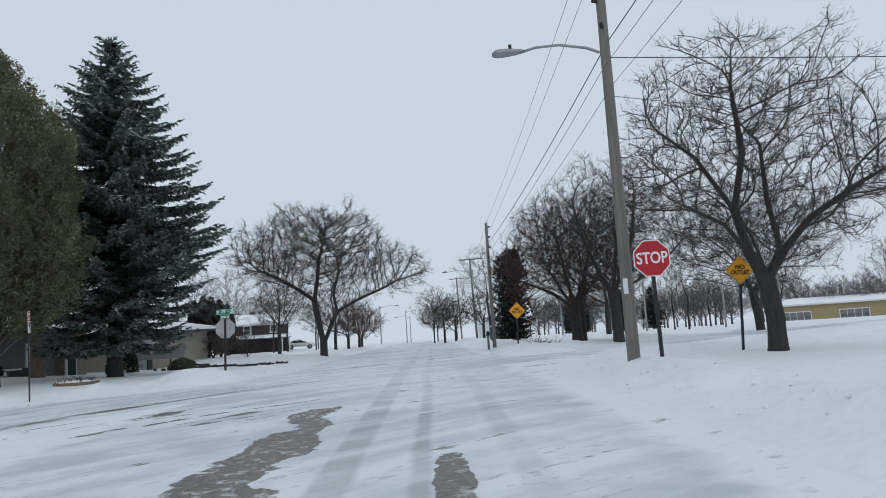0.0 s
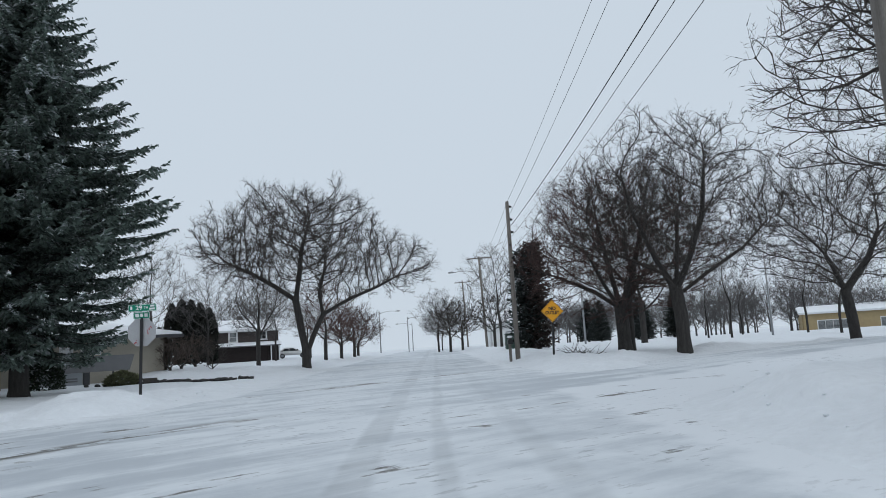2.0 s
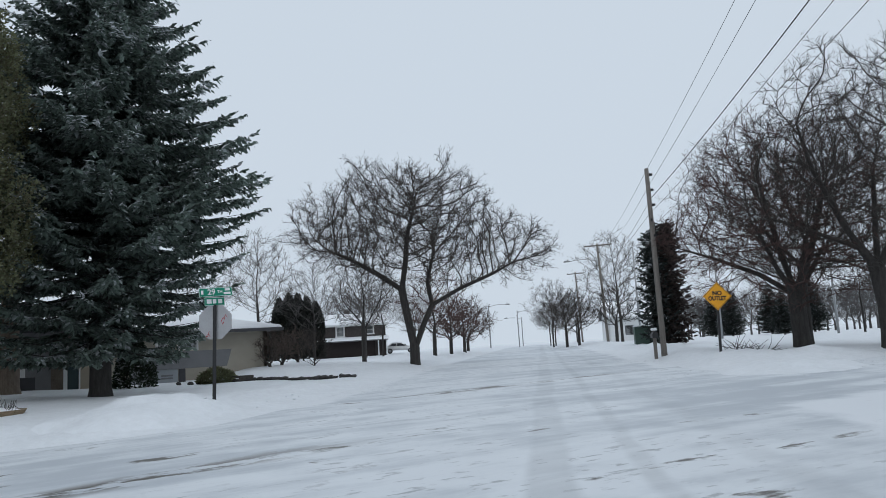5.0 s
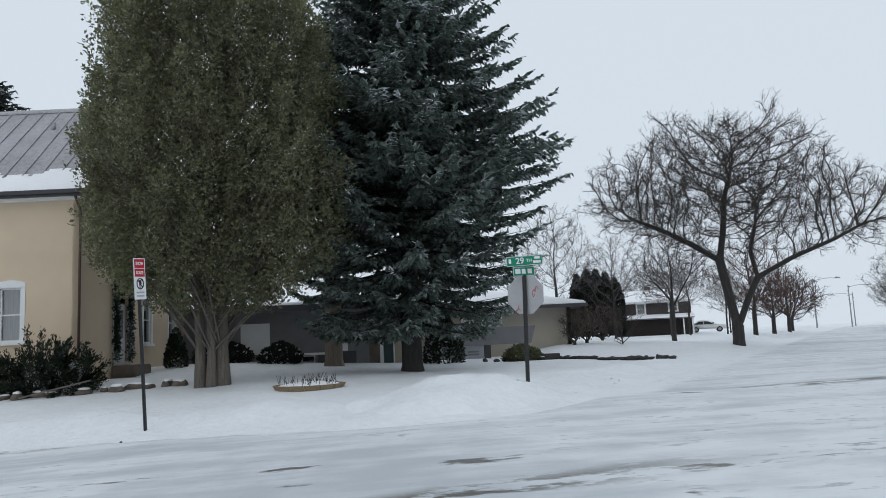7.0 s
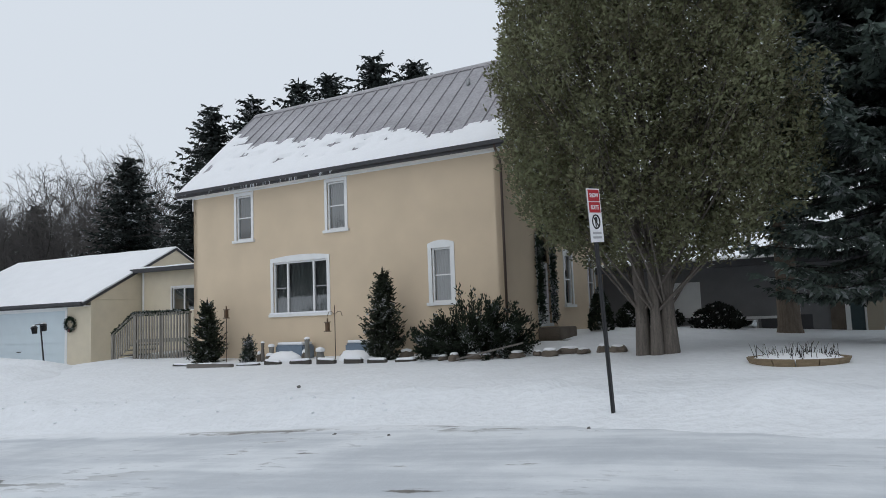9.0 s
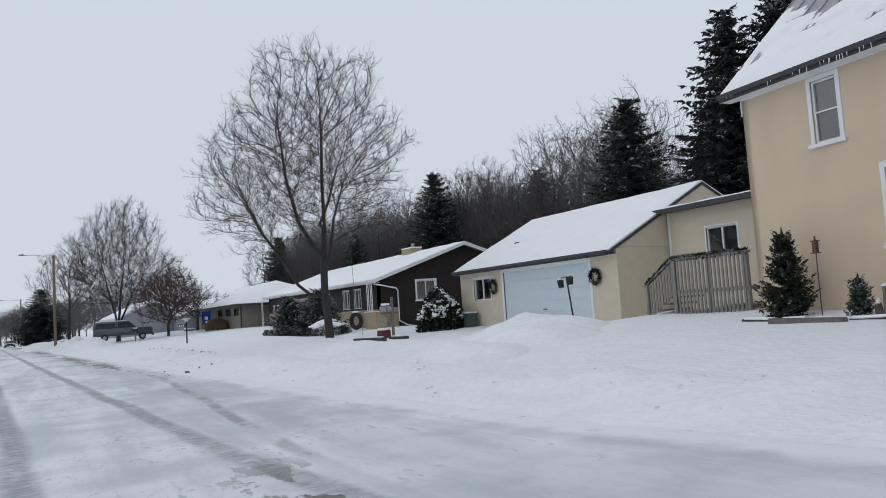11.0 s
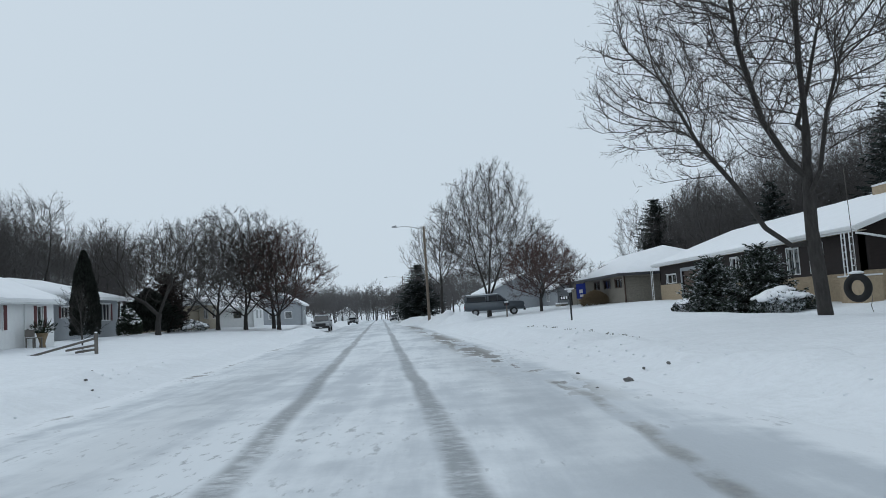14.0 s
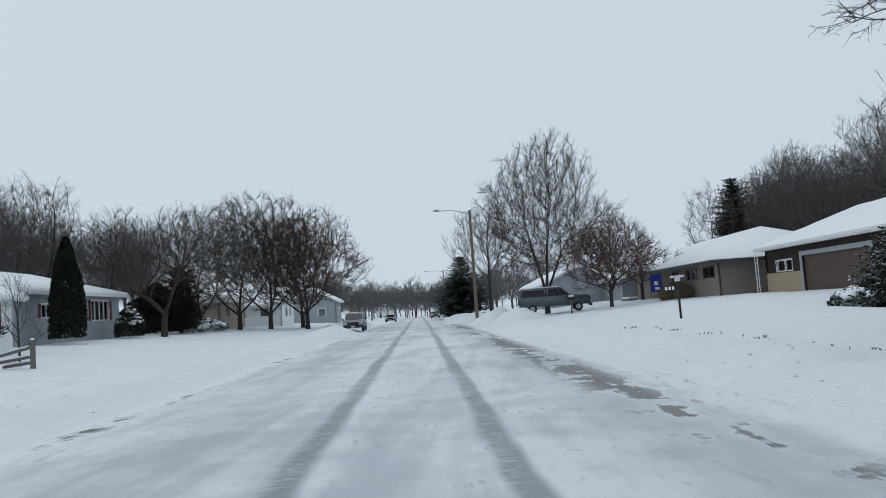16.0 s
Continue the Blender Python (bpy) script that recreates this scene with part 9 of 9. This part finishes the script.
# ---- small things along the street ----
def mailbox(x, y, z, rz, label, tall=1.25, wood=DECKWOOD, roofed=True):
    t = thing("mailbox", x, y, z, rz, label, "mailbox", "mailboxes")
    part("post", boxes((-0.06, 0.06, -0.06, 0.06, -0.4, tall + 0.35 if roofed else tall), bevel=0.01), wood, t)
    if roofed:
        part("bracket", boxes((-0.55, 0.3, -0.05, 0.05, tall - 0.42, tall - 0.32), bevel=0.01), wood, t)
        part("brace", turned(boxes((-0.45, 0.0, -0.03, 0.03, -0.035, 0.035)), pose(-0.02, 0, tall - 0.75, 0, 42, 0)), wood, t)
    b = part("box", turned(prism(arch_outline(-0.11, 0.11, tall - 0.3, tall - 0.16, 0.11), "y", -0.26, 0.26), pose(-0.3 if roofed else 0, 0, 0, 0, 0, 90)), STEEL if roofed else BLACKMETAL, t, "metal letter box")
    part("snow_cap", turned(boxes((-0.22, 0.22, -0.12, 0.12, tall - 0.02, tall + 0.08), bevel=0.04), pose(-0.3 if roofed else 0, 0, 0)), ROOFSNOW, b)
    part("flag", turned(boxes((-0.02, 0.02, -0.13, -0.12, tall - 0.3, tall - 0.1)), pose(-0.25 if roofed else 0, 0, 0)), WINE, b)


mailbox(-34.2, 36.8, G(-34.2, 36.8), 74, "snow-capped mailbox on a grey timber post", tall=1.5)
mailbox(-84.5, 30.5, G(-84.5, 30.5), 90, "brown mailbox on a post beside the driveway", tall=1.3, roofed=False)
mailbox(24.85, 35.75, G(24.85, 35.75), 57, "dark mailbox on a post beside the utility pole", tall=1.1, roofed=False)
t = thing("utility_cabinet", 38.3, 51.7, G(38.3, 51.7), -33, "green metal utility cabinet standing in the snow", "cabinet")
part("cabinet", boxes((-0.6, 0.6, -0.4, 0.4, -0.2, 1.15), bevel=0.03), CABINETGREEN, t)
part("lid", boxes((-0.64, 0.64, -0.44, 0.44, 1.152, 1.22), bevel=0.02), CABINETGREEN, t)
part("snow_cap", boxes((-0.62, 0.62, -0.42, 0.42, 1.222, 1.32), bevel=0.04), ROOFSNOW, t)


def yard_lamp():
    x, y = -59.1, 31.64
    t = thing("yard_lamp", x, y, G(x, y), 0, "black yard lamp post with a white lantern and house sign", "lamp post", tilt=(0, -2.5))
    tube("post", [(0, 0, -0.3), (0, 0, 1.55)], 0.05, BLACKMETAL, t, 10)
    part("lantern", boxes((-0.1, 0.1, -0.1, 0.1, 1.56, 1.72), bevel=0.02), SIGNWHITE, t)
    part("lantern_cap", boxes((-0.26, 0.26, -0.26, 0.26, 1.722, 1.79), bevel=0.03), SIGNWHITE, t)
    s = part("sign_board", turned(boxes((-0.62, -0.06, -0.02, 0.02, 1.18, 1.4), bevel=0.01), pose(0, 0, 0, 0, 0, 58)), BLACKMETAL, t)
    for i in range(3):
        part("figure_bar", turned(boxes((-0.54 + i * 0.15, -0.45 + i * 0.15, -0.03, -0.0205, 1.22, 1.36)), pose(0, 0, 0, 0, 0, 58)), SIGNWHITE, s)


def lantern_post():
    x, y = -26.25, 40.9
    t = thing("lantern_post", x, y, G(x, y), 0, "leaning black lamp post with two lanterns before the garage", "lamp post", tilt=(0, -9))
    tube("post", [(0, 0, -0.3), (0, 0, 0.5), (0, 0, 2.05)], [0.05, 0.036, 0.032], BLACKMETAL, t, 8)
    tube("crossbar", [(-0.46, 0, 1.98), (-0.3, 0, 2.06), (0.1, 0, 2.02), (0.22, 0, 1.96)], 0.018, BLACKMETAL, t, 6)
    for k in (-0.42, 0.2):
        l = part("lantern", prism([(k - 0.06, 1.68), (k + 0.06, 1.68), (k + 0.1, 1.92), (k - 0.1, 1.92)], "y", -0.08, 0.08), CARGLASS, t)
        part("lantern_cap", prism([(k - 0.13, 1.922), (k + 0.13, 1.922), (k + 0.03, 2.0), (k - 0.03, 2.0)], "y", -0.1, 0.1), BLACKMETAL, l)
        part("snow_cap", boxes((k - 0.1, k + 0.1, -0.08, 0.08, 2.002, 2.05), bevel=0.02), ROOFSNOW, l)


yard_lamp()
lantern_post()


def tyre_swing():
    x, y = -41.9, 38.0
    t = thing("tyre_swing", x, y, 0.0, 25, "black rubber tyre swing capped with snow hanging from the maple", "tyre swing")
    bm = bmesh.new()
    rings = []
    for i in range(28):
        a = 6.283 * i / 28
        rings.append([bm.verts.new(((0.37 + 0.12 * math.cos(b)) * math.cos(a), 0.12 * math.sin(b), 0.45 + (0.37 + 0.12 * math.cos(b)) * math.sin(a))) for b in [6.283 * k / 10 for k in range(10)]])
    for i in range(28):
        p, q = rings[i], rings[(i + 1) % 28]
        for k in range(10):
            bm.faces.new((p[k], p[(k + 1) % 10], q[(k + 1) % 10], q[k]))
    part("tyre", bm, TYRE, t, smooth=True)
    bm = bmesh.new()
    bmesh.ops.create_icosphere(bm, subdivisions=2, radius=1, matrix=Matrix.Translation((0, 0, 0.95)) @ Matrix.Diagonal((0.28, 0.12, 0.06, 1)))
    part("snow_cap", bm, ROOFSNOW, t, smooth=True)
    tube("rope", [(0, 0, 0.93), (0.05, -0.1, 2.5), (0.15, -0.3, 4.4)], 0.012, DECKWOOD, t, 5)
    tube("loose_rope", [(0.42, 0, 0.35), (0.46, 0.02, 0.1), (0.4, 0, -0.15), (0.45, 0, -0.35)], 0.012, DECKWOOD, t, 5)


tyre_swing()
t = thing("wheeled_bin", -36.5, 42.2, G(-36.5, 42.2) - 0.15, 0, "dark green wheeled bin beside the garage", "bin")
part("body", boxes((-0.26, 0.26, -0.28, 0.28, -0.1, 0.78), bevel=0.04), CABINETGREEN, t)
part("lid", boxes((-0.29, 0.29, -0.32, 0.32, 0.782, 0.86), bevel=0.03), CABINETGREEN, t)
part("snow_cap", boxes((-0.26, 0.26, -0.29, 0.29, 0.862, 0.93), bevel=0.03), ROOFSNOW, t)
for x, y, r, w in ((-31.0, 34.35, 30, 0.75), (-31.2, 35.7, 34, 0.42), (-30.6, 35.5, 40, 0.3)):
    t = thing("timber_step", x, y, G(x, y) + (0.08 if w > 0.5 else 0.0), r, "dark timber garden step half under snow", "garden step", "garden steps")
    part("timber", boxes((-w, w, -0.14, 0.14, -0.2, 0.1), bevel=0.02), DARKTIMBER, t)
    part("snow_strip", boxes((0.1 - w, w - 0.12, -0.06, 0.13, 0.101, 0.15), bevel=0.025), ROOFSNOW, t)
t = thing("red_brick_box", -33.3, 35.95, G(-33.3, 35.95), 12, "small red box with snow on top beside the mailbox", "box")
part("body", boxes((-0.25, 0.25, -0.2, 0.2, -0.1, 0.32), bevel=0.02), WINE, t)
part("snow_cap", boxes((-0.25, 0.25, -0.2, 0.2, 0.322, 0.42), bevel=0.04), ROOFSNOW, t)
t = thing("garden_banner", -92.2, 38.4, G(-92.2, 38.4), 70, "blue garden banner with a pale emblem on a stand", "banner")
tube("pole", [(0, 0, -0.2), (0, 0, 2.2)], 0.02, BLACKMETAL, t, 6)
b = part("cloth", boxes((0.02, 0.95, -0.01, 0.01, 0.65, 2.15)), BLUECLOTH, t)
part("emblem", boxes((0.3, 0.65, -0.018, -0.011, 1.2, 1.55), (0.35, 0.75, -0.018, -0.011, 0.8, 1.05), bevel=0.02), SIGNWHITE, b)


def rail_fence():
    x, y = -52.4, 8.2
    t = thing("rail_fence", x, y, G(x, y), -63, "broken split-rail fence with snow on its fallen rails", "fence")
    part("post", boxes((-0.08, 0.08, -0.08, 0.08, -0.3, 0.95), bevel=0.02), DECKWOOD, t)
    part("snow_cap", boxes((-0.075, 0.075, -0.075, 0.075, 0.952, 1.02), bevel=0.025), ROOFSNOW, t)
    for z0, drop, ln, sw in ((0.72, 13, 3.2, 0.0), (0.4, 7, 1.3, 6), (0.2, 5, 0.9, -5)):
        r = part("rail", turned(boxes((-0.05, ln, -0.055, 0.055, -0.05, 0.05), bevel=0.018), pose(0, 0, z0, 0, drop, sw)), DECKWOOD, t)
        part("snow_strip", turned(boxes((0.1, ln - 0.1, -0.05, 0.05, 0.052, 0.1), bevel=0.02), pose(0, 0, z0, 0, drop, sw)), ROOFSNOW, r)


rail_fence()


def snow_mound(x, y, r, h, seed, label="ploughed mound of snow beside the driveway"):
    t = thing("snow_mound", x, y, G(x, y) - 0.1, 0, label, "snow mound", "snow mounds")
    bm = bmesh.new()
    n = 22
    grid = {}
    for i in range(n + 1):
        for j in range(n + 1):
            a, b = (i / n * 2 - 1) * r * 1.3, (j / n * 2 - 1) * r * 1.3
            d = math.hypot(a, b) / r
            z = h * max(0.0, math.exp(-1.9 * d * d) - 0.06) * (1 + 0.45 * noise.noise((a * 0.9 + seed, b * 0.9, 0))) + 0.05 * noise.noise((a * 3, b * 3, seed)) * (d < 1.1)
            grid[i, j] = bm.verts.new((a, b, z + G(x + a, y + b) - G(x, y) + 0.06 - 0.2 * smooth(0.75, 1.2, d)))
    for i in range(n):
        for j in range(n):
            bm.faces.new((grid[i, j], grid[i + 1, j], grid[i + 1, j + 1], grid[i, j + 1]))
    part("snow", bm, SNOW, t, smooth=True)


for x, y, r, h, s in ((-23.9, 37.3, 2.8, 0.75, 1), (-21.5, 35.5, 2.4, 0.55, 2), (-29.0, 32.6, 2.4, 0.35, 3), (-20.0, 32.5, 2.0, 0.45, 4), (-85.5, 26.5, 2.6, 0.95, 5), (-92.0, 25.0, 3.0, 1.0, 6), (-100.0, 22.6, 3.0, 0.9, 7), (-110.0, 21.6, 3.0, 1.0, 8), (-88.0, 12.0, 2.2, 0.7, 9), (-82.0, 12.6, 2.4, 0.6, 10), (-104.0, 9.6, 2.8, 0.8, 11), (-116.0, 9.2, 2.8, 0.9, 12), (6.0, 29.9, 2.0, 0.4, 13), (20.2, 26.0, 2.4, 0.4, 15)):
    snow_mound(x, y, r, h, s)
plough_crumbs()
# door garland on the ochre house
rnd = random.Random(8)
v, f = [], []
t = thing("door_garland", -4.7, 40.09, 0.0, -3.87, "dark evergreen garland hung round the front door", "garland")
for i in range(2600):
    k = rnd.random() * 6.9
    if k < 2.7:
        q = (2.5, 1.15 + k)
    elif k < 4.2:
        a = math.pi * (k - 2.7) / 1.5
        q = (3.075 - 0.575 * math.cos(a), 3.85 + 0.42 * math.sin(a))
    else:
        q = (3.65, 1.15 + k - 4.2)
    p = Vector((0.08 + rnd.gauss(0, 0.05), q[0] + rnd.gauss(0, 0.06), q[1] + rnd.gauss(0, 0.04)))
    tuft(v, f, p, Vector((rnd.gauss(0.4, 0.5), rnd.gauss(0, 0.7), rnd.gauss(-0.2, 0.6))).normalized(), rnd.uniform(0.08, 0.17), 0.03, Vector((0, 0, 1)))
raw_part("greenery", v, f, GARLAND, t)


def cottage_porch():
    a = radians(184.2)
    ux, uy = math.cos(a), math.sin(a)
    nx, ny = math.sin(a), -math.cos(a)
    x, y = -51.3 + 7.9 * ux + 0.7 * nx, 2.0 + 7.9 * uy + 0.7 * ny
    z = G(x, y) + 0.1
    t = thing("potted_plant", x, y, z, 0, "tall potted winter greenery in a pale urn on the porch", "potted plant")
    tube("urn", [(0, 0, -0.2), (0, 0, 0.1), (0, 0, 0.35), (0, 0, 0.7)], [0.2, 0.14, 0.2, 0.32], PLANTERWOOD, t, 14)
    rnd = random.Random(88)
    v, f = [], []
    for _ in range(260):
        d = Vector((rnd.gauss(0, 0.5), rnd.gauss(0, 0.5), rnd.uniform(0.1, 1.0))).normalized()
        p = Vector((rnd.gauss(0, 0.12), rnd.gauss(0, 0.12), 0.65)) + d * rnd.uniform(0, 0.7)
        tuft(v, f, p, d, rnd.uniform(0.15, 0.3), 0.035, Vector((0, 0, 1)))
    tagged(raw_part("greenery", v, f, SHRUB, t), kind="stuff")
    x, y = -51.3 + 6.9 * ux + 0.7 * nx, 2.0 + 6.9 * uy + 0.7 * ny
    t = thing("porch_bench", x, y, G(x, y) + 0.1, 184.2, "dark wooden bench on the cottage porch", "bench")
    part("seat", boxes((-0.55, 0.55, -0.22, 0.22, 0.42, 0.47), bevel=0.01), DECKWOOD, t)
    part("backrest", boxes((-0.55, 0.55, 0.2, 0.24, 0.5, 0.9), bevel=0.01), DECKWOOD, t)
    for lx in (-0.5, 0.5):
        for ly in (-0.18, 0.18):
            part("leg", boxes((lx - 0.03, lx + 0.03, ly - 0.03, ly + 0.03, -0.15, 0.419)), DECKWOOD, t)


cottage_porch()


build_ground()
build_road()
